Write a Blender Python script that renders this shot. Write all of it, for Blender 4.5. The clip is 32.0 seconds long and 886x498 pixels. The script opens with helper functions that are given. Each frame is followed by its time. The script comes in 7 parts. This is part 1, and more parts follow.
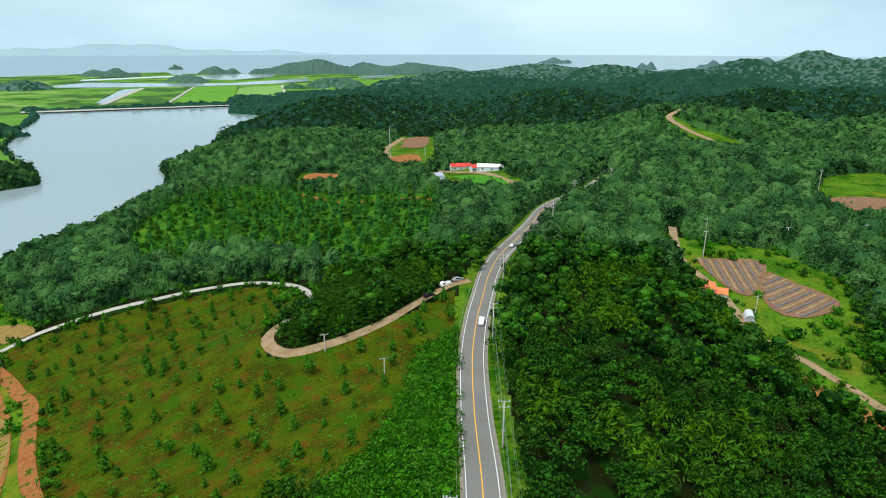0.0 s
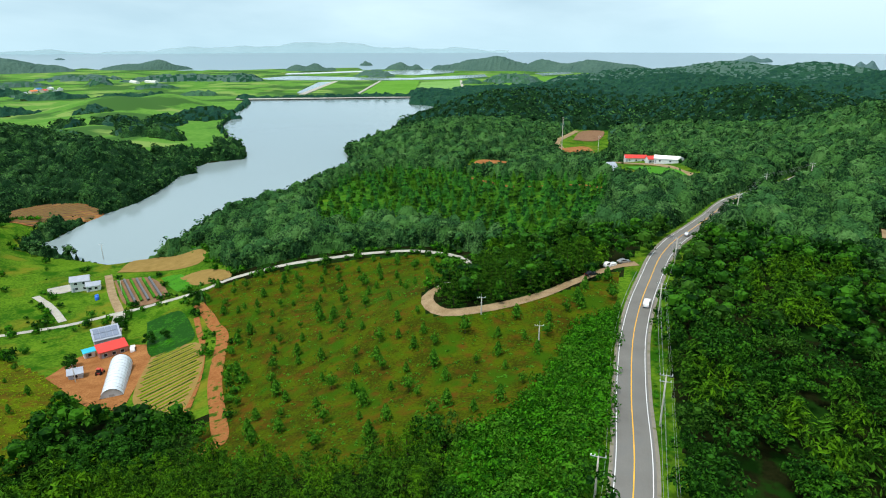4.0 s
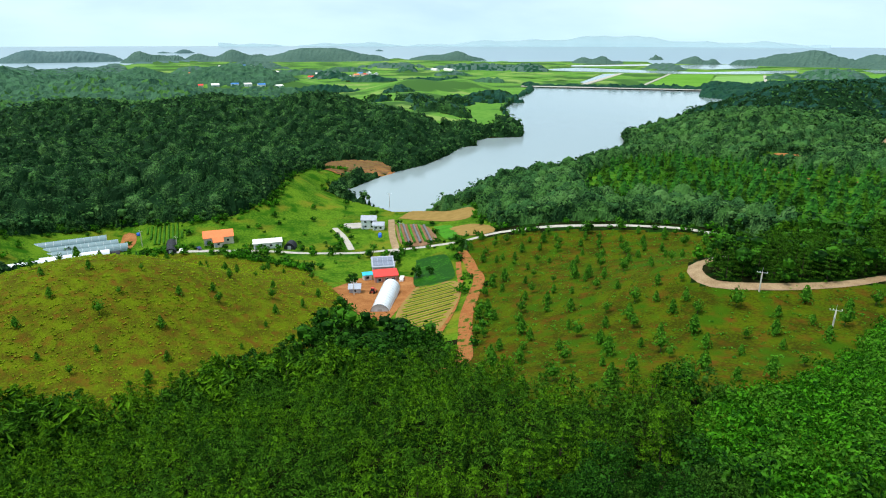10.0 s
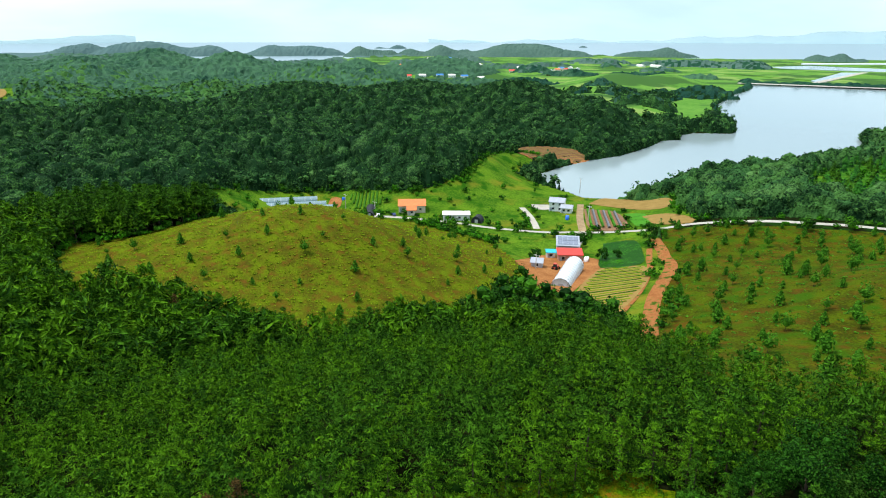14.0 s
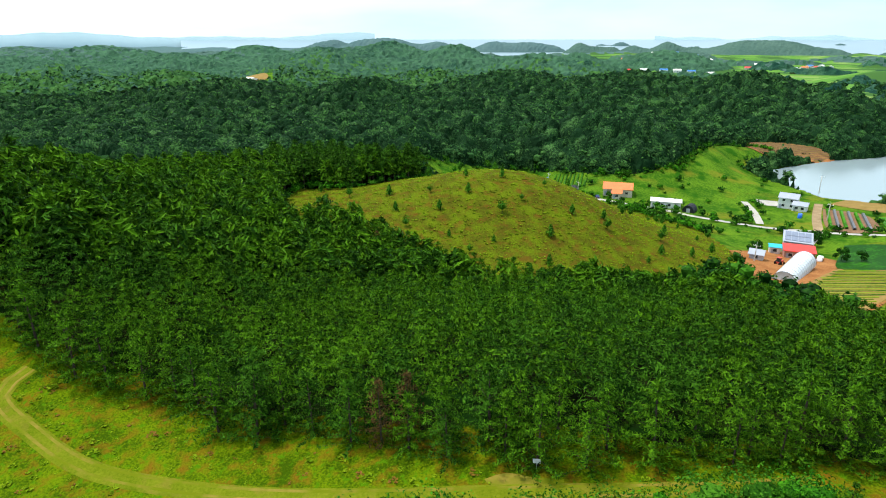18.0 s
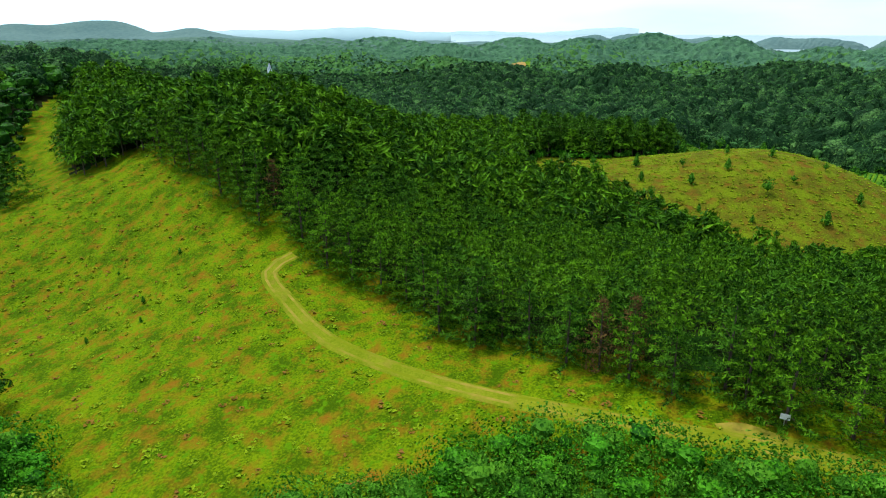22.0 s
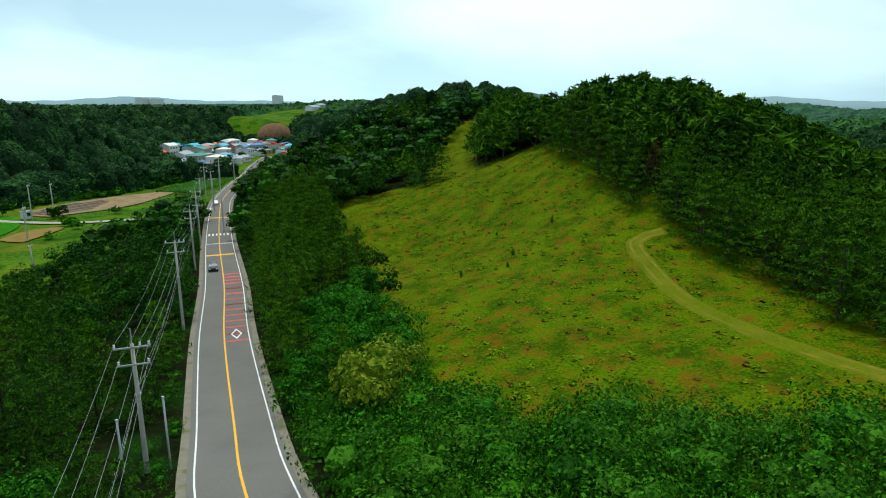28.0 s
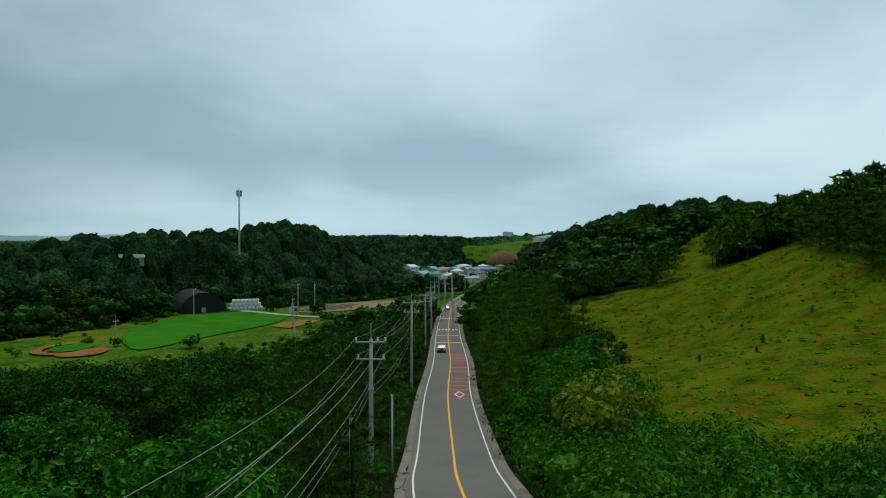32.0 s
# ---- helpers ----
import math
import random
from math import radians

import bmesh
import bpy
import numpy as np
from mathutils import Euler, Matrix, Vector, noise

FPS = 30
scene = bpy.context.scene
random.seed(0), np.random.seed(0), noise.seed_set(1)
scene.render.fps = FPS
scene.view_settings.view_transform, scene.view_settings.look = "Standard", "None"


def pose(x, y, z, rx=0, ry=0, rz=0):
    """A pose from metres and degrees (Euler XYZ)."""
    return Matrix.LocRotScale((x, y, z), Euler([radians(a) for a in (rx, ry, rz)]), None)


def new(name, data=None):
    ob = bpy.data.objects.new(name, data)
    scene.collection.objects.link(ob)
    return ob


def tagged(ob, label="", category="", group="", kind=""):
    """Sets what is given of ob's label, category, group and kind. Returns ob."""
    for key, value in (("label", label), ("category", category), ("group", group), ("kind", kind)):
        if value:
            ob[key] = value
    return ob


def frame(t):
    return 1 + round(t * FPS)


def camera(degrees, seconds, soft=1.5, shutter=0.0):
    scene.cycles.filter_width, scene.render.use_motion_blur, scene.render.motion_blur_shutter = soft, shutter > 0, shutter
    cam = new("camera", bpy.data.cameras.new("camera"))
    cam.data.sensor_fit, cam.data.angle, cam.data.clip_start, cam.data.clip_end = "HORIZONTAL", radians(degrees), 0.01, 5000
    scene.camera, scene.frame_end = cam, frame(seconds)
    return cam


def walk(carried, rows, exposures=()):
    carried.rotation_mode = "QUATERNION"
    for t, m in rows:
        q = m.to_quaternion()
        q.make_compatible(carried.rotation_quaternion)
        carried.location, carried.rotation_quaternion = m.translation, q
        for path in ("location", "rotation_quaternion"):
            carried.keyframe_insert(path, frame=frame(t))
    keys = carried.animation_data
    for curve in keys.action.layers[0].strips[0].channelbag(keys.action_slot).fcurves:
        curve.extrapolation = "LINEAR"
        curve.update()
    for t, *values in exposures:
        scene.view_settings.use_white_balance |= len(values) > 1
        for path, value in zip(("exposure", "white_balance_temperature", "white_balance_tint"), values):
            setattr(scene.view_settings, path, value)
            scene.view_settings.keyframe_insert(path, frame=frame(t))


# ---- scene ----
cam = camera(71.45, 32.0, soft=1.1)
# seconds, x, y, z, yaw, pitch, roll
ROWS = [
    (0.0, -0.09, 1.19, 98.77, 0.00, -18.34, 0.09),
    (0.5, -0.14, 0.99, 97.76, 2.06, -18.37, 0.09),
    (1.0, -0.22, 0.88, 96.57, 4.06, -18.39, 0.09),
    (1.5, -0.24, 0.77, 95.33, 6.01, -18.38, 0.09),
    (2.0, -0.20, 0.57, 94.07, 7.94, -18.35, 0.06),
    (2.5, -0.23, 0.39, 92.79, 9.85, -18.36, 0.05),
    (3.0, -0.34, 0.15, 91.53, 11.76, -18.38, 0.02),
    (3.5, -0.23, 0.15, 90.28, 13.74, -18.40, 0.00),
    (5.5, -0.02, 0.04, 85.33, 22.02, -18.49, 0.00),
    (6.0, -0.01, -0.03, 84.19, 24.07, -18.52, 0.04),
    (6.5, -0.04, -0.15, 83.06, 26.12, -18.55, 0.04),
    (7.0, -0.10, -0.20, 81.84, 28.20, -18.59, 0.05),
    (7.5, -0.08, -0.33, 80.64, 30.26, -18.62, 0.05),
    (8.0, -0.11, -0.41, 79.37, 32.37, -18.62, 0.04),
    (8.5, -0.14, -0.35, 78.06, 34.46, -18.65, 0.06),
    (9.0, -0.18, -0.36, 76.84, 36.55, -18.70, 0.06),
    (9.5, -0.20, -0.37, 75.59, 38.71, -18.75, 0.06),
    (10.0, -0.18, -0.43, 74.37, 40.90, -18.78, 0.06),
    (10.5, -0.20, -0.41, 73.12, 43.08, -18.82, 0.06),
    (11.0, -0.21, -0.49, 71.90, 45.25, -18.83, 0.05),
    (11.5, -0.23, -0.60, 70.71, 47.42, -18.88, 0.05),
    (12.0, -0.21, -0.74, 69.53, 49.58, -18.91, 0.04),
    (12.5, -0.24, -0.92, 68.31, 51.74, -18.93, 0.01),
    (13.0, -0.33, -1.08, 67.11, 53.98, -18.96, 0.01),
    (13.5, -0.40, -1.15, 65.85, 56.35, -18.96, 0.03),
    (14.0, -0.47, -1.20, 64.60, 58.71, -18.98, 0.02),
    (14.5, -0.55, -1.09, 63.27, 60.98, -19.00, 0.01),
    (16.5, -0.52, -0.86, 57.80, 70.50, -19.03, 0.01),
    (17.0, -0.52, -0.62, 56.35, 73.02, -19.07, -0.01),
    (17.5, -0.58, -0.38, 54.81, 75.50, -19.08, -0.05),
    (18.0, -0.57, -0.18, 53.31, 78.02, -19.08, -0.06),
    (18.5, -0.53, -0.18, 51.94, 80.44, -19.10, -0.08),
    (19.0, -0.55, -0.14, 50.57, 82.84, -19.14, -0.07),
    (19.5, -0.51, -0.19, 49.26, 85.30, -19.20, -0.08),
    (20.0, -0.44, -0.24, 48.01, 88.08, -19.25, -0.09),
    (20.5, -0.43, -0.36, 46.76, 91.14, -19.33, -0.07),
    (21.0, -0.33, -0.44, 45.54, 94.31, -19.33, -0.02),
    (21.5, -0.27, -0.51, 44.30, 97.49, -19.36, 0.03),
    (22.0, -0.27, -0.45, 42.98, 100.68, -19.37, 0.07),
    (22.5, -0.24, -0.47, 41.70, 103.62, -19.37, 0.06),
    (23.0, -0.19, -0.45, 40.42, 106.69, -19.36, -0.01),
    (23.5, -0.12, -0.49, 39.23, 109.84, -19.41, -0.09),
    (24.0, 0.00, -0.45, 38.01, 112.65, -19.39, -0.17),
    (24.5, 0.16, -0.43, 36.76, 115.90, -19.31, -0.19),
    (25.0, 0.30, -0.41, 35.40, 118.80, -19.21, -0.18),
    (25.5, 0.45, -0.38, 33.98, 121.76, -19.04, -0.13),
    (27.5, 0.64, -0.36, 29.15, 132.39, -14.91, -0.04),
    (28.0, 0.63, -0.36, 27.91, 135.00, -13.23, -0.02),
    (28.5, 0.64, -0.32, 26.74, 137.56, -11.48, -0.04),
    (29.0, 0.70, -0.25, 25.57, 140.05, -9.71, -0.02),
    (29.5, 0.89, -0.19, 24.38, 142.55, -7.97, -0.04),
    (30.0, 1.06, -0.14, 23.15, 145.07, -6.20, -0.05),
    (30.5, 1.30, -0.07, 21.96, 147.58, -4.49, -0.04),
    (31.0, 1.41, -0.08, 20.75, 150.23, -2.92, -0.05),
    (31.5, 1.54, -0.06, 19.57, 152.93, -1.63, -0.04),
    (32.0, 1.63, -0.04, 18.38, 155.61, -0.61, -0.04),
]
walk(cam, [(t, pose(x, y, z, 90 + pitch, -roll, yaw)) for t, x, y, z, yaw, pitch, roll in ROWS],
     exposures=[(0, 0.05, 6500, 10), (6, 0.15, 6500, 11), (13, 0.38, 6500, 13), (20, 0.55, 6500, 13), (23, 0.58, 6500, 12), (24, 0.55, 6500, -4), (25, 0.5, 6500, -4), (26.5, 0.2, 6500, 2),
                (28, -0.38, 6500, 3), (30, -0.92, 6500, 4), (32, -1.1, 6500, 7)])
# ---- world, sun, exposure ----
LAKE, SEA = -26.0, -33.0
world = bpy.data.worlds.new("world")
scene.world = world
world.use_nodes = True
wn, wl = world.node_tree.nodes, world.node_tree.links
wn.clear()


def wnode(kind, **values):
    n = wn.new(kind)
    for k, v in values.items():
        n.inputs[k].default_value = v
    return n


SUN_UP, SUN_YAW = 68.0, 145.0          # the sun stands behind cloud towards the town
sky = wn.new("ShaderNodeTexSky")
sky.sky_type, sky.sun_disc = "NISHITA", False
sky.sun_elevation, sky.sun_rotation = radians(SUN_UP), radians(-SUN_YAW)
sky.air_density, sky.dust_density = 1.2, 2.5
coord = wn.new("ShaderNodeTexCoord")
split = wn.new("ShaderNodeSeparateXYZ")
wl.new(coord.outputs["Generated"], split.inputs[0])
lift = wn.new("ShaderNodeMath")
lift.operation = "MAXIMUM"
lift.inputs[1].default_value = 0.0
wl.new(split.outputs["Z"], lift.inputs[0])
roof = wn.new("ShaderNodeMath")
roof.inputs[1].default_value = 0.24
wl.new(lift.outputs[0], roof.inputs[0])
flat = wn.new("ShaderNodeVectorMath")
flat.operation = "DIVIDE"
both = wn.new("ShaderNodeCombineXYZ")
for axis in range(3):
    wl.new(roof.outputs[0], both.inputs[axis])
wl.new(coord.outputs["Generated"], flat.inputs[0])
wl.new(both.outputs[0], flat.inputs[1])
cloud = wnode("ShaderNodeTexNoise", Scale=0.62, Detail=6.0, Roughness=0.50, Distortion=0.3)
cloud.noise_dimensions = "4D"
cloud.inputs["W"].default_value = 3.3
wl.new(flat.outputs[0], cloud.inputs["Vector"])
ramp = wn.new("ShaderNodeValToRGB")
ramp.color_ramp.elements[0].position, ramp.color_ramp.elements[0].color = 0.38, (0.37, 0.54, 0.66, 1)
ramp.color_ramp.elements[1].position, ramp.color_ramp.elements[1].color = 0.62, (0.71, 0.90, 0.99, 1)
wl.new(cloud.outputs["Fac"], ramp.inputs[0])
haze = wn.new("ShaderNodeMapRange")
haze.inputs["From Min"].default_value, haze.inputs["From Max"].default_value = 0.0, 0.13
haze.inputs["To Min"].default_value, haze.inputs["To Max"].default_value = 0.70, 0.0
wl.new(lift.outputs[0], haze.inputs["Value"])
hazed = wn.new("ShaderNodeMixRGB")
hazed.inputs["Color2"].default_value = (0.52, 0.77, 0.88, 1)
wl.new(haze.outputs[0], hazed.inputs["Fac"])
wl.new(ramp.outputs[0], hazed.inputs["Color1"])
toward = wn.new("ShaderNodeVectorMath")
toward.operation = "DOT_PRODUCT"
toward.inputs[1].default_value = (-math.sin(radians(SUN_YAW)), math.cos(radians(SUN_YAW)), 0.0)
wl.new(coord.outputs["Generated"], toward.inputs[0])
glow = wn.new("ShaderNodeMapRange")
glow.interpolation_type = "SMOOTHSTEP"
for key, v in (("From Min", 0.4), ("From Max", 1.0), ("To Min", 1.20), ("To Max", 2.05)):
    glow.inputs[key].default_value = v
wl.new(toward.outputs["Value"], glow.inputs["Value"])
clear_sky = wn.new("ShaderNodeBackground")
clear_sky.inputs["Strength"].default_value = 0.10
wl.new(sky.outputs[0], clear_sky.inputs["Color"])
overcast = wn.new("ShaderNodeBackground")
wl.new(glow.outputs[0], overcast.inputs["Strength"])
wl.new(hazed.outputs[0], overcast.inputs["Color"])
total = wn.new("ShaderNodeMixShader")
total.inputs[0].default_value = 0.88
wl.new(clear_sky.outputs[0], total.inputs[1])
wl.new(overcast.outputs[0], total.inputs[2])
world_out = wn.new("ShaderNodeOutputWorld")
wl.new(total.outputs[0], world_out.inputs[0])

sun = new("sun", bpy.data.lights.new("sun", "SUN"))
sun.data.energy, sun.data.angle, sun.data.color = 3.6, radians(12), (1.0, 0.96, 0.88)
sun.matrix_world = pose(0, 0, 300, 90 - SUN_UP, 0, SUN_YAW + 180)


# ---- materials ----
PLANT_TONE = 0.70                # scales plant and soil base colours down against the strong sun, deepening shade


def material(name, dark, light, scale=1.0, rough=0.75, bump=0.0, fine=8.0, metal=0.0, spots=None, spread=(0.35, 0.65), per=None, vary=0.35,
             leafy=0.0, bump_size=0.1, patchy=None):
    """Two tones mixed by broad and fine noise in world metres. per: 'object' or 'island' varies whole pieces. patchy: (colour, size, from, to) a third
    tone in patches."""
    if leafy or rough >= 0.9:
        dark, light = [tuple(v * PLANT_TONE for v in c) for c in (dark, light)]
        spots, patchy = [p and (tuple(v * PLANT_TONE for v in p[0]), *p[1:]) for p in (spots, patchy)]
    m = bpy.data.materials.new(name)
    m.use_nodes = True
    n, l = m.node_tree.nodes, m.node_tree.links
    b = n["Principled BSDF"]
    place = n.new("ShaderNodeNewGeometry")
    broad = n.new("ShaderNodeTexNoise")
    broad.inputs["Scale"].default_value, broad.inputs["Detail"].default_value = 1.0 / scale, 5.0
    grain = n.new("ShaderNodeTexNoise")
    grain.inputs["Scale"].default_value, grain.inputs["Detail"].default_value = fine / scale, 4.0
    for t in (broad, grain):
        l.new(place.outputs["Position"], t.inputs["Vector"])
    add = n.new("ShaderNodeMath")
    add.operation = "MULTIPLY_ADD"
    add.inputs[1].default_value, add.inputs[2].default_value = 0.5, 0.0
    l.new(grain.outputs["Fac"], add.inputs[0])
    mid = n.new("ShaderNodeMath")
    mid.operation = "MULTIPLY_ADD"
    mid.inputs[1].default_value = 0.5
    l.new(broad.outputs["Fac"], mid.inputs[0])
    l.new(add.outputs[0], mid.inputs[2])
    value = mid.outputs[0]
    if per:
        if per == "object":
            info = n.new("ShaderNodeObjectInfo")
            pick = info.outputs["Random"]
        else:
            pick = place.outputs["Random Per Island"]
        shift = n.new("ShaderNodeMath")
        shift.operation = "MULTIPLY_ADD"
        shift.inputs[1].default_value, shift.inputs[2].default_value = vary, -vary / 2
        l.new(pick, shift.inputs[0])
        joined = n.new("ShaderNodeMath")
        l.new(value, joined.inputs[0])
        l.new(shift.outputs[0], joined.inputs[1])
        value = joined.outputs[0]
    rampn = n.new("ShaderNodeValToRGB")
    rampn.color_ramp.elements[0].position, rampn.color_ramp.elements[0].color = spread[0], (*dark, 1)
    rampn.color_ramp.elements[1].position, rampn.color_ramp.elements[1].color = spread[1], (*light, 1)
    l.new(value, rampn.inputs[0])
    colour = rampn.outputs[0]
    for tone, size, low, high in ((spots,) if spots else ()) + ((patchy,) if patchy else ()):
        blot = n.new("ShaderNodeTexNoise")
        blot.inputs["Scale"].default_value, blot.inputs["Detail"].default_value = 1.0 / size, 6.0
        l.new(place.outputs["Position"], blot.inputs["Vector"])
        cut = n.new("ShaderNodeMapRange")
        cut.inputs["From Min"].default_value, cut.inputs["From Max"].default_value = low, high
        l.new(blot.outputs["Fac"], cut.inputs["Value"])
        mix = n.new("ShaderNodeMixRGB")
        mix.inputs["Color2"].default_value = (*tone, 1)
        l.new(cut.outputs[0], mix.inputs["Fac"])
        l.new(colour, mix.inputs["Color1"])
        colour = mix.outputs[0]
    l.new(colour, b.inputs["Base Color"])
    b.inputs["Roughness"].default_value, b.inputs["Metallic"].default_value = rough, metal
    b.inputs["Specular IOR Level"].default_value = 0.03 if leafy else (0.02 if rough > 0.89 else 0.06 if rough > 0.84 else 0.35)
    if bump:
        raised = n.new("ShaderNodeBump")
        raised.inputs["Strength"].default_value, raised.inputs["Distance"].default_value = bump, bump_size
        l.new(grain.outputs["Fac"], raised.inputs["Height"])
        l.new(raised.outputs[0], b.inputs["Normal"])
    if leafy:
        thin = n.new("ShaderNodeBsdfTranslucent")
        l.new(colour, thin.inputs["Color"])
        blend = n.new("ShaderNodeMixShader")
        blend.inputs[0].default_value = leafy
        l.new(b.outputs[0], blend.inputs[1])
        l.new(thin.outputs[0], blend.inputs[2])
        l.new(blend.outputs[0], n["Material Output"].inputs["Surface"])
    return m


GRASS = material("grass", (0.045, 0.095, 0.001), (0.146, 0.225, 0.002), scale=4, fine=14, rough=0.95, bump=1.0, bump_size=0.3, spread=(0.42, 0.58),
                 spots=((0.215, 0.105, 0.007), 2.0, 0.48, 0.74), patchy=((0.082, 0.200, 0.002), 0.9, 0.55, 0.68))
SCRUB = material("brown_scrub", (0.040, 0.047, 0.003), (0.078, 0.118, 0.003), scale=7, fine=12, rough=0.95, bump=0.9, bump_size=0.35, spread=(0.42, 0.57),
                 spots=((0.125, 0.058, 0.007), 4.0, 0.50, 0.74), patchy=((0.040, 0.104, 0.003), 9.0, 0.54, 0.66))
KNOLL_TURF = material("tufted_knoll_turf", (0.082, 0.078, 0.006), (0.133, 0.191, 0.005), scale=5, fine=12, rough=0.95, bump=1.0, bump_size=0.4, spread=(0.42, 0.58),
                      spots=((0.150, 0.076, 0.010), 3.0, 0.50, 0.74))
PASTURE = material("pasture", (0.032, 0.113, 0.006), (0.124, 0.241, 0.013), scale=16, fine=16, rough=0.95, bump=0.8, bump_size=0.4, spread=(0.40, 0.60),
                   spots=((0.21, 0.20, 0.018), 18.0, 0.55, 0.72), patchy=((0.024, 0.105, 0.004), 10.0, 0.55, 0.66))
# floor tones taken near black, adding shade to the gaps between crowns
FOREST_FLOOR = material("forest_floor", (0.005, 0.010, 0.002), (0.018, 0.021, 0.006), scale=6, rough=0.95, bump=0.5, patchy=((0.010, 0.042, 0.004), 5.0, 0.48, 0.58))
FERN_TURF = material("ferny_turf", (0.020, 0.095, 0.006), (0.070, 0.230, 0.016), scale=9, fine=12, rough=0.95, bump=1.0, bump_size=0.4, spread=(0.40, 0.60),
                     patchy=((0.105, 0.225, 0.012), 12.0, 0.56, 0.66))
PINE = material("pine_needles", (0.014, 0.062, 0.002), (0.104, 0.268, 0.007), scale=5, fine=6, rough=0.6, per="island", vary=0.40, leafy=0.10, spread=(0.34, 0.62))
DARK_PINE = material("dark_pine_needles", (0.009, 0.042, 0.002), (0.066, 0.201, 0.010), scale=5, fine=6, rough=0.6, per="island", vary=0.40, leafy=0.10, spread=(0.36, 0.62))
DEAD_PINE = material("dead_pine_needles", (0.060, 0.035, 0.012), (0.16, 0.10, 0.03), scale=3, fine=6, rough=0.8, per="island", vary=0.4, leafy=0.2)
LEAF = material("broad_leaves", (0.005, 0.036, 0.003), (0.053, 0.197, 0.010), scale=7, fine=7, rough=0.55, per="island", vary=0.40, leafy=0.12, spread=(0.38, 0.62))
DARK_LEAF = material("dark_broad_leaves", (0.004, 0.028, 0.002), (0.034, 0.142, 0.010), scale=7, fine=7, rough=0.55, per="island", vary=0.40, leafy=0.12, spread=(0.38, 0.62))
PALE_LEAF = material("pale_broad_leaves", (0.012, 0.050, 0.004), (0.059, 0.169, 0.016), scale=7, fine=7, rough=0.55, per="island", vary=0.30, leafy=0.18, spread=(0.40, 0.61))
WOOD_A = material("mixed_wood_canopy", (0.009, 0.041, 0.012), (0.082, 0.221, 0.048), scale=12, fine=14, rough=0.75, bump=1.0, bump_size=0.9, per="island", vary=0.30, spread=(0.43, 0.58), leafy=0.1)
WOOD_B = material("dark_wood_canopy", (0.007, 0.031, 0.009), (0.054, 0.166, 0.044), scale=12, fine=14, rough=0.75, bump=1.0, bump_size=0.9, per="island", vary=0.30, spread=(0.43, 0.58), leafy=0.1)
WOOD_C = material("pale_wood_canopy", (0.013, 0.049, 0.015), (0.108, 0.254, 0.065), scale=12, fine=14, rough=0.75, bump=1.0, bump_size=0.9, per="island", vary=0.30, spread=(0.43, 0.58), leafy=0.1)
# aerial haze is mixed into these four base colours, bluer and paler with distance
HAZED_WOOD_A = material("hazed_distant_woods", (0.022, 0.082, 0.045), (0.072, 0.176, 0.090), scale=50, fine=20, rough=0.9, bump=1.0, bump_size=2.0, per="island", vary=0.30, spread=(0.42, 0.58))
HAZED_WOOD_B = material("hazed_distant_dark_woods", (0.016, 0.065, 0.043), (0.060, 0.144, 0.082), scale=50, fine=20, rough=0.9, bump=1.0, bump_size=2.0, per="island", vary=0.30, spread=(0.42, 0.58))
HAZED_FAR_WOOD = material("far_woods", (0.068, 0.137, 0.113), (0.104, 0.185, 0.142), scale=120, fine=12, rough=0.95, bump=1.0, bump_size=6.0)
HAZED_BLUE_HILL = material("hazed_coastal_hill_woods", (0.088, 0.163, 0.163), (0.119, 0.200, 0.189), scale=160, fine=8, rough=0.95, bump=0.8, bump_size=8.0)
ROAD_LEAF = material("roadside_leaves", (0.011, 0.084, 0.005), (0.076, 0.342, 0.013), scale=3, fine=6, rough=0.55, per="island", vary=0.36, leafy=0.15)
FIR = material("fir_needles", (0.009, 0.057, 0.010), (0.057, 0.254, 0.025), scale=5, fine=6, rough=0.6, per="island", vary=0.34, leafy=0.12)
SAPLING_LEAF = material("sapling_leaves", (0.026, 0.125, 0.007), (0.100, 0.310, 0.018), scale=5, fine=6, rough=0.6, per="island", vary=0.4, leafy=0.25)
VINE = material("vine_leaves", (0.014, 0.090, 0.003), (0.075, 0.317, 0.010), scale=5, fine=6, rough=0.5, per="island", vary=0.38, leafy=0.2, spread=(0.4, 0.6))
YELLOW_LEAF = material("yellowish_leaves", (0.105, 0.215, 0.008), (0.330, 0.420, 0.028), scale=2, rough=0.5, per="island", vary=0.4, leafy=0.2)
WEED = material("weeds", (0.130, 0.240, 0.004), (0.270, 0.390, 0.010), scale=3, rough=0.7, per="island", vary=0.4, leafy=0.2)
BRUSH = material("dry_brush", (0.20, 0.120, 0.016), (0.26, 0.130, 0.030), scale=4, rough=0.9, per="island", vary=0.6)
BARK = material("bark", (0.05, 0.035, 0.025), (0.13, 0.10, 0.08), scale=0.5, rough=0.95)
ASPHALT = material("asphalt", (0.129, 0.123, 0.113), (0.180, 0.172, 0.158), scale=7, fine=60, rough=0.88, bump=0.2, bump_size=0.02, spots=((0.140, 0.138, 0.132), 3.5, 0.50, 0.85))
SHOULDER = material("gravel_shoulder", (0.17, 0.155, 0.125), (0.24, 0.215, 0.17), scale=1.2, fine=14, rough=0.88, patchy=((0.12, 0.13, 0.05), 1.6, 0.56, 0.70))
WHITE_LINE = material("white_road_paint", (0.62, 0.62, 0.62), (0.80, 0.80, 0.80), scale=1.5, fine=20, rough=0.6)
YELLOW_LINE = material("yellow_road_paint", (0.75, 0.36, 0.012), (0.85, 0.45, 0.02), scale=1.5, fine=20, rough=0.6)
RED_PAINT = material("red_road_paint", (0.46, 0.05, 0.045), (0.60, 0.09, 0.08), scale=1.5, fine=20, rough=0.7)
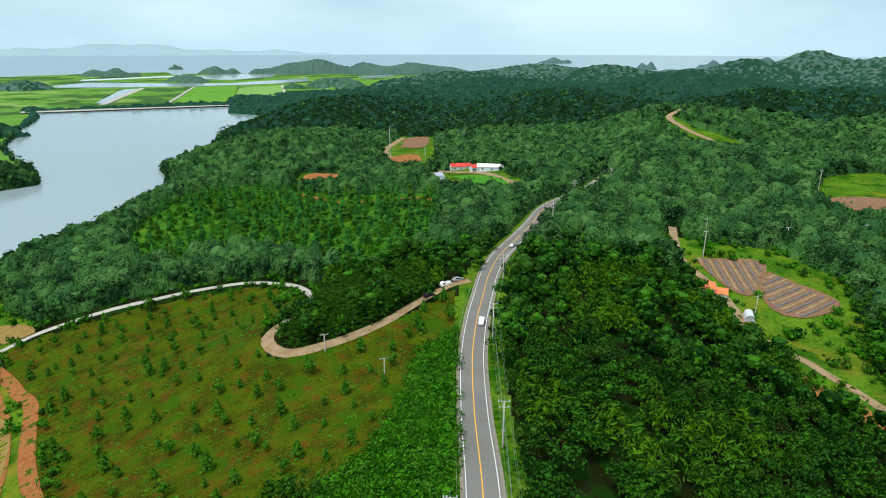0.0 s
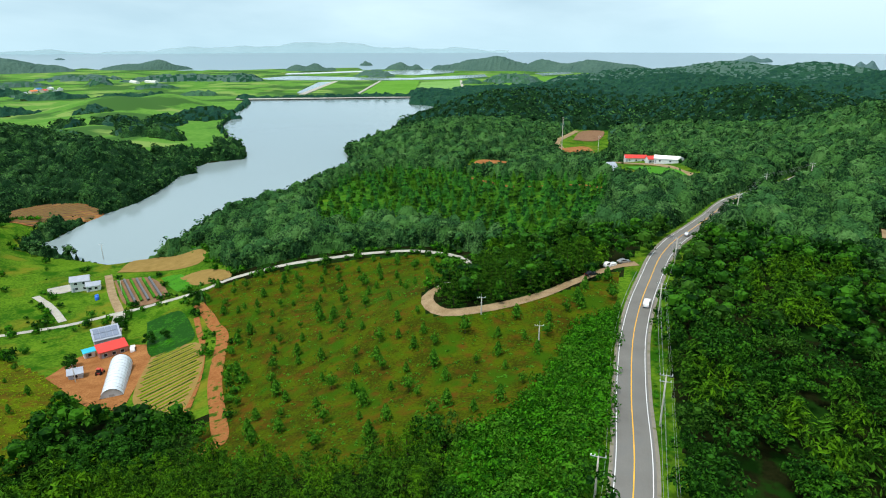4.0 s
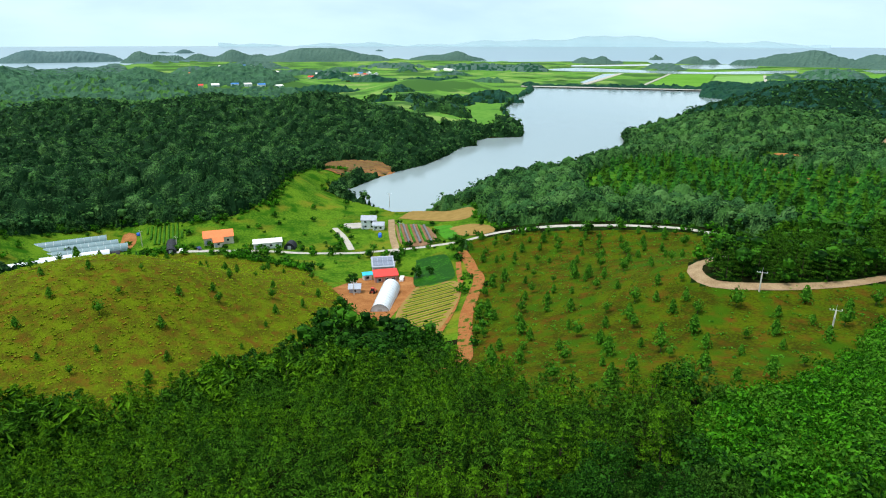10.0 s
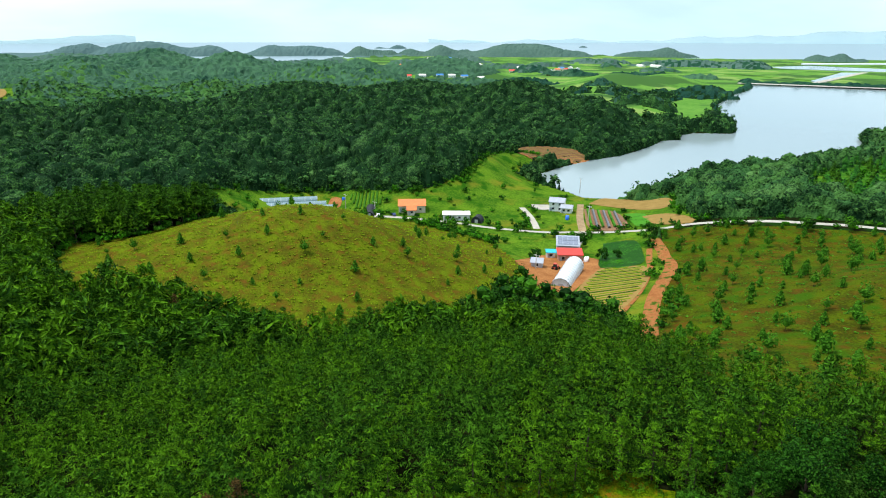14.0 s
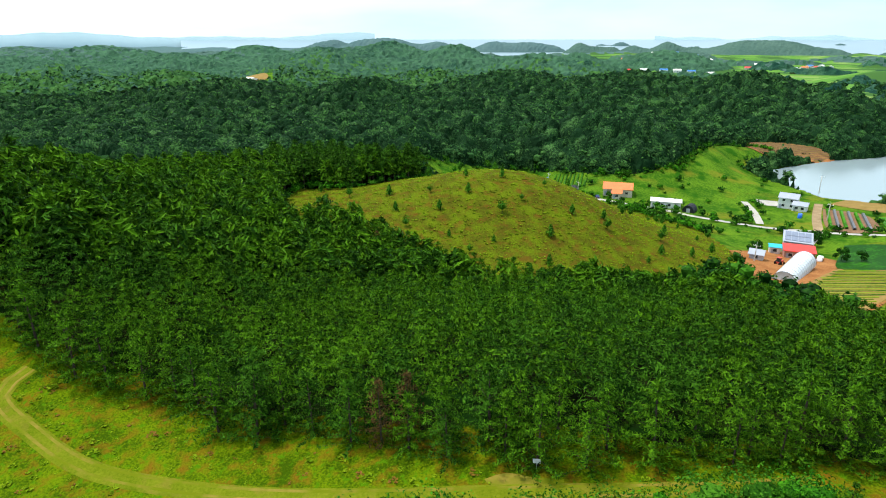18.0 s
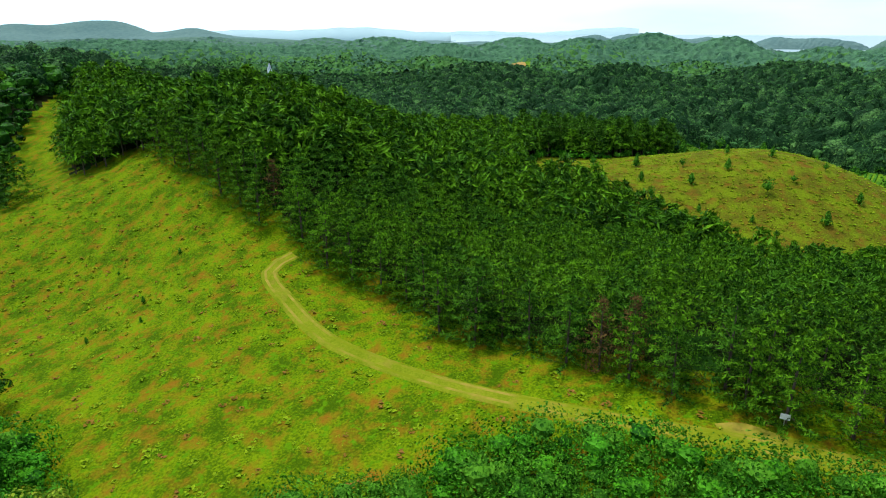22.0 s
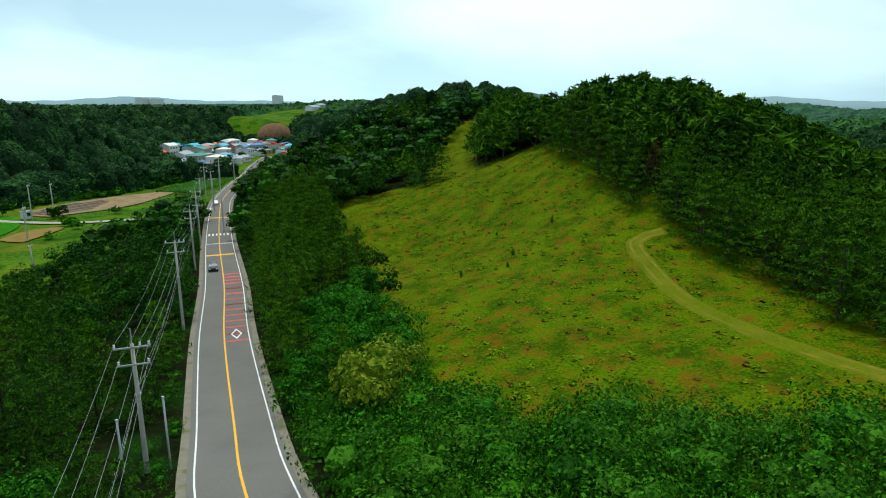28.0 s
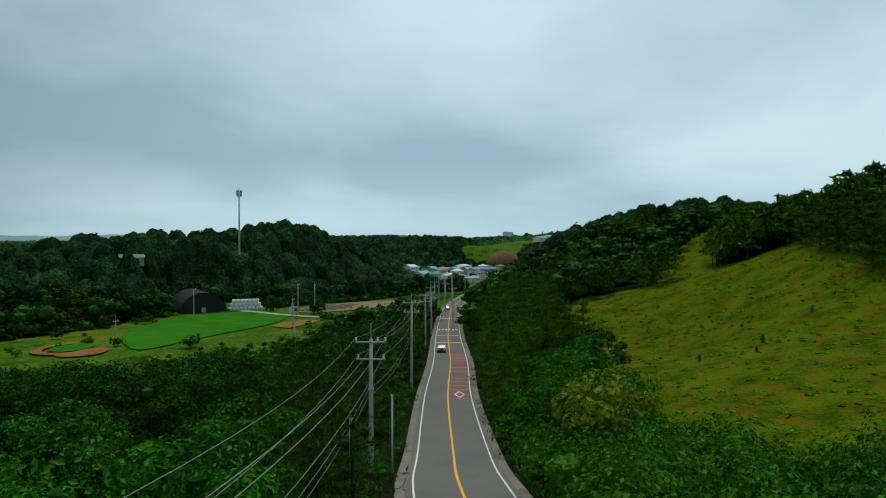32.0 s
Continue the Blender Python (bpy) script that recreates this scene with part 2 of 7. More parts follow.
DIRT = material("pale_dirt", (0.26, 0.17, 0.09), (0.46, 0.34, 0.20), scale=4, fine=10, rough=0.95, bump=0.3)
RED_DIRT = material("red_earth", (0.26, 0.095, 0.030), (0.48, 0.22, 0.08), scale=5, fine=10, rough=0.95, bump=0.4)
RED_TRACK = material("grassy_red_earth", (0.28, 0.095, 0.030), (0.46, 0.20, 0.07), scale=3, fine=6, rough=0.95, bump=0.4,
                     patchy=((0.055, 0.105, 0.010), 3.0, 0.54, 0.62))
CONCRETE = material("concrete", (0.28, 0.26, 0.22), (0.42, 0.40, 0.35), scale=3, fine=14, rough=0.85)
TAN_CROP = material("tan_crop", (0.25, 0.165, 0.045), (0.38, 0.25, 0.085), scale=4, fine=18, rough=0.95, bump=0.5)
PADDY = material("rice_paddy", (0.081, 0.235, 0.029), (0.155, 0.330, 0.053), scale=60, fine=10, rough=0.9, patchy=((0.055, 0.140, 0.030), 130.0, 0.50, 0.55),
                 spots=((0.230, 0.350, 0.085), 90.0, 0.56, 0.60))
YOUNG_RICE = material("young_rice", (0.094, 0.276, 0.022), (0.172, 0.380, 0.052), scale=50, fine=10, rough=0.9)
RICE_GREEN = material("rice_in_leaf", (0.026, 0.170, 0.005), (0.062, 0.290, 0.012), scale=6, fine=14, rough=0.9, bump=0.6, bump_size=0.2)
PALE_RICE = material("pale_rice", (0.172, 0.363, 0.075), (0.253, 0.454, 0.136), scale=40, fine=10, rough=0.9)
DARK_FILM = material("dark_mulch_film", (0.05, 0.055, 0.06), (0.12, 0.12, 0.12), scale=2, rough=0.4)
MUD = material("brown_ploughed_soil", (0.20, 0.11, 0.06), (0.32, 0.19, 0.11), scale=3, fine=12, rough=0.95, bump=0.4)


def water_material(name, tone, ripple, rough):
    m = bpy.data.materials.new(name)
    m.use_nodes = True
    n, l = m.node_tree.nodes, m.node_tree.links
    b = n["Principled BSDF"]
    b.inputs["Base Color"].default_value = (*tone, 1)
    b.inputs["Roughness"].default_value, b.inputs["IOR"].default_value = rough, 1.33
    place = n.new("ShaderNodeNewGeometry")
    wave = n.new("ShaderNodeTexNoise")
    wave.inputs["Scale"].default_value, wave.inputs["Detail"].default_value = ripple, 5.0
    raised = n.new("ShaderNodeBump")
    raised.inputs["Strength"].default_value, raised.inputs["Distance"].default_value = 0.25, 0.12
    l.new(place.outputs["Position"], wave.inputs["Vector"])
    l.new(wave.outputs["Fac"], raised.inputs["Height"])
    l.new(raised.outputs[0], b.inputs["Normal"])
    return m


LAKE_WATER = water_material("lake_water", (0.23, 0.29, 0.30), 0.5, 0.13)
SEA_WATER = water_material("sea_water", (0.20, 0.28, 0.32), 0.05, 0.30)


# rolling ground: centre x, centre y, spread, height of each rise or hollow over the base level
BASE = -6.0
BROAD_RISES = [
    (-1080, -1080, 600, 12.0), (600, 1860, 600, 18.6), (1020, 1020, 600, 32.5), (-1290, -30, 300, -14.0), (-870, 390, 300, -11.4),
    (-450, -870, 300, 6.7), (-240, 810, 300, -9.7), (180, -870, 300, 11.9), (390, 600, 300, 24.6), (1020, 180, 300, 15.6),
    (68, 68, 160, 10.5), (292, -268, 160, 7.6),
]
HILLS = [
    (-492, 138, 90, 6.3), (-303, -744, 90, -9.5), (-240, 201, 90, -20.3), (-240, -177, 90, 14.9), (-177, 453, 90, -12.0),
    (201, 516, 90, 14.1), (-422, 310, 55, 13.5), (-306, -460, 55, 4.9), (-230, -538, 55, -13.1), (-152, -384, 55, -14.9),
    (-114, 156, 55, -2.9), (-76, -422, 55, 7.4), (2, -152, 55, -11.9), (2, -306, 55, 7.4), (40, 271, 55, 9.2),
    (156, 194, 55, -8.4), (386, -384, 55, 6.7),
]
SOUTH_KNOLLS = [
    (12, -318, 32, 6.5), (-56, -346, 32, 7.5), (-92, -352, 28, 11.0), (-30, -316, 13, -5.0),
    (-112, -52, 20, 3.5), (-142, -80, 14, 2.0), (-156, -118, 16, 5.0), (-158, -62, 24, 4.5), (30, -140, 40, -4.0),
    (-226, -348, 35, 6.7), (-52, -330, 22, 6.4), (102, -299, 22, 5.9), (-114, -283, 22, -6.4),
    (-104, -250, 35, -7.2), (-160, -237, 22, 6.5), (-6, -226, 35, -4.4), (-228, -214, 34, 15.0),
    (-83, -191, 22, -5.6), (-177, -177, 35, 11.0), (68, -177, 35, -5.7), (-300, -152, 35, -7.2), (-129, -114, 22, -3.6),
    (-83, -83, 22, -7.6), (-128, -79, 35, 17.2), (68, -54, 35, -4.4), (-22, -52, 22, -3.7), (-83, -37, 22, 1.8),
]
NORTH_KNOLLS = [
    (-198, 74, 26, 3.5),
    (-330, -6, 22, -3.5), (-68, 25, 22, 5.9), (-160, 40, 22, -3.8), (-6, 40, 22, 4.8), (-330, 55, 22, 8.3),
    (-299, 55, 22, -8.7), (-202, 68, 35, 15.0), (-83, 71, 22, 5.3), (-324, 92, 35, -13.8), (-128, 92, 35, -10.6),
    (-6, 92, 35, 9.6), (-250, 117, 35, -5.1), (-345, 132, 22, -9.1), (40, 132, 22, 2.6), (-176, 163, 22, -3.5),
    (55, 163, 22, 4.3), (-52, 179, 22, 9.4), (-348, 190, 35, 14.1), (19, 190, 35, 5.3), (-152, 264, 35, 6.9),
    (-300, 288, 35, -10.3),
]


# ---- ground ----
ROAD = [(112, 420, 12), (85, 372, 13), (58, 331, 14.5), (42, 287, 16), (32, 263, 16), (24, 243, 16.5), (18, 222, 16.5), (14, 200, 16), (11, 182, 15.5),
        (9, 165, 15), (8, 150, 14.8), (7.5, 125, 16), (7.5, 95, 19), (6, 70, 18), (3, 45, 14), (-1, 20, 9.5), (-6, 0, 6.2), (-11, -20, 4),
        (-16, -36, 2.2), (-22, -50, -0.3), (-34, -77, -2.6), (-47, -104, -3.8), (-66, -146, -6), (-86, -188, -7), (-105, -225, -7.5),
        (-133, -269, -8), (-166, -318, -9), (-195, -365, -10), (-235, -420, -10)]
LAKE_SHORE = [(-262, 256), (-298, 259), (-326, 265), (-337, 299), (-347, 335), (-350, 380), (-366, 430), (-384, 470), (-378, 486), (-396, 508), (-402, 536), (-384, 556),
              (-378, 566), (-398, 600), (-436, 650), (-480, 690), (-560, 790), (-600, 868), (-590, 890), (-640, 925), (-650, 960), (-690, 1057), (-740, 1150),
              (-790, 1213), (-456, 1350), (-432, 1270), (-406, 1196), (-350, 1172), (-284, 1110), (-262, 1045), (-276, 990), (-322, 925), (-318, 868), (-282, 785), (-236, 752),
              (-292, 706), (-300, 650), (-266, 590), (-250, 545), (-246, 464), (-243, 400), (-258, 350), (-250, 305), (-242, 280)]


def spline(points, step):
    """A smooth line through the points, sampled about every step metres."""
    p = np.array(points, float)
    ext = np.vstack([2 * p[0] - p[1], p, 2 * p[-1] - p[-2]])
    out = []
    for i in range(1, len(ext) - 2):
        a, b, c, d = ext[i - 1:i + 3]
        n = max(2, int(np.linalg.norm((c - b)[:2]) / step))
        for s in np.arange(n) / n:
            out.append(0.5 * (2 * b + (c - a) * s + (2 * a - 5 * b + 4 * c - d) * s * s + (3 * b - a - 3 * c + d) * s ** 3))
    return np.array(out + [p[-1]])


def inside(x, y, poly):
    """Which of the places lie in the outline."""
    hit = np.zeros(np.shape(x), bool)
    j = len(poly) - 1
    for i in range(len(poly)):
        (xi, yi), (xj, yj) = poly[i][:2], poly[j][:2]
        if yi != yj:
            hit ^= ((yi > y) != (yj > y)) & (x < (xj - xi) * (y - yi) / (yj - yi) + xi)
        j = i
    return hit


def reach(x, y, line):
    """Distance to a sampled line and the line's height at the nearest sample."""
    flat_x, flat_y = np.ravel(x), np.ravel(y)
    best, level = np.full(flat_x.shape, 1e9), np.zeros(flat_x.shape)
    for p in line:
        d = (flat_x - p[0]) ** 2 + (flat_y - p[1]) ** 2
        closer = d < best
        best[closer] = d[closer]
        if len(p) > 2:
            level[closer] = p[2]
    return np.sqrt(best).reshape(np.shape(x)), level.reshape(np.shape(x))


def ease(v, low, high):
    s = np.clip((v - low) / (high - low), 0, 1)
    return s * s * (3 - 2 * s)


ROAD_LINE = spline(ROAD, 3.0)
RISES = np.array(BROAD_RISES + HILLS + SOUTH_KNOLLS + NORTH_KNOLLS, float)
# hills beyond the near slopes: bearing to the left in degrees, distance, half width in degrees, depth, height of the ground
EAST_RANGE = [(13.4, 700, 6, 110, 3), (9.3, 980, 6, 150, 16), (4.3, 1200, 5, 180, 17), (-4.3, 1450, 6, 200, 20), (-10.9, 1050, 6, 170, 27), (-18, 1320, 6, 180, 26),
              (-20.4, 720, 6, 110, 31), (-26.7, 900, 6, 130, 35), (-33, 1150, 7, 160, 33), (-40, 800, 8, 140, 36), (-21, 1650, 5, 180, 30), (-25.6, 2000, 3.4, 180, 50),
              (-29.8, 2300, 2.6, 190, 79), (-35, 2300, 4, 220, 56), (-41, 2400, 5, 250, 60), (-14.6, 2050, 4.5, 200, 27), (-8.5, 2350, 4, 160, 24), (-2, 1950, 5, 160, 10)]
WEST_RANGE = [(85.5, 580, 6, 85, 11), (76, 540, 5, 75, 1), (72, 790, 6, 120, 6), (62, 750, 6, 110, 8), (52, 715, 5, 95, 13), (45.5, 640, 2.8, 70, 3), (97, 640, 6, 110, 6),
              (88.5, 1280, 4, 140, 22), (83, 1450, 3.4, 130, 32), (77, 1400, 3.2, 120, 26), (69.5, 1280, 3.4, 110, 11), (65, 1180, 2.6, 90, 1), (79, 1020, 3, 70, -6),
              (59, 1500, 4.8, 150, 5), (66.5, 1540, 2.4, 110, -2), (47, 900, 4, 130, -11), (42.5, 740, 4, 80, -15), (45, 1080, 3, 110, -14)]
SOUTH_WEST_RANGE = [(105.7, 1900, 4, 160, 21), (100.5, 1500, 3.4, 130, 11), (94, 1800, 3.6, 150, 15), (84, 1800, 4, 150, 20), (113.7, 1500, 4, 130, 8), (109, 1100, 3.6, 110, 7),
                    (101.5, 900, 3.6, 100, 2), (91, 1060, 4, 110, 1), (111, 2400, 4, 200, 13), (117, 2900, 4, 220, 20), (89, 2300, 3, 160, 10), (76, 1850, 3, 120, 4)]
# woods standing in the open plain: bearing, distance, half width in degrees, half depth, height of the ground
WOODLOTS = [(37.6, 720, 3.4, 85, -13), (41, 835, 3.0, 52, -13), (36.4, 1120, 2.6, 75, -18), (39.6, 1040, 1.8, 45, -17), (46.8, 950, 1.3, 34, -17), (43.0, 960, 2.2, 45, -16),
            (42.3, 1480, 2.7, 45, -20), (59, 1500, 5.2, 170, 4), (51.4, 1330, 2.8, 26, -21), (50.8, 1800, 1.9, 50, -15), (44.1, 2180, 1.0, 45, -13),
            (37.6, 2330, 5.0, 55, -15), (66.5, 1540, 2.6, 110, -2), (9.5, 2050, 2.8, 85, -8), (13.2, 2000, 1.0, 30, -20), (21.9, 2480, 1.7, 60, -14), (33.3, 2250, 1.9, 80, -10),
            (47.5, 1680, 2.6, 22, -21), (53.5, 1980, 3.4, 30, -18), (55.5, 1230, 2.4, 24, -17), (45.5, 2520, 3.2, 40, -16), (62, 2000, 2.6, 60, -8), (36.8, 1640, 1.6, 20, -22),
            (49.5, 2250, 2.0, 24, -18), (57.5, 2450, 3.0, 60, -8), (40.2, 1950, 1.8, 24, -20), (45.0, 1190, 1.5, 20, -15)]
GREEN_RISES = [(43.5, 1330, 3.4, 150, -4), (39.5, 1400, 2.4, 160, -8)]
# where the land ends: bearing, distance of the coast
COAST = np.array([(-60, 5600), (-30, 5200), (-22, 3300), (-15, 2650), (-8, 2620), (-3, 2750), (4, 3150), (20, 3250), (34, 3250), (45, 3700), (60, 3800), (66, 3500),
                  (70, 2500), (84, 2500), (88, 3600), (93, 5600), (200, 5600)], float)
SOUTH_HILLS = [(116, 3100, 350, 40), (122, 3600, 150, 58), (127, 3900, 130, 70), (130, 4000, 150, 76),
               (134, 3900, 120, 68), (138, 4100, 140, 66), (146, 2600, 280, 34), (154, 2100, 260, 24), (161, 1500, 140, 14), (168, 1900, 260, 28), (176, 1700, 240, 20),
               (184, 1500, 240, 18), (193, 1300, 220, 16), (149, 900, 90, 17), (160.5, 780, 80, 24), (170, 900, 120, 16)]
FALL = np.array([(-60, 30, 0.0), (112, 22, 0.0085), (118, 26, 0.0), (121, 60, 0.0), (140, 60, 0.0), (144, 30, 0.0), (150, 20, 0.0), (200, 10, 0.0)], float)
PLAIN = [(-820, 1226), (-470, 1399), (-525, 1540), (-470, 1700), (-240, 1740), (-190, 2100), (-20, 2350), (-60, 2800), (-388, 3300), (-853, 3400), (-1384, 3300),
         (-1994, 3100), (-2437, 2782), (-3000, 1900), (-2900, 1200), (-2186, 921), (-1848, 775), (-1400, 740), (-1225, 590), (-1000, 690), (-790, 640), (-690, 610),
         (-552, 550), (-425, 512), (-396, 552), (-440, 640), (-560, 780), (-645, 940), (-760, 1160)]


TOWN_VALLEY = spline([(45, -195, -9.5), (-10, -215, -8.8), (-50, -238, -8.8), (-90, -266, -8.8), (-150, -305, -9.2), (-190, -365, -9.5), (-235, -430, -10.5), (-280, -520, -11.5),
                      (-310, -600, -11)], 12)
BARN_PAD = [(-12, -246, -9.0), (-11, -258, -9.0), (-10, -270, -8.6), (-9, -280, -8.0), (-28, -258, -9.0), (-40, -255, -9.0)]


def far_z(x, y, r, bearing):
    """Ridge behind ridge out to the coast, with the flat farmed plain between them."""
    base = np.interp(bearing, [-40, -12, 4, 14, 62, 80, 110], [-2, -8, -20, -27, -26, -22, -16])
    flat = inside(x, y, PLAIN) & (r > 1150)
    base = np.where(flat, -30.0, base)
    total = np.zeros(x.shape)
    for turn, away, wide, deep, high in EAST_RANGE + WEST_RANGE + SOUTH_WEST_RANGE:
        d2 = ((bearing - turn) / wide) ** 2 + ((r - away) / deep) ** 2
        total += (np.maximum(high - base, 0) * np.exp(-0.72 * d2)) ** 3
    for turn, away, wide, deep, high in WOODLOTS:
        d2 = ((bearing - turn) / wide) ** 2 + ((r - away) / deep) ** 2
        total += (np.maximum(high - base, 0) * np.maximum(1 - d2, 0)) ** 3
    for turn, away, wide, deep, high in GREEN_RISES:
        d2 = ((bearing - turn) / wide) ** 2 + ((r - away) / deep) ** 2
        total += (np.maximum(high - base, 0) * np.exp(-0.9 * d2)) ** 3
    roll = 3.0 * np.sin(x / 71 + 1.3 * np.sin(y / 97)) * np.sin(y / 63 + 0.8) + 1.6 * np.sin(x / 31 + y / 43)
    z = base + np.cbrt(total) + roll * np.where(flat, 0.12, 1.0) * (1 + ease(r, 1000, 2000))
    coast = np.interp(bearing, COAST[:, 0], COAST[:, 1]) + 60 * np.sin(bearing * 1.3) + 30 * np.sin(bearing * 4.1)
    wet = ease(r, coast - 90, coast + 60)
    return z * (1 - wet) + (SEA - 12) * wet


def in_lots(x, y):
    """Whether a place lies in one of the woods of the plain."""
    r, bearing = np.hypot(x, y), np.degrees(np.arctan2(-x, y))
    hit = np.zeros(np.shape(x), bool)
    for turn, away, wide, deep, high in WOODLOTS:
        hit |= ((bearing - turn) / wide) ** 2 + ((r - away) / deep) ** 2 < 0.92 + 0.16 * np.sin(x / 9 + y / 13)
    return hit


def ground_z(x, y, road=True):
    x, y = np.asarray(x, float), np.asarray(y, float)
    z = np.full(x.shape, float(BASE))
    for cx, cy, spread, high in RISES:
        z += high * np.exp(-((x - cx) ** 2 + (y - cy) ** 2) / (2 * spread * spread))
    r = np.hypot(x, y)
    bearing = np.degrees(np.arctan2(-x, y))
    bearing = np.where(bearing < -90, bearing + 360, bearing)
    rolling = 5 * np.sin(x / 90 + 1.3 * np.sin(y / 130)) * np.sin(y / 105 + 0.7) + 3 * np.sin(x / 47 + y / 61)
    z += rolling * 2 * ease(r, 350, 900)
    for turn, away, spread, high in SOUTH_HILLS:
        cx, cy = -away * math.sin(radians(turn)), away * math.cos(radians(turn))
        z += high * np.exp(-((x - cx) ** 2 + (y - cy) ** 2) / (2 * spread * spread))
    lid = np.interp(bearing, FALL[:, 0], FALL[:, 1]) - np.interp(bearing, FALL[:, 0], FALL[:, 2]) * r
    lid = lid + 400 * (1 - ease(r, 420, 640)) + 60 * ease(r, 3050, 3250)
    z = np.where(z > lid - 8, lid - 8 * np.exp(-(np.maximum(z - lid, -8) + 8) / 8), z)
    far = ease(r, np.where(bearing < 30, 430, 400), np.where(bearing < 30, 640, 520)) * (1 - ease(bearing, 110, 122)) * ease(bearing, -75, -60)
    if (far > 0).any():
        z = z * (1 - far) + far_z(x, y, r, bearing) * far
    pool = inside(x, y, LAKE_SHORE)
    edge, _ = reach(x, y, spline(LAKE_SHORE + LAKE_SHORE[:1], 12.0))
    near = r < 1700
    z = np.where(near & pool, LAKE - 0.3 - 4 * ease(edge, 0, 30), z)
    bank = np.maximum(z, LAKE + 0.5 - 6.0 * ease(edge, 45, 120))
    z = np.where(near & ~pool, bank * ease(edge, 0, 25) + (LAKE + 0.4) * (1 - ease(edge, 0, 25)) * 1.0, z) if near.any() else z
    for line, near_by, away in ((TOWN_VALLEY, 32, 74), (BARN_PAD, 13, 26)):
        d, level = reach(x, y, line)
        w = 1 - ease(d, near_by, away)
        z = z * (1 - w) + level * w
    if road:
        d, level = reach(x, y, ROAD_LINE)
        w = 1 - ease(d, 6.0, 17.0)
        z = z * (1 - w) + (level - 0.35) * w
    return z


def gz(x, y):
    return float(ground_z(np.array([x]), np.array([y]))[0])


# outlines of the open land
MEADOW = [(-86, -42), (-95, -54), (-105, -67), (-124, -93), (-118, -105), (-102, -120), (-88, -128), (-74, -105), (-59, -77), (-46, -54), (-36, -39),
          (-35, -27), (-40, -21), (-42, -13), (-44, -9), (-50, -4), (-50, 3), (-47, 10), (-45, 17), (-43, 28), (-40, 46), (-43, 48), (-47, 31), (-51, 22), (-54, 14), (-60, 3), (-66, -8),
          (-74, -20), (-86, -39)]
STRIP = [(-112, -113), (-116, -105), (-131, -120), (-145, -130), (-166, -146), (-198, -166), (-205, -172), (-180, -164), (-156, -154), (-134, -138), (-116, -121)]
KNOLL = [(-234, -6), (-226, 13), (-235, 31), (-247, 44), (-275, 54), (-285, 85), (-288, 127), (-240, 150), (-205, 150), (-165, 135), (-150, 118), (-140, 98), (-136, 84), (-131, 60), (-125, 44),
         (-124, 36), (-143, 30), (-145, 18), (-155, 19), (-164, 8), (-165, -7), (-200, -14)]
PLANTATION = [(-175, 218), (-136, 233), (-85, 250), (-60, 238), (-56, 215), (-58, 180), (-52, 164), (-40, 164), (-20, 182), (4, 206), (4, 170), (-7, 164),
              (-12, 136), (-17, 111), (-26, 104), (-40, 92), (-65, 88), (-90, 96), (-100, 118), (-101, 127), (-128, 165), (-150, 190)]
FARMLAND = [(-128, 165), (-101, 127), (-112, 118), (-135, 122), (-150, 120), (-165, 135), (-205, 150), (-240, 150), (-288, 127), (-285, 60), (-300, 42),
            (-330, 55), (-344, 73), (-352, 95), (-352, 126), (-338, 140), (-316, 149), (-304, 158), (-300, 176), (-308, 200), (-335, 230), (-376, 280), (-348, 296), (-332, 262), (-310, 256), (-262, 258),
            (-250, 270), (-215, 278), (-198, 258), (-165, 232), (-175, 215), (-150, 190)]
VINES = [(4, 172), (-7, 164), (-12, 136), (-17, 111), (-27, 103), (-24, 80), (-4, 72), (2, 100), (2.5, 130)]
SHRUBS = [(-34, -41), (-34, -27), (-39, -21), (-41, -13), (-43, -9), (-49, -4), (-49, 3), (-46, 10), (-44, 17), (-40, 40), (-15, 20), (-16, -10), (-24, -34)]
FOOT = [(-50, -56), (-44, -60), (-26, -46), (-13, -18), (-13, 24), (-42, 47), (-52, 12), (-44, -25)]
SOUTH_FIELDS = [(62, -130), (0, -142), (-28, -150), (-47, -160), (-62, -182), (-76, -196), (-96, -220), (-128, -262), (-150, -300), (-118, -300), (-84, -276), (-60, -272), (-44, -266),
                (-22, -285), (0, -284), (2, -252), (20, -225), (48, -205)]
EAST_VALLEY = [(98, 268), (112, 275), (150, 266), (164, 235), (150, 200), (130, 165), (120, 128), (109, 124), (100, 150), (99, 180), (96, 215)]
EAST_MEADOW = [(222, 640), (236, 655), (245, 612), (298, 588), (322, 566), (300, 520), (262, 500), (225, 560)]
EAST_PATCH = [(200, 300), (235, 295), (280, 360), (280, 392), (235, 375), (205, 335)]
CLEARING = [(-130, 515), (-130, 556), (-90, 556), (-84, 498), (-112, 492)]
CHURCH_YARD = [(-500, -218), (-478, -262), (-560, -302), (-590, -268)]
WEST_CLEARING = [(-1190, -160), (-1050, -50), (-940, -48), (-960, -118)]
TERRACE = [(-403, 305), (-409, 325), (-397, 345), (-376, 351), (-352, 348), (-343, 327), (-348, 298), (-352, 285), (-373, 288)]
HAMLET = [(-8, 425), (20, 392), (50, 380), (58, 405), (46, 440), (38, 472), (16, 505), (-6, 490)]
HAMLET_FIELD = [(-70, 700), (-54, 800), (-12, 805), (-8, 700), (-8, 590), (-28, 545), (-48, 590), (-62, 650)]
TOWN = [(-140, -330), (-148, -400), (-190, -500), (-225, -570), (-280, -570), (-315, -520), (-300, -470), (-258, -400), (-218, -330), (-185, -306)]
TOWN_SLOPE = [(-330, -590), (-400, -620), (-500, -720), (-530, -790), (-470, -800), (-390, -730), (-320, -660)]
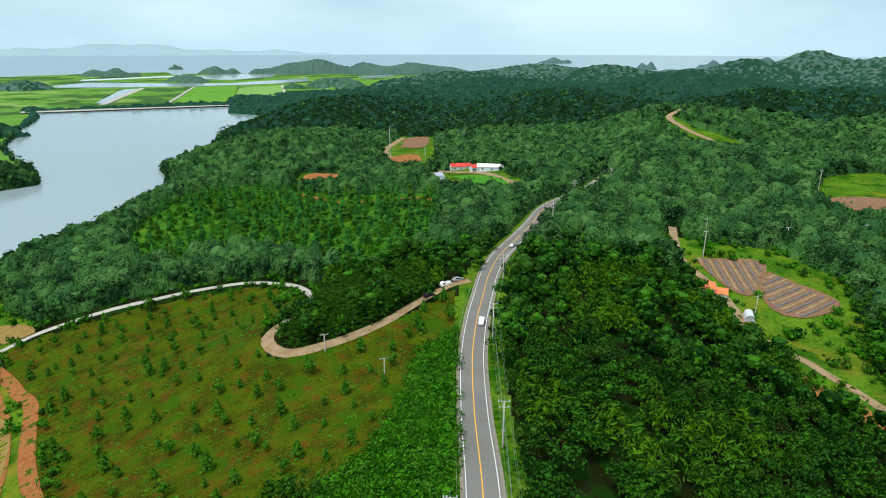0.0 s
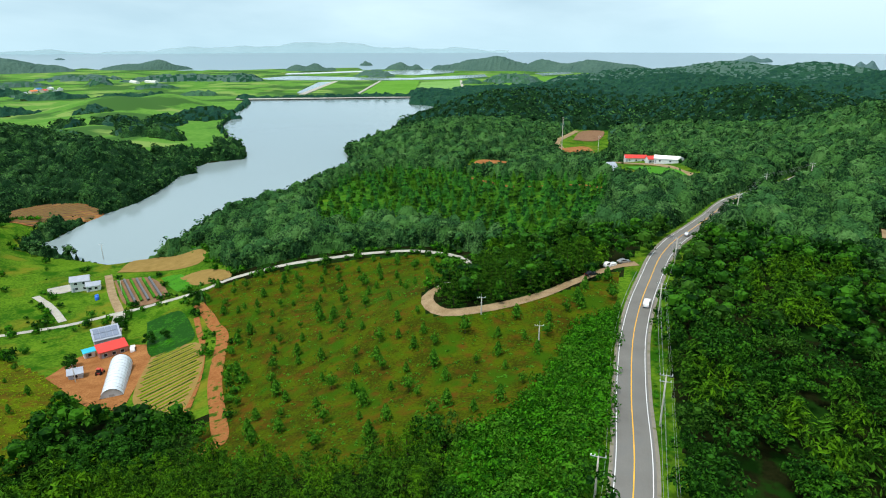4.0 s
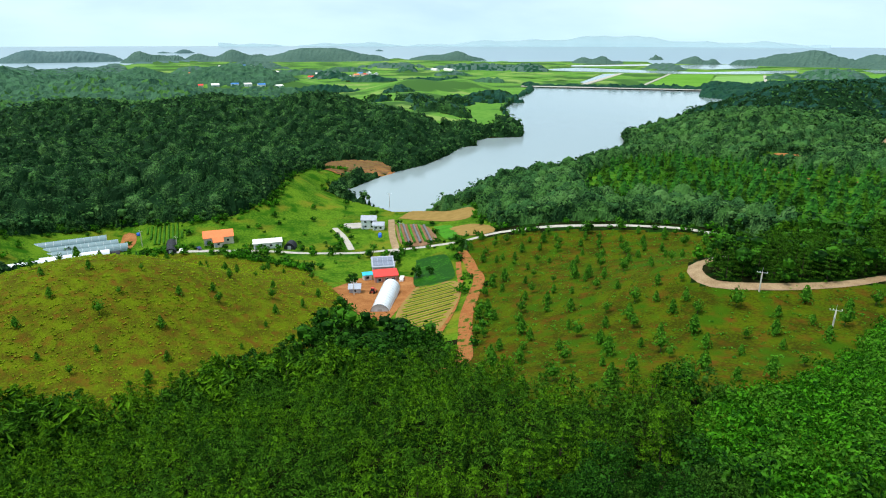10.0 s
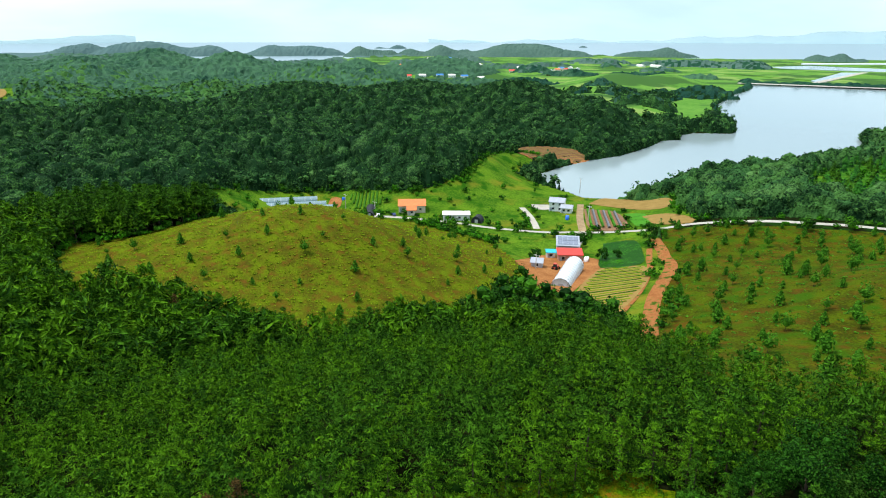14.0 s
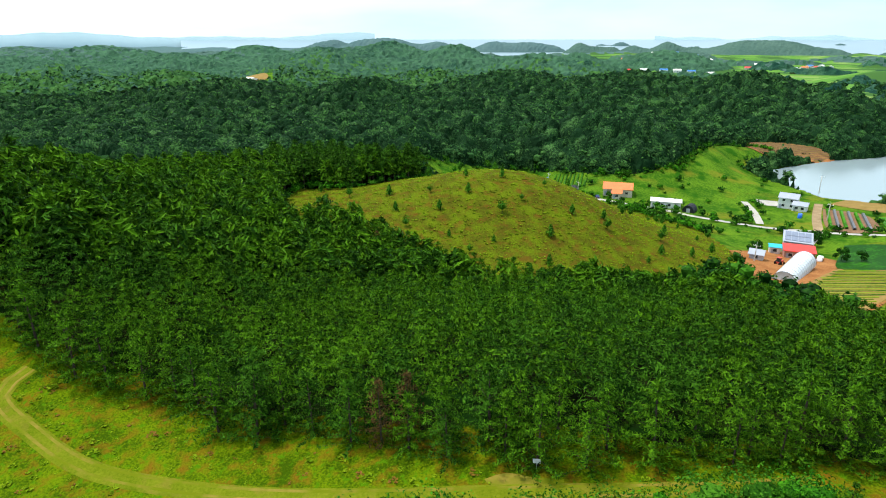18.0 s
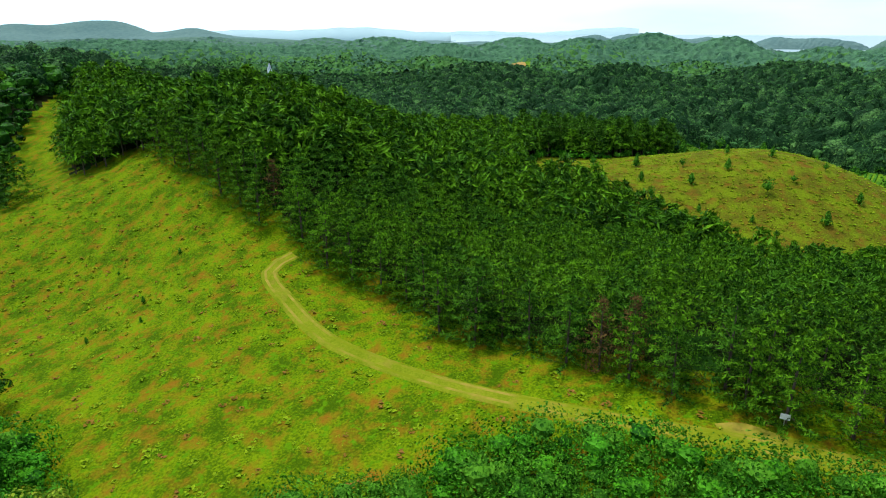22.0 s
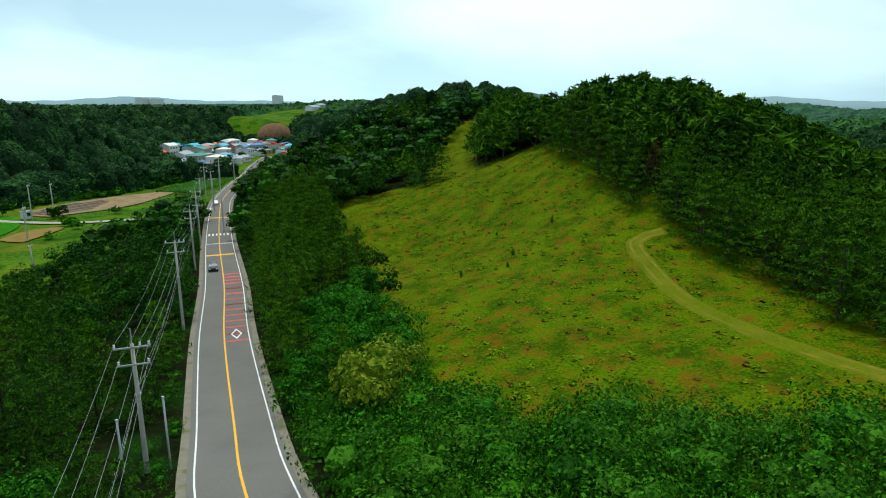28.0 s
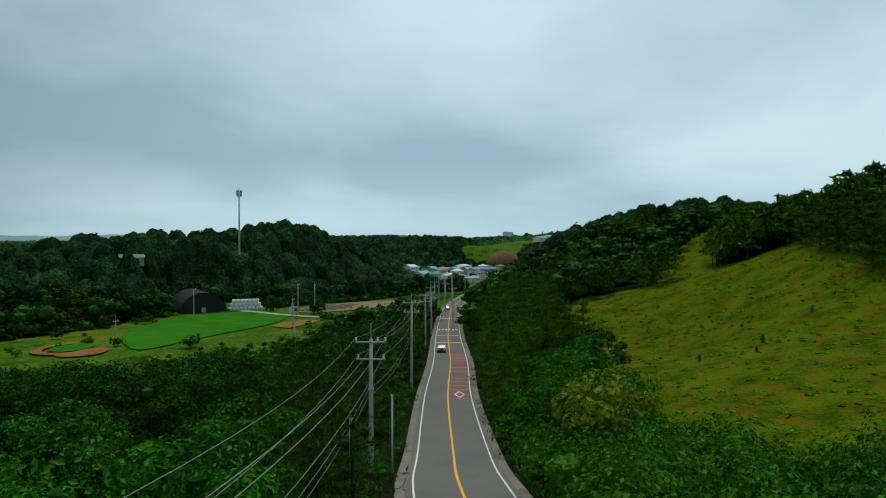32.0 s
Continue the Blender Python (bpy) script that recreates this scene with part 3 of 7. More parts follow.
ROADSIDE = [(-27, -42), (-33, -44), (-45, -57), (-58, -79), (-73, -107), (-88, -131), (-97, -152), (-78, -152), (-62, -121), (-48, -92), (-36, -66), (-27, -48)]
PINE_WOOD = [(-40, 55), (-20, 84), (-26, 96), (-53, 94), (-71, 92), (-81, 89), (-95, 83), (-124, 84), (-130, 60), (-124, 44), (-122, 37), (-142, 29), (-144, 18), (-155, 18),
             (-163, 8), (-164, -8), (-200, -15), (-234, -8), (-226, 12), (-235, 30), (-247, 43), (-275, 52), (-298, 40),
             (-270, -20), (-215, -80), (-225, -160), (-200, -167), (-166, -146), (-131, -120), (-117, -105), (-122, -93), (-105, -67), (-86, -39), (-66, -8), (-54, 14), (-47, 31)]
CONIFERS = [(-36, 247), (-60, 274), (-98, 312), (-121, 296), (-145, 284), (-194, 366), (-208, 425), (-215, 520), (-161, 528), (-110, 480), (-74, 434), (-40, 421), (-4, 404), (-4, 322), (-8, 274), (-20, 252)]
SHORE_STRIP = [(-667, 632), (-629, 629), (-552, 594), (-514, 617), (-487, 665), (-410, 561), (-415, 545), (-469, 544), (-516, 550)]
UPPER_STRIP = [(-636, 669), (-713, 809), (-724, 875), (-661, 792), (-601, 647), (-600, 605)]
OPEN_LAND = [SHORE_STRIP, UPPER_STRIP, MEADOW, STRIP, KNOLL, PLANTATION, FARMLAND, VINES, SHRUBS, SOUTH_FIELDS, EAST_VALLEY, EAST_MEADOW, TERRACE, HAMLET, HAMLET_FIELD,
             TOWN, ROADSIDE, FOOT, TOWN_SLOPE, EAST_PATCH, CLEARING, CHURCH_YARD]


def mesh_of(name, verts, faces, mats, smooth=False, slots=None):
    """A mesh from arrays of corners and of triangles or quads."""
    me = bpy.data.meshes.new(name)
    verts, faces = np.asarray(verts, np.float32), np.asarray(faces, np.int32)
    k = faces.shape[1]
    me.vertices.add(len(verts))
    me.vertices.foreach_set("co", verts.ravel())
    me.loops.add(faces.size)
    me.loops.foreach_set("vertex_index", faces.ravel())
    me.polygons.add(len(faces))
    me.polygons.foreach_set("loop_start", np.arange(0, faces.size, k, dtype=np.int32))
    me.polygons.foreach_set("loop_total", np.full(len(faces), k, np.int32))
    if slots is not None:
        me.polygons.foreach_set("material_index", np.asarray(slots, np.int32))
    me.polygons.foreach_set("use_smooth", np.full(len(faces), smooth, bool))
    for m in (mats if isinstance(mats, (list, tuple)) else [mats]):
        me.materials.append(m)
    me.update(calc_edges=True)
    return me


def grid_faces(rows, cols):
    i = np.arange(rows - 1)[:, None] * cols + np.arange(cols - 1)[None, :]
    return np.stack([i, i + 1, i + cols + 1, i + cols], -1).reshape(-1, 4)


def build_ground():
    turn = np.radians(np.concatenate([np.arange(-62, 214, 0.4), np.arange(214, 298, 3.0), [298.0]]))
    away = np.concatenate([[0.0], np.arange(2.5, 208, 2.5), 208 * 1.0118 ** np.arange(270)])
    rr, tt = np.meshgrid(away, turn, indexing="ij")
    gx, gy = -rr * np.sin(tt), rr * np.cos(tt)
    z = ground_z(gx, gy)
    faces = grid_faces(*rr.shape)[:, ::-1]
    verts = np.stack([gx, gy, z], -1).reshape(-1, 3)
    mid = verts[faces].mean(1)
    x, y = mid[:, 0], mid[:, 1]
    r = np.hypot(x, y)
    # past 2 km the ground takes the haze-tinted tones
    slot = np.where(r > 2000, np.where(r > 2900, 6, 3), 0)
    close = r < 760
    slot[inside(x, y, PLAIN) & (r > 480) & ~in_lots(x, y)] = 4
    for poly in (MEADOW, STRIP):
        slot[close & (inside(x, y, poly) | (reach(x, y, spline(poly + poly[:1], 4.0))[0] < (6 if poly is MEADOW else 2)))] = 1
    slot[inside(x, y, PLANTATION)] = 5
    slot[inside(x, y, KNOLL)] = 7
    for poly in (FARMLAND, VINES, SOUTH_FIELDS, EAST_VALLEY, EAST_MEADOW, HAMLET, HAMLET_FIELD, TOWN, TOWN_SLOPE, EAST_PATCH, CLEARING, CHURCH_YARD, WEST_CLEARING):
        slot[inside(x, y, poly)] = 2
    for poly in (SHORE_STRIP, UPPER_STRIP):
        slot[inside(x, y, poly)] = 4
    d, _ = reach(x, y, ROAD_LINE)
    slot[(d < 9) & (slot == 0) & (y > 60)] = 2
    slot[inside(x, y, CONIFERS)] = 8
    me = mesh_of("ground", verts, faces, [FOREST_FLOOR, GRASS, PASTURE, HAZED_FAR_WOOD, PADDY, SCRUB, HAZED_BLUE_HILL, KNOLL_TURF, FERN_TURF], True, slot)
    tagged(new("ground", me), "rolling green hills with meadows, woods and farmland", "ground", kind="structure")


build_ground()


def flat_sheet(name, verts, mat, label, category):
    me = bpy.data.meshes.new(name)
    me.from_pydata(verts, [], [list(range(len(verts)))])
    me.materials.append(mat)
    return tagged(new(name, me), label, category, kind="structure")


def lake():
    shape = spline(LAKE_SHORE + LAKE_SHORE[:1], 10.0)[:-1]
    cx, cy = -400, 700
    verts = [(cx + (x - cx) * 1.0, cy + (y - cy) * 1.0, LAKE) for x, y in shape[:, :2]]
    flat_sheet("lake", verts, LAKE_WATER, "calm grey reservoir between wooded shores", "lake")


lake()


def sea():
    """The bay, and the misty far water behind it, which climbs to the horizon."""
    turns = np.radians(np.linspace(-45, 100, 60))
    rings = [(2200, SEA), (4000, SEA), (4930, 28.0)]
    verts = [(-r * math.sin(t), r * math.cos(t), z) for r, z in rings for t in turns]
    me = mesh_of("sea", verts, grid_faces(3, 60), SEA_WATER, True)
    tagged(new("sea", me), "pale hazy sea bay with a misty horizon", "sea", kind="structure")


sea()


# ---- trees ----
def rhombs(centre, normal, size, rng, long=1.6):
    """Pointed leaf sprays: one four-cornered, bent blade for each centre, roughly across its normal."""
    n = len(centre)
    normal = normal / np.linalg.norm(normal, axis=1)[:, None]
    side = np.cross(normal, rng.normal(size=(n, 3)))
    side /= np.linalg.norm(side, axis=1)[:, None] + 1e-9
    up = np.cross(normal, side)
    s = size[:, None]
    a, b = side * s * long * 0.5, up * s * 0.5
    bend = normal * s * 0.12
    v = np.stack([centre - a - bend, centre - b + bend, centre + a - bend, centre + b + bend], 1)
    return v.reshape(-1, 3), np.arange(4 * n).reshape(-1, 4)


def ball_points(n, rng, low=-0.45):
    p = rng.normal(size=(n * 3, 3))
    p /= np.linalg.norm(p, axis=1)[:, None]
    return p[p[:, 2] > low][:n]


def blob(rx, ry, rz, centre, rng, rings=4, around=7):
    """A lumpy closed core of quads."""
    v = []
    for i in range(rings + 1):
        a = math.pi * i / rings
        for j in range(around):
            t = 2 * math.pi * j / around
            k = rng.uniform(0.8, 1.1)
            v.append((centre[0] + rx * k * math.sin(a) * math.cos(t), centre[1] + ry * k * math.sin(a) * math.sin(t), centre[2] + rz * math.cos(a)))
    f = [(i * around + j, i * around + (j + 1) % around, (i + 1) * around + (j + 1) % around, (i + 1) * around + j) for i in range(rings) for j in range(around)]
    return np.array(v), np.array(f)


def stack(parts):
    vs, fs, k = [], [], 0
    for v, f in parts:
        vs.append(v)
        fs.append(f + k)
        k += len(v)
    return np.concatenate(vs), np.concatenate(fs)


def stem(points, radii, sides=5):
    """A tapered, bent tube of quads through the points."""
    v = []
    for p, r in zip(points, radii):
        for j in range(sides):
            t = 2 * math.pi * j / sides
            v.append((p[0] + r * math.cos(t), p[1] + r * math.sin(t), p[2]))
    f = [(i * sides + j, i * sides + (j + 1) % sides, (i + 1) * sides + (j + 1) % sides, (i + 1) * sides + j) for i in range(len(points) - 1) for j in range(sides)]
    return np.array(v), np.array(f)


def broad_tree(seed, lobes, sprays, high=8.0, wide=3.4, leaf=0.75, base=0.25, core=0.5):
    """Crown and trunk of a broad-leaved tree of many clumps."""
    rng = np.random.default_rng(seed)
    parts = []
    for k in range(lobes):
        a = 2 * math.pi * k / max(1, lobes - 1) + rng.uniform(-0.4, 0.4)
        if k == lobes - 1:
            c, r = np.array([0.0, 0.0, high * 0.72]), wide * 0.62
        else:
            out = wide * rng.uniform(0.40, 0.82)
            c, r = np.array([out * math.cos(a), out * math.sin(a), high * rng.uniform(base + 0.2, 0.76)]), wide * rng.uniform(0.24, 0.40)
        d = ball_points(sprays, rng)
        p = c + d * np.array([r, r, r * 0.85]) * rng.uniform(0.82, 1.14, size=(len(d), 1))
        parts.append(rhombs(p, d + (0, 0, 0.2) + rng.normal(scale=0.28, size=d.shape), leaf * rng.uniform(0.6, 1.3, len(d)), rng))
        parts.append(blob(r * core, r * core, r * core * 0.85, c, rng, 3, 5))
    bent = rng.uniform(-0.4, 0.4, 2)
    pts = [(bent[0] * s, bent[1] * s, high * 0.62 * s - 0.6) for s in (0, 0.4, 0.75, 1)]
    limbs = [stem(pts, (0.24, 0.18, 0.13, 0.05))]
    for k in range(4):
        a = k * 1.6 + rng.uniform(0, 1)
        limbs.append(stem([(0, 0, high * 0.22), (0.8 * math.cos(a), 0.8 * math.sin(a), high * 0.36), (1.7 * math.cos(a), 1.7 * math.sin(a), high * 0.5)],
                          (0.10, 0.07, 0.03), 4))
    return stack(parts), stack(limbs)


def shoots(centre, axis, length, width, rng):
    """Narrow pointed blades that stand along their own axes."""
    axis = axis / np.linalg.norm(axis, axis=1)[:, None]
    side = np.cross(axis, rng.normal(size=axis.shape))
    side /= np.linalg.norm(side, axis=1)[:, None] + 1e-9
    a, b = axis * length[:, None] * 0.5, side * width[:, None] * 0.5
    v = np.stack([centre - a, centre - b - a * 0.2, centre + a, centre + b - a * 0.2], 1)
    return v.reshape(-1, 3), np.arange(4 * len(centre)).reshape(-1, 4)


def pine_tree(seed, whorls, arms, tufts, high=9.0, wide=2.7, leaf=0.5, bare=0.05, shoot=0.5, needles=6, fine=0.13):
    """Crown and trunk of a young pine: tiers of upswept boughs, each a row of needle pads with standing shoots, dark gaps between the tiers."""
    rng = np.random.default_rng(seed)
    pads, faces, tips, ways, boughs = [], [], [], [], []
    lean = rng.uniform(-0.4, 0.4, 2)
    for w in range(whorls):
        s = w / max(1, whorls - 1)
        h = high * (bare + (0.95 - bare) * s)
        r = wide * (1 - s ** 1.5) ** 0.85 * rng.uniform(0.85, 1.12) + 0.3
        off = np.array([lean[0] * h / high, lean[1] * h / high, 0])
        count = max(4, int(arms * (1 - 0.4 * s)))
        for a in range(count):
            t = 2 * math.pi * (a + rng.uniform(-0.3, 0.3)) / count + w * 1.1
            q = r * rng.uniform(0.7, 1.18)
            way = np.array([math.cos(t), math.sin(t), 0])
            tip = way * q + (0, 0, q * rng.uniform(0.10, 0.42))
            if w < whorls * 0.6 and a % 2 == 0:
                boughs.append(stem([off + (0, 0, h - 0.2), off + tip * 0.9 + (0, 0, h)], (0.05, 0.02), 3))
            for k in range(tufts):
                f = (k + 1.2) / (tufts + 0.2)
                c = off + tip * f + (0, 0, h)
                for _ in range(needles):
                    pads.append(c + rng.normal(scale=leaf * 0.55, size=3) * (1, 1, 0.6))
                    faces.append(way * (0.25 + 0.5 * f) + (0, 0, 0.85) + rng.normal(scale=0.38, size=3))
            tips.append(off + tip * rng.uniform(0.85, 1.1) + (0, 0, h + 0.25))
            ways.append(way * 0.35 + (0, 0, 0.8) + rng.normal(scale=0.25, size=3))
    for _ in range(5):
        tips.append(np.array([lean[0], lean[1], high * 0.97]) + rng.normal(scale=0.18, size=3))
        ways.append(np.array([0, 0, 1.0]) + rng.normal(scale=0.25, size=3))
    n = len(pads)
    crown = rhombs(np.array(pads), np.array(faces), fine * rng.uniform(0.65, 1.35, n), rng, 3.6)
    n = len(tips)
    candles = shoots(np.array(tips), np.array(ways), shoot * rng.uniform(0.7, 1.3, n), 0.3 * shoot * rng.uniform(0.7, 1.3, n), rng)
    pts = [(lean[0] * s, lean[1] * s, high * 0.93 * s - (0.8 if s == 0 else 0)) for s in (0, 0.35, 0.7, 1)]
    return stack([crown, candles]), stack([stem(pts, (0.17, 0.13, 0.08, 0.02))] + boughs)


def simple_crown(seed, sprays, high, wide, leaf, cone=False, rings=3, around=5, core_size=0.5):
    """A light crown for trees farther off."""
    rng = np.random.default_rng(seed)
    d = ball_points(sprays, rng, -0.3)
    if cone:
        s = rng.uniform(0, 1, len(d)) ** 0.8
        t = rng.uniform(0, 2 * math.pi, len(d))
        rr = wide * (1 - s) ** 0.8 * rng.uniform(0.75, 1.1, len(d)) + 0.15
        p = np.stack([np.cos(t) * rr, np.sin(t) * rr, high * (0.10 + 0.9 * s)], -1)
        d = np.stack([np.cos(t), np.sin(t), 0 * t + 0.6], -1)
        core = blob(wide * 0.6, wide * 0.6, high * 0.42, (0, 0, high * 0.42), rng, rings, around)
    else:
        lump = 1 + 0.22 * np.sin(d[:, 0] * 5 + seed) * np.sin(d[:, 1] * 5 + seed * 2)
        p = np.stack([d[:, 0] * wide, d[:, 1] * wide, high * 0.6 + d[:, 2] * high * 0.40], -1) * lump[:, None] * rng.uniform(0.80, 1.14, (len(d), 1))
        core = blob(wide * core_size, wide * core_size, high * 0.42 * core_size, (0, 0, high * 0.56), rng, rings, around)
    return stack([rhombs(p, d + rng.normal(scale=0.3, size=d.shape), leaf * rng.uniform(0.7, 1.3, len(d)), rng), core])


TINTS = {1: (1.0,), 2: (0.62, 0.38), 3: (0.48, 0.38, 0.14)}


def planted(templates, spots, name, mat, label, category, tall=(0.8, 1.2), seed=3, sink=0.3):
    """Many trees joined into one mesh, each turned and sized by chance."""
    if not len(spots):
        return None
    rng = np.random.default_rng(seed)
    spots = np.asarray(spots, float)
    pick = rng.integers(0, len(templates), len(spots))
    mats = list(mat) if isinstance(mat, (list, tuple)) else [mat]
    tint = rng.choice(len(mats), len(spots), p=TINTS[len(mats)])
    slots = []
    vs, fs, k = [], [], 0
    zs = ground_z(spots[:, 0], spots[:, 1]) - sink
    for i, (tv, tf) in enumerate(templates):
        at = np.where(pick == i)[0]
        if not len(at):
            continue
        a = rng.uniform(0, 2 * math.pi, len(at))
        s = rng.uniform(*tall, len(at))
        w = s * rng.uniform(0.9, 1.15, len(at))
        ca, sa = np.cos(a) * w, np.sin(a) * w
        v = np.empty((len(at), len(tv), 3), np.float32)
        v[:, :, 0] = tv[None, :, 0] * ca[:, None] - tv[None, :, 1] * sa[:, None] + spots[at, 0, None]
        v[:, :, 1] = tv[None, :, 0] * sa[:, None] + tv[None, :, 1] * ca[:, None] + spots[at, 1, None]
        v[:, :, 2] = tv[None, :, 2] * s[:, None] + zs[at, None]
        f = tf[None] + (np.arange(len(at)) * len(tv))[:, None, None] + k
        vs.append(v.reshape(-1, 3))
        fs.append(f.reshape(-1, 4))
        k += v.shape[0] * v.shape[1]
        slots.append(np.repeat(tint[at], len(tf)))
    me = mesh_of(name, np.concatenate(vs), np.concatenate(fs), mats, False, np.concatenate(slots))
    return tagged(new(name, me), label, category, kind="stuff")


def scatter(x0, x1, y0, y1, gap, seed):
    rng = np.random.default_rng(seed)
    gx, gy = np.meshgrid(np.arange(x0, x1, gap), np.arange(y0, y1, gap))
    gx = gx + (np.arange(gx.shape[0]) % 2)[:, None] * gap / 2 + rng.uniform(-0.33, 0.33, gx.shape) * gap
    gy = gy + rng.uniform(-0.33, 0.33, gy.shape) * gap
    return gx.ravel(), gy.ravel()


def in_view(x, y):
    bearing = np.degrees(np.arctan2(-x, y))
    bearing = np.where(bearing < -90, bearing + 360, bearing)
    return (bearing > -44) & (bearing < 200)


def wooded(x, y):
    x, y = np.asarray(x, float), np.asarray(y, float)
    ok = ~inside(x, y, LAKE_SHORE) & ~inside(x, y, WEST_CLEARING) & (~inside(x, y, PLAIN) | in_lots(x, y))
    close = np.hypot(x, y) < 900
    ok[close] &= wooded_near(x[close], y[close])
    return ok


def wooded_near(x, y):
    ok = np.ones(x.shape, bool)
    for poly in OPEN_LAND:
        ok &= ~inside(x, y, poly)
    d, _ = reach(x, y, ROAD_LINE)
    ok &= d > 6.6
    for line, gap in CLEAR_LINES:
        d, _ = reach(x, y, line)
        ok &= d > gap
    return ok & (np.hypot(x, y) > 16)


# ---- roads and tracks ----
def ribbon(line, offsets, level=None, lift=0.0):
    """Corners of a strip along a line, with a row of points at each offset to the right; it follows the ground, or the line's own height."""
    line = np.asarray(line, float)
    way = np.gradient(line[:, :2], axis=0)
    way /= np.linalg.norm(way, axis=1)[:, None]
    right = np.stack([way[:, 1], -way[:, 0]], -1)
    pts = line[:, None, :2] + right[:, None, :] * np.asarray(offsets, float)[None, :, None]
    if level is None:
        z = ground_z(pts[..., 0], pts[..., 1]) + lift
    else:
        z = np.repeat(level[:, None], len(offsets), 1) + lift
    return np.concatenate([pts, z[..., None]], -1).reshape(-1, 3), grid_faces(len(line), len(offsets))


def strip(name, line, offsets, mat, label, category, level=None, lift=0.0):
    v, f = ribbon(line, offsets, level, lift)
    return tagged(new(name, mesh_of(name, v, f, mat, True)), label, category, kind="structure")


def part(name, mesh, parent, label="", m=None):
    ob = new(name, mesh)
    ob.parent = parent
    if m is not None:
        ob.matrix_basis = m
    if label:
        ob["label"] = label
    return ob


HALF = 3.15                      # from the yellow line to each white line
level = ROAD_LINE[:, 2]
road = strip("road", ROAD_LINE, (-3.7, -3.3, -1.6, 0, 1.6, 3.3, 3.6), ASPHALT, "two-lane grey asphalt country road with painted lines", "road", level)
strip("verge", ROAD_LINE, (-4.4, -4.0, -3.65), SHOULDER, "sandy gravel shoulder beside the asphalt", "verge", level, -0.08)
strip("verge", ROAD_LINE, (3.55, 3.9, 4.3), SHOULDER, "sandy gravel shoulder beside the asphalt", "verge", level, -0.08)
for name, at, wide, mat, label in (("edge_line", -HALF, 0.07, WHITE_LINE, "white edge line"), ("edge_line", HALF, 0.07, WHITE_LINE, "white edge line"),
                                   ("centre_line", 0.0, 0.10, YELLOW_LINE, "yellow centre line")):
    v, f = ribbon(ROAD_LINE, (at - wide, at + wide), level, 0.012)
    part(name, mesh_of(name, v, f, mat), road, label)

BEND_TRACK = spline([(10, 214), (-1, 208), (-11, 196), (-19, 184), (-29, 173), (-38, 167), (-46, 165), (-52, 169), (-55, 176), (-53, 184)], 3)
FARM_LANE = spline([(-53, 184), (-48, 205), (-50, 222), (-60, 240), (-72, 249), (-88, 254), (-107, 250), (-124, 243), (-138, 238), (-152, 232), (-165, 226),
                    (-175, 216), (-186, 209), (-199, 200), (-205, 196), (-217, 184), (-239, 168), (-252, 160), (-275, 138), (-284, 128)], 3)
YARD_LANE = spline([(-202, 198), (-196, 190), (-188, 180), (-180, 172)], 3)
HOUSE_LANE = spline([(-259, 207), (-247, 202), (-236, 196), (-222, 187)], 3)
LAKE_PATH = spline([(-203, 199), (-225, 218), (-248, 240)], 3)
RED_PATH = spline([(-166, 204), (-152, 192), (-144, 184), (-133, 174), (-122, 156), (-112, 140), (-98, 122), (-88, 108), (-92, 98)], 3)
INNER_PATH = spline([(-158, 192), (-146, 178), (-138, 169), (-128, 155), (-120, 142), (-112, 126)], 3)
HILL_TRACK = spline([(-87, -41), (-82, -43), (-75, -37), (-67, -28), (-61, -16), (-56, -4), (-51, 10), (-47, 23), (-44, 35), (-42, 47)], 2)
EAST_LANE = spline([(112, 290), (106, 270), (102, 255), (101, 242), (104, 226), (105, 214), (104, 199), (102, 187), (105, 177), (110, 168), (112, 159), (114, 150),
                    (116, 135), (120, 115)], 3)
HAMLET_LANE = spline([(54, 395), (49, 407), (41, 422), (31, 447), (3, 483), (-21, 560), (-40, 615), (-56, 651), (-64, 690), (-58, 750), (-50, 790)], 5)
RIDGE_TRACK = spline([(275, 560), (252, 578), (237, 599), (230, 627), (234, 648), (257, 680), (270, 720)], 6)
SHORE_PATH = spline([(-112, 469), (-92, 438), (-67, 407), (-51, 402), (-32, 401), (-16, 393), (-1, 374)], 4)
CLEAR_LINES = [(BEND_TRACK, 3.5), (FARM_LANE, 7.0), (RED_PATH, 4), (HILL_TRACK, 3), (EAST_LANE, 4), (HAMLET_LANE, 6), (RIDGE_TRACK, 8), (SHORE_PATH, 5)]
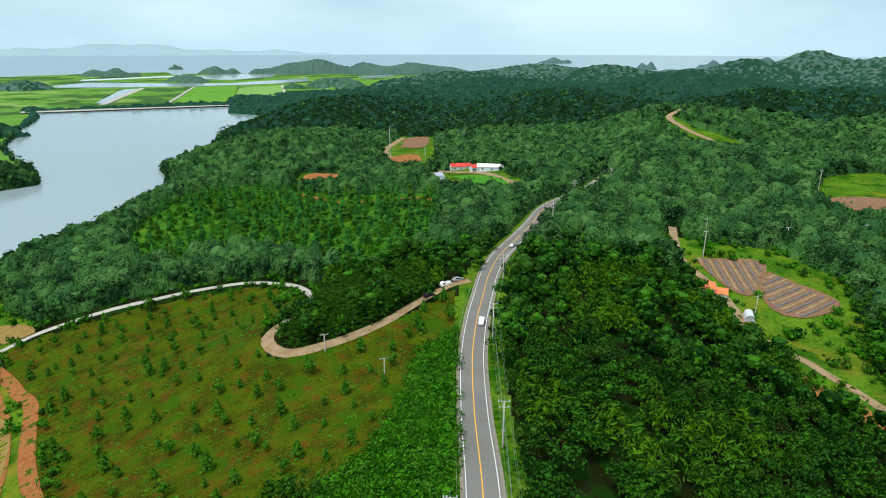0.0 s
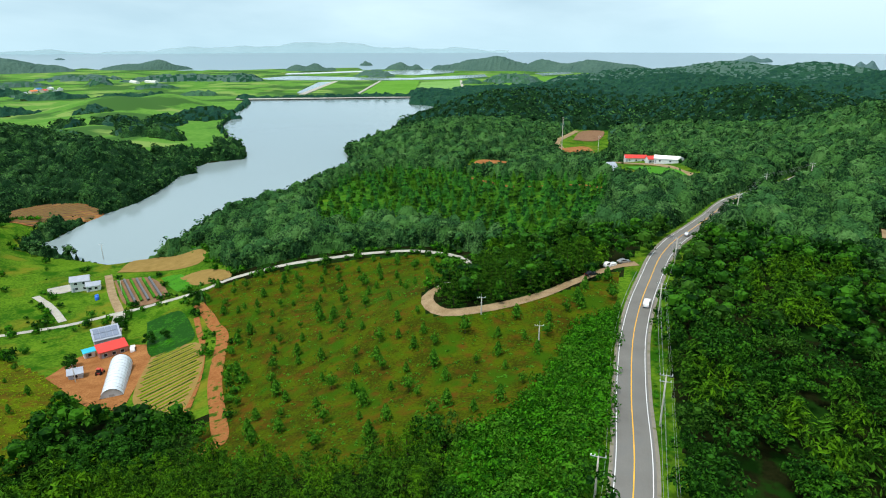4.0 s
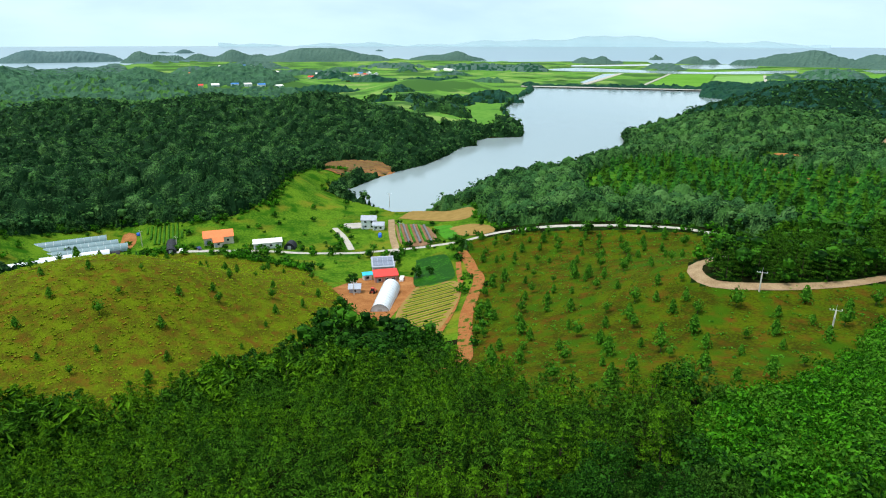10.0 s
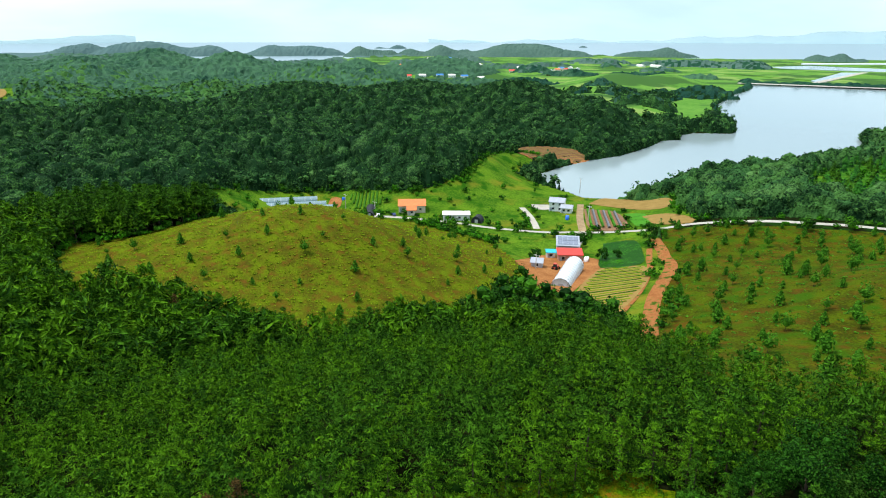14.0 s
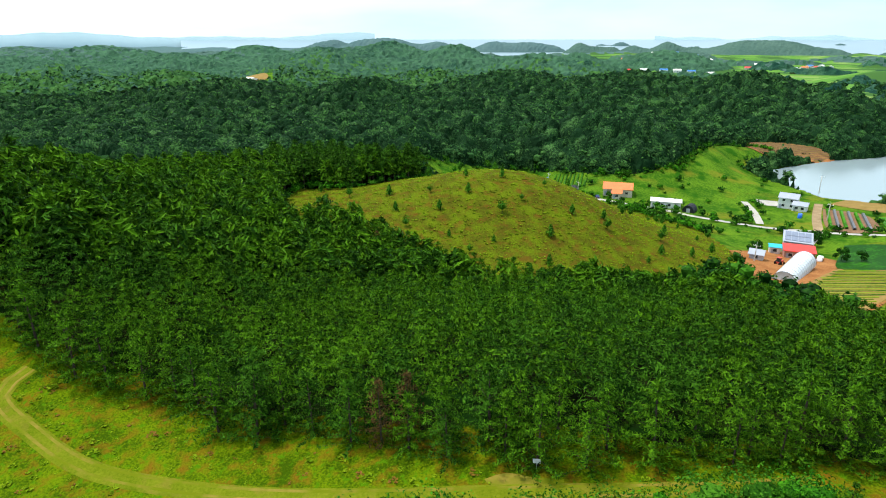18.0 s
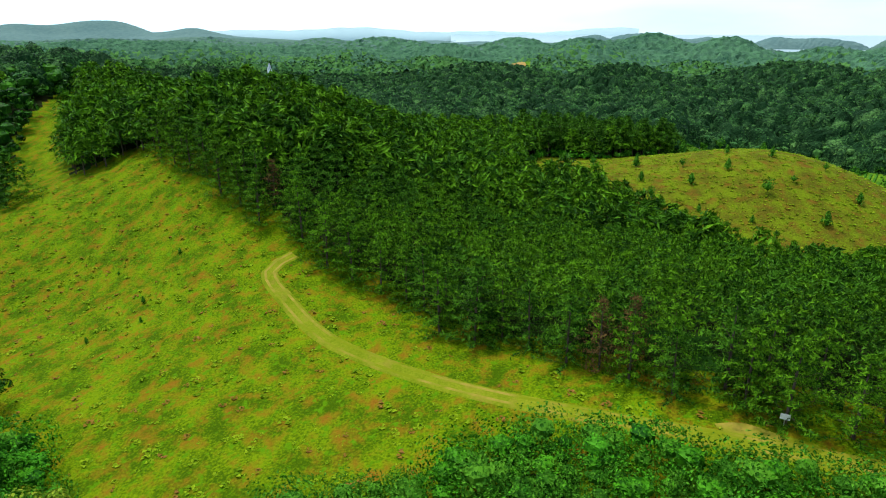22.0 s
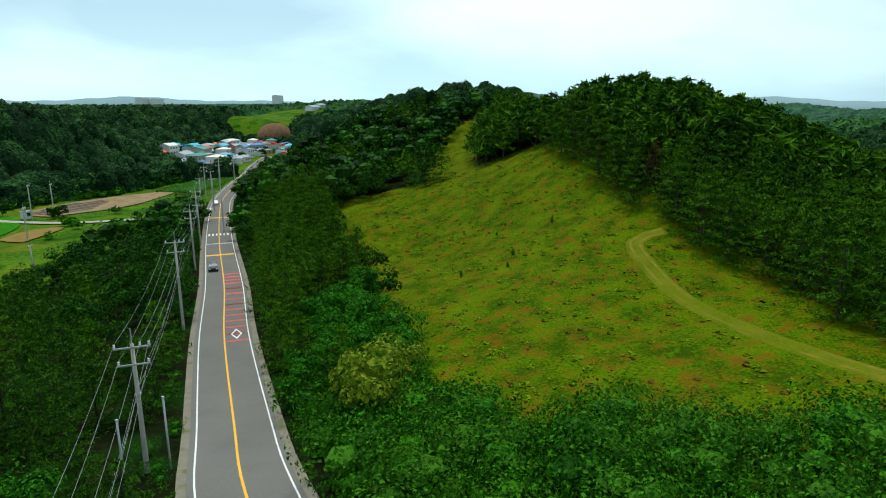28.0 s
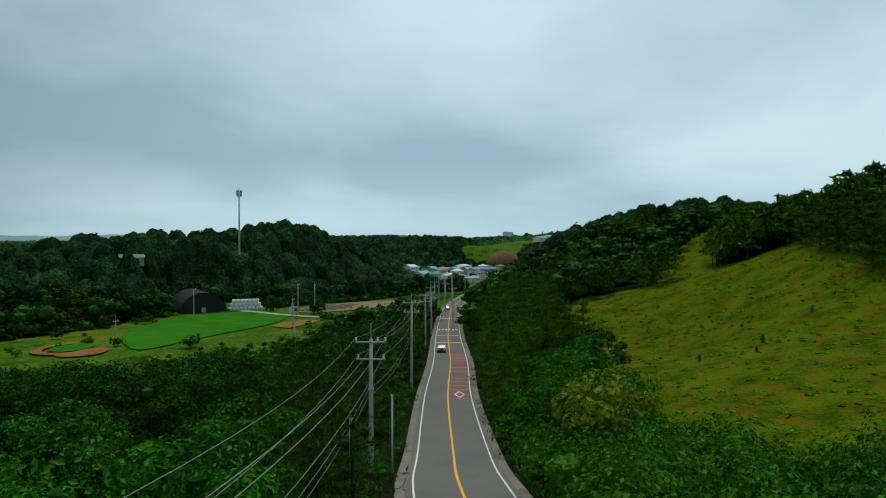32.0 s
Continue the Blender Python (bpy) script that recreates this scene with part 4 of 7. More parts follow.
for line, wide, mat, name, label, lift in (
        (BEND_TRACK, 2.0, DIRT, "dirt_track", "pale sandy track bending round a grove", 0.12),
        (FARM_LANE, 1.5, CONCRETE, "farm_lane", "pale concrete farm lane between fields", 0.14),
        (YARD_LANE, 2.4, CONCRETE, "farm_lane", "pale concrete lane into the farmyard", 0.17),
        (HOUSE_LANE, 1.6, CONCRETE, "farm_lane", "pale concrete lane to the white house", 0.20),
        (LAKE_PATH, 1.8, DIRT, "dirt_track", "straight sandy path towards the lake", 0.12),
        (RED_PATH, 2.2, RED_TRACK, "dirt_track", "rutted red earth path beside the plantation", 0.16),
        (INNER_PATH, 1.1, RED_TRACK, "dirt_track", "narrow red earth path along the fields", 0.19),
        (EAST_LANE, 1.9, DIRT, "dirt_track", "pale sandy lane through the eastern valley", 0.14),
        (HAMLET_LANE, 3.2, DIRT, "dirt_track", "sandy lane through a distant hamlet", 0.4),
        (RIDGE_TRACK, 3.0, DIRT, "dirt_track", "sandy track over a wooded ridge", 0.5),
        (SHORE_PATH, 2.0, RED_TRACK, "dirt_track", "red earth path between young conifers", 0.4)):
    rng = np.random.default_rng(len(line))
    strip(name, line, (-wide, -wide * 0.5, 0, wide * 0.5, wide), mat, label, "track", None, lift)
GRASS_TRACK = material("grassy_track", (0.105, 0.155, 0.003), (0.205, 0.231, 0.012), scale=3.0, fine=10, rough=0.95, bump=0.5, bump_size=0.2,
                       spots=((0.23, 0.180, 0.025), 2.2, 0.52, 0.80))
TRACK_CENTRE = material("worn_track_soil", (0.18, 0.185, 0.012), (0.30, 0.225, 0.04), scale=5.0, fine=6, rough=0.95, patchy=((0.15, 0.185, 0.006), 4.0, 0.42, 0.60))
v, f = ribbon(HILL_TRACK, (-1.5, -1.15, -0.6, 0.0, 0.6, 1.15, 1.5), None, 0.10)
v = v.reshape(-1, 7, 3)
v[:, (0, 6), 2] -= 0.25
hill_track = tagged(new("hill_track", mesh_of("hill_track", v.reshape(-1, 3), f, GRASS_TRACK, True)), "pale yellow grassy wheel track across the meadow", "track", kind="structure")
for side in (-0.75, 0.62):
    v, f = ribbon(HILL_TRACK, (side - 0.26, side - 0.14, side + 0.14, side + 0.26), None, 0.125)
    v = v.reshape(-1, 4, 3)
    v[:, (0, 3), 2] -= 0.05
    part("wheel_rut", mesh_of("wheel_rut", v.reshape(-1, 3), f, TRACK_CENTRE, True), hill_track, "worn line of pale soil")


# ---- woods ----
PINES = [pine_tree(s, 8, 7, 5, 8.4, 3.1, 0.36, 0.03, 0.55, 10, 0.12) for s in (1, 2, 3, 4)]
WOOD_PINES = [pine_tree(s, 7, 7, 4, 8.4, 3.1, 0.40, 0.05, 0.6, 5, 0.18) for s in (1, 2, 3)]
LIGHT_PINES = [pine_tree(s, 5, 7, 3, 8.8, 3.0, 0.75, 0.35, 0.9, 3, 0.42) for s in (5, 6, 7)]
TOP_PINES = [pine_tree(s, 5, 7, 4, 8.4, 3.0, 0.40, 0.35, 0.8, 5, 0.18) for s in (96, 97, 98)]
FINE_BROADS = [broad_tree(s, 17, 230, 8.0, 3.5, 0.17, 0.05, 0.22) for s in (11, 12, 13)]
CLOSE_BROADS = [broad_tree(s, 17, 240, 7.5, 3.3, 0.16, 0.02, 0.22) for s in (8, 9)]
BROADS = [broad_tree(s, 14, 90, 8.0, 3.5, 0.27, 0.05, 0.22) for s in (11, 12, 13)]
LIGHT_BROADS = [broad_tree(s, 12, 46, 8.0, 3.6, 0.38, 0.12, 0.3) for s in (14, 15, 16)]
MID_CROWNS = [broad_tree(s, 6, 16, 8.0, w, 0.75, 0.05, 0.8)[0] for s, w in ((21, 3.6), (22, 4.2), (23, 4.6), (24, 3.9))]


def fir_crown(seed, high, wide, tiers=7, spikes=9):
    """A pointed conifer of drooping skirts, one above the other, with ragged rims."""
    rng = np.random.default_rng(seed)
    n = spikes * 2
    vs, fs = [], []
    for k in range(tiers):
        s = k / tiers
        rim = wide * (1 - s) ** 0.85
        top, low = high * (s + 0.30 * (1 - s) + 0.06), high * (0.08 + 0.92 * s)
        a = np.linspace(0, 2 * math.pi, n, endpoint=False) + rng.uniform(0, 6)
        out = rim * np.where(np.arange(n) % 2, 0.66, 1.0) * rng.uniform(0.85, 1.15, n)
        drop = low + rng.uniform(-0.03, 0.05, n) * high + np.where(np.arange(n) % 2, 0.05, 0.0) * high
        inner = np.stack([np.cos(a) * 0.1 * rim, np.sin(a) * 0.1 * rim, np.full(n, min(top, high))], -1)
        outer = np.stack([np.cos(a) * out, np.sin(a) * out, drop], -1)
        i, j = np.arange(n), (np.arange(n) + 1) % n
        fs.append(np.stack([i, i + n, j + n, j], -1) + 2 * n * k)
        vs.append(np.concatenate([inner, outer]))
    return np.concatenate(vs), np.concatenate(fs)


FIRS = [fir_crown(41, 9.4, 2.9), fir_crown(42, 8.8, 2.6), fir_crown(43, 9.0, 3.1)]
SHRUB_CROWNS = [simple_crown(s, 340, 2.4, 1.75, 0.14) for s in (51, 52, 53)]
VINE_MOUNDS = [simple_crown(s, 120, 1.7, 1.9, 0.30) for s in (61, 62)]


def plant_woods():
    x, y = scatter(-300, 160, -300, 320, 4.5, 5)
    near = np.hypot(x, y) < 262
    x, y = x[near], y[near]
    ok = wooded(x, y) & (in_view(x, y) | (np.hypot(x, y) < 40))
    x, y = x[ok], y[ok]
    r = np.hypot(x, y)
    rng = np.random.default_rng(9)
    chance = rng.uniform(size=len(x))
    mixed = np.array([noise.noise((a * 0.03, b * 0.03, 8.1)) for a, b in zip(x, y)])
    wood = inside(x, y, PINE_WOOD)
    px, py = scatter(-300, 0, -170, 130, 3.9, 14)
    ok = inside(px, py, PINE_WOOD) & wooded(px, py)
    px, py = px[ok], py[ok]
    pr, rim = np.hypot(px, py), reach(px, py, spline(PINE_WOOD + PINE_WOOD[:1], 2.0))[0] < 5.5
    close = np.stack([px, py], -1)
    pine = wood | ((mixed + chance * 0.5 > 0.42) & (chance < 0.62))
    keep = wood | pine | (chance < np.where(r < 110, 0.58, 0.46))
    fir = inside(x, y, CONIFERS)
    spots = np.stack([x, y], -1)
    sets = {"pine_near": close[rim & (pr < 150)], "pine_top": close[~rim & (pr < 118)], "pine_far": close[(~rim & (pr >= 118)) | (rim & (pr >= 150))],
            "dark_near": spots[pine & ~wood & ~fir & (r < 75)],
            "dark_far": spots[pine & ~wood & ~fir & (r >= 75)]}
    rest = ~pine & ~fir & keep
    sets["broad_near"] = spots[rest & (r < 75)]
    sets["broad_far"] = spots[rest & (r >= 75) & (r < 160)]
    sets["broad_mid"] = spots[rest & (r >= 160)]
    for key, some in sets.items():
        sets[key] = some[np.argsort(np.hypot(some[:, 0], some[:, 1]))]
    greens = [LEAF, DARK_LEAF, PALE_LEAF]
    planted(PINES_CROWN, sets["pine_near"][PINE_THINGS:], "pine_wood", [PINE, DARK_PINE], "dense young pine wood with upturned needle tufts", "pine wood", (0.7, 1.1))
    north = (sets["pine_top"][:, 1] > 30) & (sets["pine_top"][:, 0] > -105)
    planted([t[0] for t in TOP_PINES], sets["pine_top"][~north], "pine_wood", [PINE, DARK_PINE], "close-set tops of the young pine wood", "pine wood", (0.86, 1.12), 16)
    planted([t[0] for t in TOP_PINES], sets["pine_top"][north], "pine_wood", [DARK_PINE, PINE], "close-set darker pines towards the plantation", "pine wood", (0.82, 1.12), 18)
    planted([t[0] for t in LIGHT_PINES], sets["pine_far"], "pine_wood", [PINE, DARK_PINE], "dense pine wood on a low ridge", "pine wood", (0.9, 1.35))
    planted([stem([(0, 0, -0.8), (0, 0, 3.5), (0, 0, 7.0)], (0.17, 0.12, 0.04), 4)], sets["pine_far"], "pine_trunks", BARK, "thin brown pine trunks under the crowns", "tree trunks", (0.9, 1.35))
    south = (sets["dark_far"][:, 1] < -20) & (np.hypot(sets["dark_far"][:, 0], sets["dark_far"][:, 1]) < 165)
    planted(PINES_CROWN, sets["dark_far"][south], "pine_wood", [DARK_PINE, PINE], "dark pines in the wood beside the road to the town", "pine wood", (0.7, 1.05), 19)
    planted([t[0] for t in LIGHT_PINES], sets["dark_far"][~south], "pine_wood", [DARK_PINE, PINE], "dark pines scattered through the mixed wood", "pine wood", (0.75, 1.15))
    planted([t[0] for t in BROADS], sets["broad_near"][BROAD_THINGS:], "broadleaf_wood", [DARK_LEAF, LEAF, PALE_LEAF], "thick green broadleaf wood beside the road", "woods", (0.8, 1.2))
    south = sets["broad_far"][:, 1] < -20
    planted([t[0] for t in BROADS], sets["broad_far"][south], "broadleaf_wood", greens, "leafy green wood along the road to the town", "woods", (0.8, 1.15), 20)
    east = ~south & (sets["broad_far"][:, 0] > 8)
    planted([t[0] for t in LIGHT_BROADS], sets["broad_far"][east], "broadleaf_wood", [DARK_LEAF, LEAF, PALE_LEAF], "dark green oak wood east of the road", "woods", (0.85, 1.25), 25)
    south = south | east
    planted([t[0] for t in LIGHT_BROADS], sets["broad_far"][~south], "broadleaf_wood", greens, "thick green broadleaf wood on a slope", "woods", (0.85, 1.25))
    planted(MID_CROWNS, sets["broad_mid"], "broadleaf_wood", greens, "dense mixed green wood", "woods", (0.85, 1.25))
    return sets


PINES_CROWN = [t[0] for t in WOOD_PINES]
PINE_THINGS, BROAD_THINGS = 260, 200
SETS = plant_woods()


def chance_at(i, j, k):
    """A repeatable number from 0 to 1 for each cell of a grid."""
    s = np.sin(i * 127.1 + j * 311.7 + k * 74.7) * 43758.5453
    return s - np.floor(s)


def crowns_over(x, y, cell=8.5):
    """Height of the tree tops over the ground, and a number for the tree that stands there."""
    ci, cj = np.floor(x / cell), np.floor(y / cell)
    best, who = np.full(x.shape, 2.2), np.zeros(x.shape)
    for di in (-1, 0, 1):
        for dj in (-1, 0, 1):
            i, j = ci + di, cj + dj
            px, py = (i + 0.15 + 0.7 * chance_at(i, j, 1)) * cell, (j + 0.15 + 0.7 * chance_at(i, j, 2)) * cell
            wide, high = cell * (0.44 + 0.24 * chance_at(i, j, 3)), 6.0 + 5.0 * chance_at(i, j, 4) * (cell / 8.5)
            d = np.hypot(x - px, y - py) / wide
            top = np.where(d < 1, 3.0 + (high - 3.0) * np.sqrt(np.maximum(0.0, 1 - d * d)), 0)
            more = top > best
            best, who = np.where(more, top, best), np.where(more, chance_at(i, j, 5), who)
    return best, who


def far_woods():
    """The woods out to the coast: one uneven roof of domed crowns, with loose sprays on the nearer ones."""
    rng = np.random.default_rng(21)
    for name, first, last, ring, step, cell, label in (("far_wood", 240, 805, 1.0044, 0.21, 8.5, "dense mixed green woods on rolling hills"),
                                                       ("distant_wood", 800, 2700, 1.0050, 0.26, 9.5, "distant rolling green woods")):
        turn = np.radians(np.arange(-44, 201, step))
        away = first * ring ** np.arange(int(math.log(last / first) / math.log(ring)) + 1)
        rr, tt = np.meshgrid(away, turn, indexing="ij")
        rr = rr * (1 + rng.uniform(-0.0015, 0.0015, rr.shape))
        x, y = -rr * np.sin(tt), rr * np.cos(tt)
        ok = wooded(x, y) & ~inside(x, y, CONIFERS) & (rr > 250)
        g = np.zeros(x.shape)
        wide = ok.copy()
        wide[1:] |= ok[:-1]
        wide[:-1] |= ok[1:]
        grown = wide.copy()
        wide[:, 1:] |= grown[:, :-1]
        wide[:, :-1] |= grown[:, 1:]
        g[wide] = ground_z(x[wide], y[wide])
        ok &= g > SEA + 1.0
        deep = ok.copy()
        for k in (1, 2):
            deep[k:] &= ok[:-k]
            deep[:-k] &= ok[k:]
            deep[:, k:] &= ok[:, :-k]
            deep[:, :-k] &= ok[:, k:]
        top, who = crowns_over(x, y, cell)
        top = top + rng.uniform(-0.5, 0.5, top.shape) * (1 if cell < 9 else 2)
        top = np.where(deep, top, 0.6 * top)
        verts = np.stack([x, y, np.where(ok, g + top, g - 1.0)], -1).reshape(-1, 3)
        faces = grid_faces(*x.shape)[:, ::-1]
        faces = faces[ok.ravel()[faces].any(1)]
        mid = rr.ravel()[faces].mean(1)
        pick = who.ravel()[faces[:, 0]]
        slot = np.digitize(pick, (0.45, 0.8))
        # from about 1 km out the faces take the haze-tinted tones, palest last
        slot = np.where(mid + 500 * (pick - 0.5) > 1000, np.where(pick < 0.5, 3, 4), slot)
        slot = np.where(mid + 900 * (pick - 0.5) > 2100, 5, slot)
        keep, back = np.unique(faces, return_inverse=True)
        me = mesh_of(name, verts[keep], back.reshape(-1, 4), [WOOD_A, WOOD_B, WOOD_C, HAZED_WOOD_A, HAZED_WOOD_B, HAZED_FAR_WOOD], False, slot)
        tagged(new(name, me), label, "woods", kind="stuff")
    n = 230000
    r, t = 248 * (1050 / 248) ** (rng.uniform(size=n) ** 0.9), np.radians(rng.uniform(-44, 200, n))
    x, y = -r * np.sin(t), r * np.cos(t)
    ok = wooded(x, y) & ~inside(x, y, CONIFERS)
    x, y, r = x[ok], y[ok], r[ok]
    cells = np.where(r < 802, 8.5, 9.5)
    top, who = crowns_over(x, y, cells)
    dx, dy = crowns_over(x + 0.6, y, cells)[0] - top, crowns_over(x, y + 0.6, cells)[0] - top
    high = top > 3.2
    x, y, r, top, who, dx, dy = x[high], y[high], r[high], top[high], who[high], np.clip(dx[high], -1, 1), np.clip(dy[high], -1, 1)
    c = np.stack([x, y, ground_z(x, y) + top + rng.uniform(-0.3, 0.5, len(x))], -1)
    v, f = rhombs(c, np.stack([-dx, -dy, 0.6 + 0 * dx], -1) + rng.normal(scale=0.16, size=c.shape), r * 0.0032 * rng.uniform(0.6, 1.3, len(c)), rng)
    me = mesh_of("leaf_sprays", v, f, [WOOD_A, WOOD_B, WOOD_C], False, np.digitize(who, (0.45, 0.8)))
    tagged(new("leaf_sprays", me), "loose leafy sprays over the crowns of the woods", "foliage", kind="stuff")
    # whole trees along the edges of the woods and on their nearer slopes
    x, y = scatter(-720, 720, -720, 720, 6.8, 22)
    r = np.hypot(x, y)
    ok = (r > 248) & (r < 720) & in_view(x, y)
    x, y, r = x[ok], y[ok], r[ok]
    ok = wooded(x, y) & ~inside(x, y, CONIFERS)
    x, y, r = x[ok], y[ok], r[ok]
    edge = np.zeros(x.shape, bool)
    for dx, dy in ((11, 0), (-11, 0), (0, 11), (0, -11)):
        edge |= ~wooded(x + dx, y + dy)
    use = edge
    planted(MID_CROWNS, np.stack([x, y], -1)[use], "far_trees", [WOOD_A, WOOD_B, WOOD_C], "leafy trees along the edges of the far woods", "trees", (0.75, 1.25), 23, 0.8)
    x, y = scatter(-240, 0, 240, 535, 8.6, 9)
    ok = inside(x, y, CONIFERS) & wooded(x, y) & (rng.uniform(size=x.shape) < 0.92 - 0.25 * (x < -110))
    planted(FIRS, np.stack([x, y], -1)[ok], "conifer_plantation", [FIR, DARK_PINE], "dark pointed conifers in a plantation above the lake", "conifers", (0.75, 1.25), 7)


far_woods()


# outlines of the fields
F_TAN = [(-246, 244), (-253, 264), (-233, 274), (-215, 274), (-201, 256), (-206, 247), (-230, 245)]
F_ORANGE = [(-199, 234), (-191, 241), (-173, 236), (-166, 228), (-181, 223)]
F_VINE = [(-238, 233), (-219, 237), (-190, 214), (-204, 205)]
F_SMALL = [(-212, 236), (-202, 239), (-183, 222), (-188, 218)]
F_GREEN = [(-181, 190), (-172, 199), (-154, 184), (-145, 172), (-154, 161)]
F_STRIPE = [(-153, 160), (-142, 170), (-127, 155), (-113, 126), (-118, 124), (-135, 131)]
YARD = [(-178, 139), (-186, 160), (-180, 168), (-166, 172), (-152, 158), (-137, 131), (-137, 126), (-148, 126)]
EF1 = [(107, 250), (138, 252), (121, 221), (112, 219), (108, 234)]
EF2 = [(136, 242), (151, 217), (128, 202), (120, 208), (125, 227)]
RICE = [(-2, -245), (-22, -252), (-37, -250), (-41, -240), (-38, -222), (-28, -206), (-15, -194), (-4, -184), (7, -174), (11, -184), (13, -200), (10, -216)]
DIRT_FIELD = [(-50, -236), (-45, -250), (-62, -264), (-84, -270), (-104, -270), (-94, -256), (-74, -240)]
BEANS = [(-106, -256), (-98, -272), (-112, -290), (-136, -304), (-146, -296), (-126, -270)]


def weed_tuft(seed):
    rng = np.random.default_rng(seed)
    p = np.concatenate([rng.normal(scale=0.32, size=(9, 2)), rng.uniform(0.03, 0.16, (9, 1))], 1)
    return rhombs(p, rng.normal(scale=0.3, size=(9, 3)) + (0, 0, 1), rng.uniform(0.2, 0.4, 9), rng)


def low_growth():
    x, y = scatter(-60, 20, -62, 180, 2.0, 11)
    v = inside(x, y, VINES)
    planted(VINE_MOUNDS, np.stack([x, y], -1)[v], "vine_thicket", [VINE, SAPLING_LEAF], "bright green vines over the road bank", "vines", (0.5, 1.6), 8)
    s = (inside(x, y, SHRUBS) | inside(x, y, FOOT)) & ~inside(x, y, MEADOW) & (reach(x, y, ROAD_LINE)[0] > 6.2)
    planted(SHRUB_CROWNS, np.stack([x, y], -1)[s], "shrub_thicket", [SAPLING_LEAF, VINE, ROAD_LEAF], "thick green shrubs at the foot of the meadow", "shrubs", (0.8, 1.7), 9)
    bare = [weed_tuft(71), weed_tuft(72)]
    x, y = scatter(-130, -30, -130, 50, 0.8, 12)
    ok = inside(x, y, MEADOW) & (reach(x, y, HILL_TRACK)[0] > 1.5)
    rng = np.random.default_rng(12)
    some = rng.uniform(size=x.shape)
    planted(bare, np.stack([x, y], -1)[ok & (some < 0.05)], "weed_tufts", WEED, "yellow-green weeds over the grassy hill", "weeds", (0.6, 1.3), 10, 0.04)
    planted(bare, np.stack([x, y], -1)[ok & (some > 0.96)], "dry_brush", BRUSH, "reddish dry brush and dead weeds on the grassy hill", "weeds", (0.4, 1.1), 11, 0.05)
    planted(bare, np.stack([x, y], -1)[ok & (some > 0.50) & (some < 0.57)], "weed_tufts", WEED, "small fresh green weeds over the grassy hill", "weeds", (0.3, 0.9), 24, 0.04)
    x, y = scatter(-290, 10, -15, 255, 1.8, 13)
    ok = inside(x, y, KNOLL) & (rng.uniform(size=x.shape) < 0.7)
    planted(bare, np.stack([x, y], -1)[ok], "weed_tufts", WEED, "dense yellow-green weeds over the knoll", "weeds", (0.6, 1.4), 12, 0.03)
    ok = inside(x, y, PLANTATION) & (rng.uniform(size=x.shape) < 0.30)
    planted(bare, np.stack([x, y], -1)[ok], "weed_tufts", SAPLING_LEAF, "green weeds between the saplings", "weeds", (0.6, 1.4), 13, 0.04)
    d = np.gradient(ROAD_LINE[:, :2], axis=0)
    d /= np.linalg.norm(d, axis=1)[:, None]
    verge = []
    for side in (-1, 1):
        for _ in range(1):
            verge.append(ROAD_LINE[:, :2] + np.stack([d[:, 1], -d[:, 0]], -1) * side * rng.uniform(5.0, 7.4, (len(ROAD_LINE), 1)) + rng.uniform(-1, 1, (len(ROAD_LINE), 2)) * (0.3, 1.0))
    verge = np.concatenate(verge)
    verge = verge[(np.abs(verge[:, 1]) < 170) & (reach(verge[:, 0], verge[:, 1], ROAD_LINE)[0] > 4.9)]
    planted(SHRUB_CROWNS, verge, "verge_shrubs", [ROAD_LEAF, SAPLING_LEAF, VINE], "low green shrubs and weeds along the road verge", "shrubs", (0.3, 0.6), 17, 0.1)
    # hedges and rank growth along the edges of the open land
    spots = []
    for poly, gap, wide in ((FARMLAND, 2.6, 5.0), (EAST_VALLEY, 3.5, 4.0), (SOUTH_FIELDS, 3.0, 4.0), (KNOLL, 4.0, 2.5)):
        line = spline(poly + poly[:1], gap)
        for k in range(2):
            spots.append(line[:, :2] + rng.normal(scale=wide * 0.5, size=(len(line), 2)))
    for line in (FARM_LANE, HOUSE_LANE, YARD_LANE):
        d = np.gradient(line[:, :2], axis=0)
        d /= np.linalg.norm(d, axis=1)[:, None]
        for side in (-1, 1):
            off = line[:, :2] + np.stack([d[:, 1], -d[:, 0]], -1) * side * rng.uniform(3.0, 4.6, (len(line), 1))
            spots.append(off[rng.uniform(size=len(off)) < 0.5])
    for poly, n in ((FARMLAND, 260), (EAST_VALLEY, 160), (SOUTH_FIELDS, 120), (CONIFERS, 900)):
        box_x, box_y = [q[0] for q in poly], [q[1] for q in poly]
        some = np.stack([rng.uniform(min(box_x), max(box_x), n), rng.uniform(min(box_y), max(box_y), n)], -1)
        spots.append(some[inside(some[:, 0], some[:, 1], poly)])
    spots = np.concatenate(spots)
    for poly in (F_TAN, F_ORANGE, F_VINE, F_SMALL, F_GREEN, F_STRIPE, YARD, EF1, EF2, RICE, DIRT_FIELD, BEANS):
        spots = spots[~inside(spots[:, 0], spots[:, 1], poly)]
    ok = (reach(spots[:, 0], spots[:, 1], ROAD_LINE)[0] > 7) & ~inside(spots[:, 0], spots[:, 1], LAKE_SHORE)
    ok &= reach(spots[:, 0], spots[:, 1], spline(LAKE_SHORE + LAKE_SHORE[:1], 4.0))[0] > 8
    for line, gap in ((FARM_LANE, 2.8), (HOUSE_LANE, 2.8), (YARD_LANE, 3), (RED_PATH, 3.2), (EAST_LANE, 3), (BEND_TRACK, 3.2), (LAKE_PATH, 3)):
        ok &= reach(spots[:, 0], spots[:, 1], line)[0] > gap
    ok &= ~inside(spots[:, 0], spots[:, 1], [(-205, 130), (-205, 185), (-160, 185), (-130, 150), (-140, 125)])
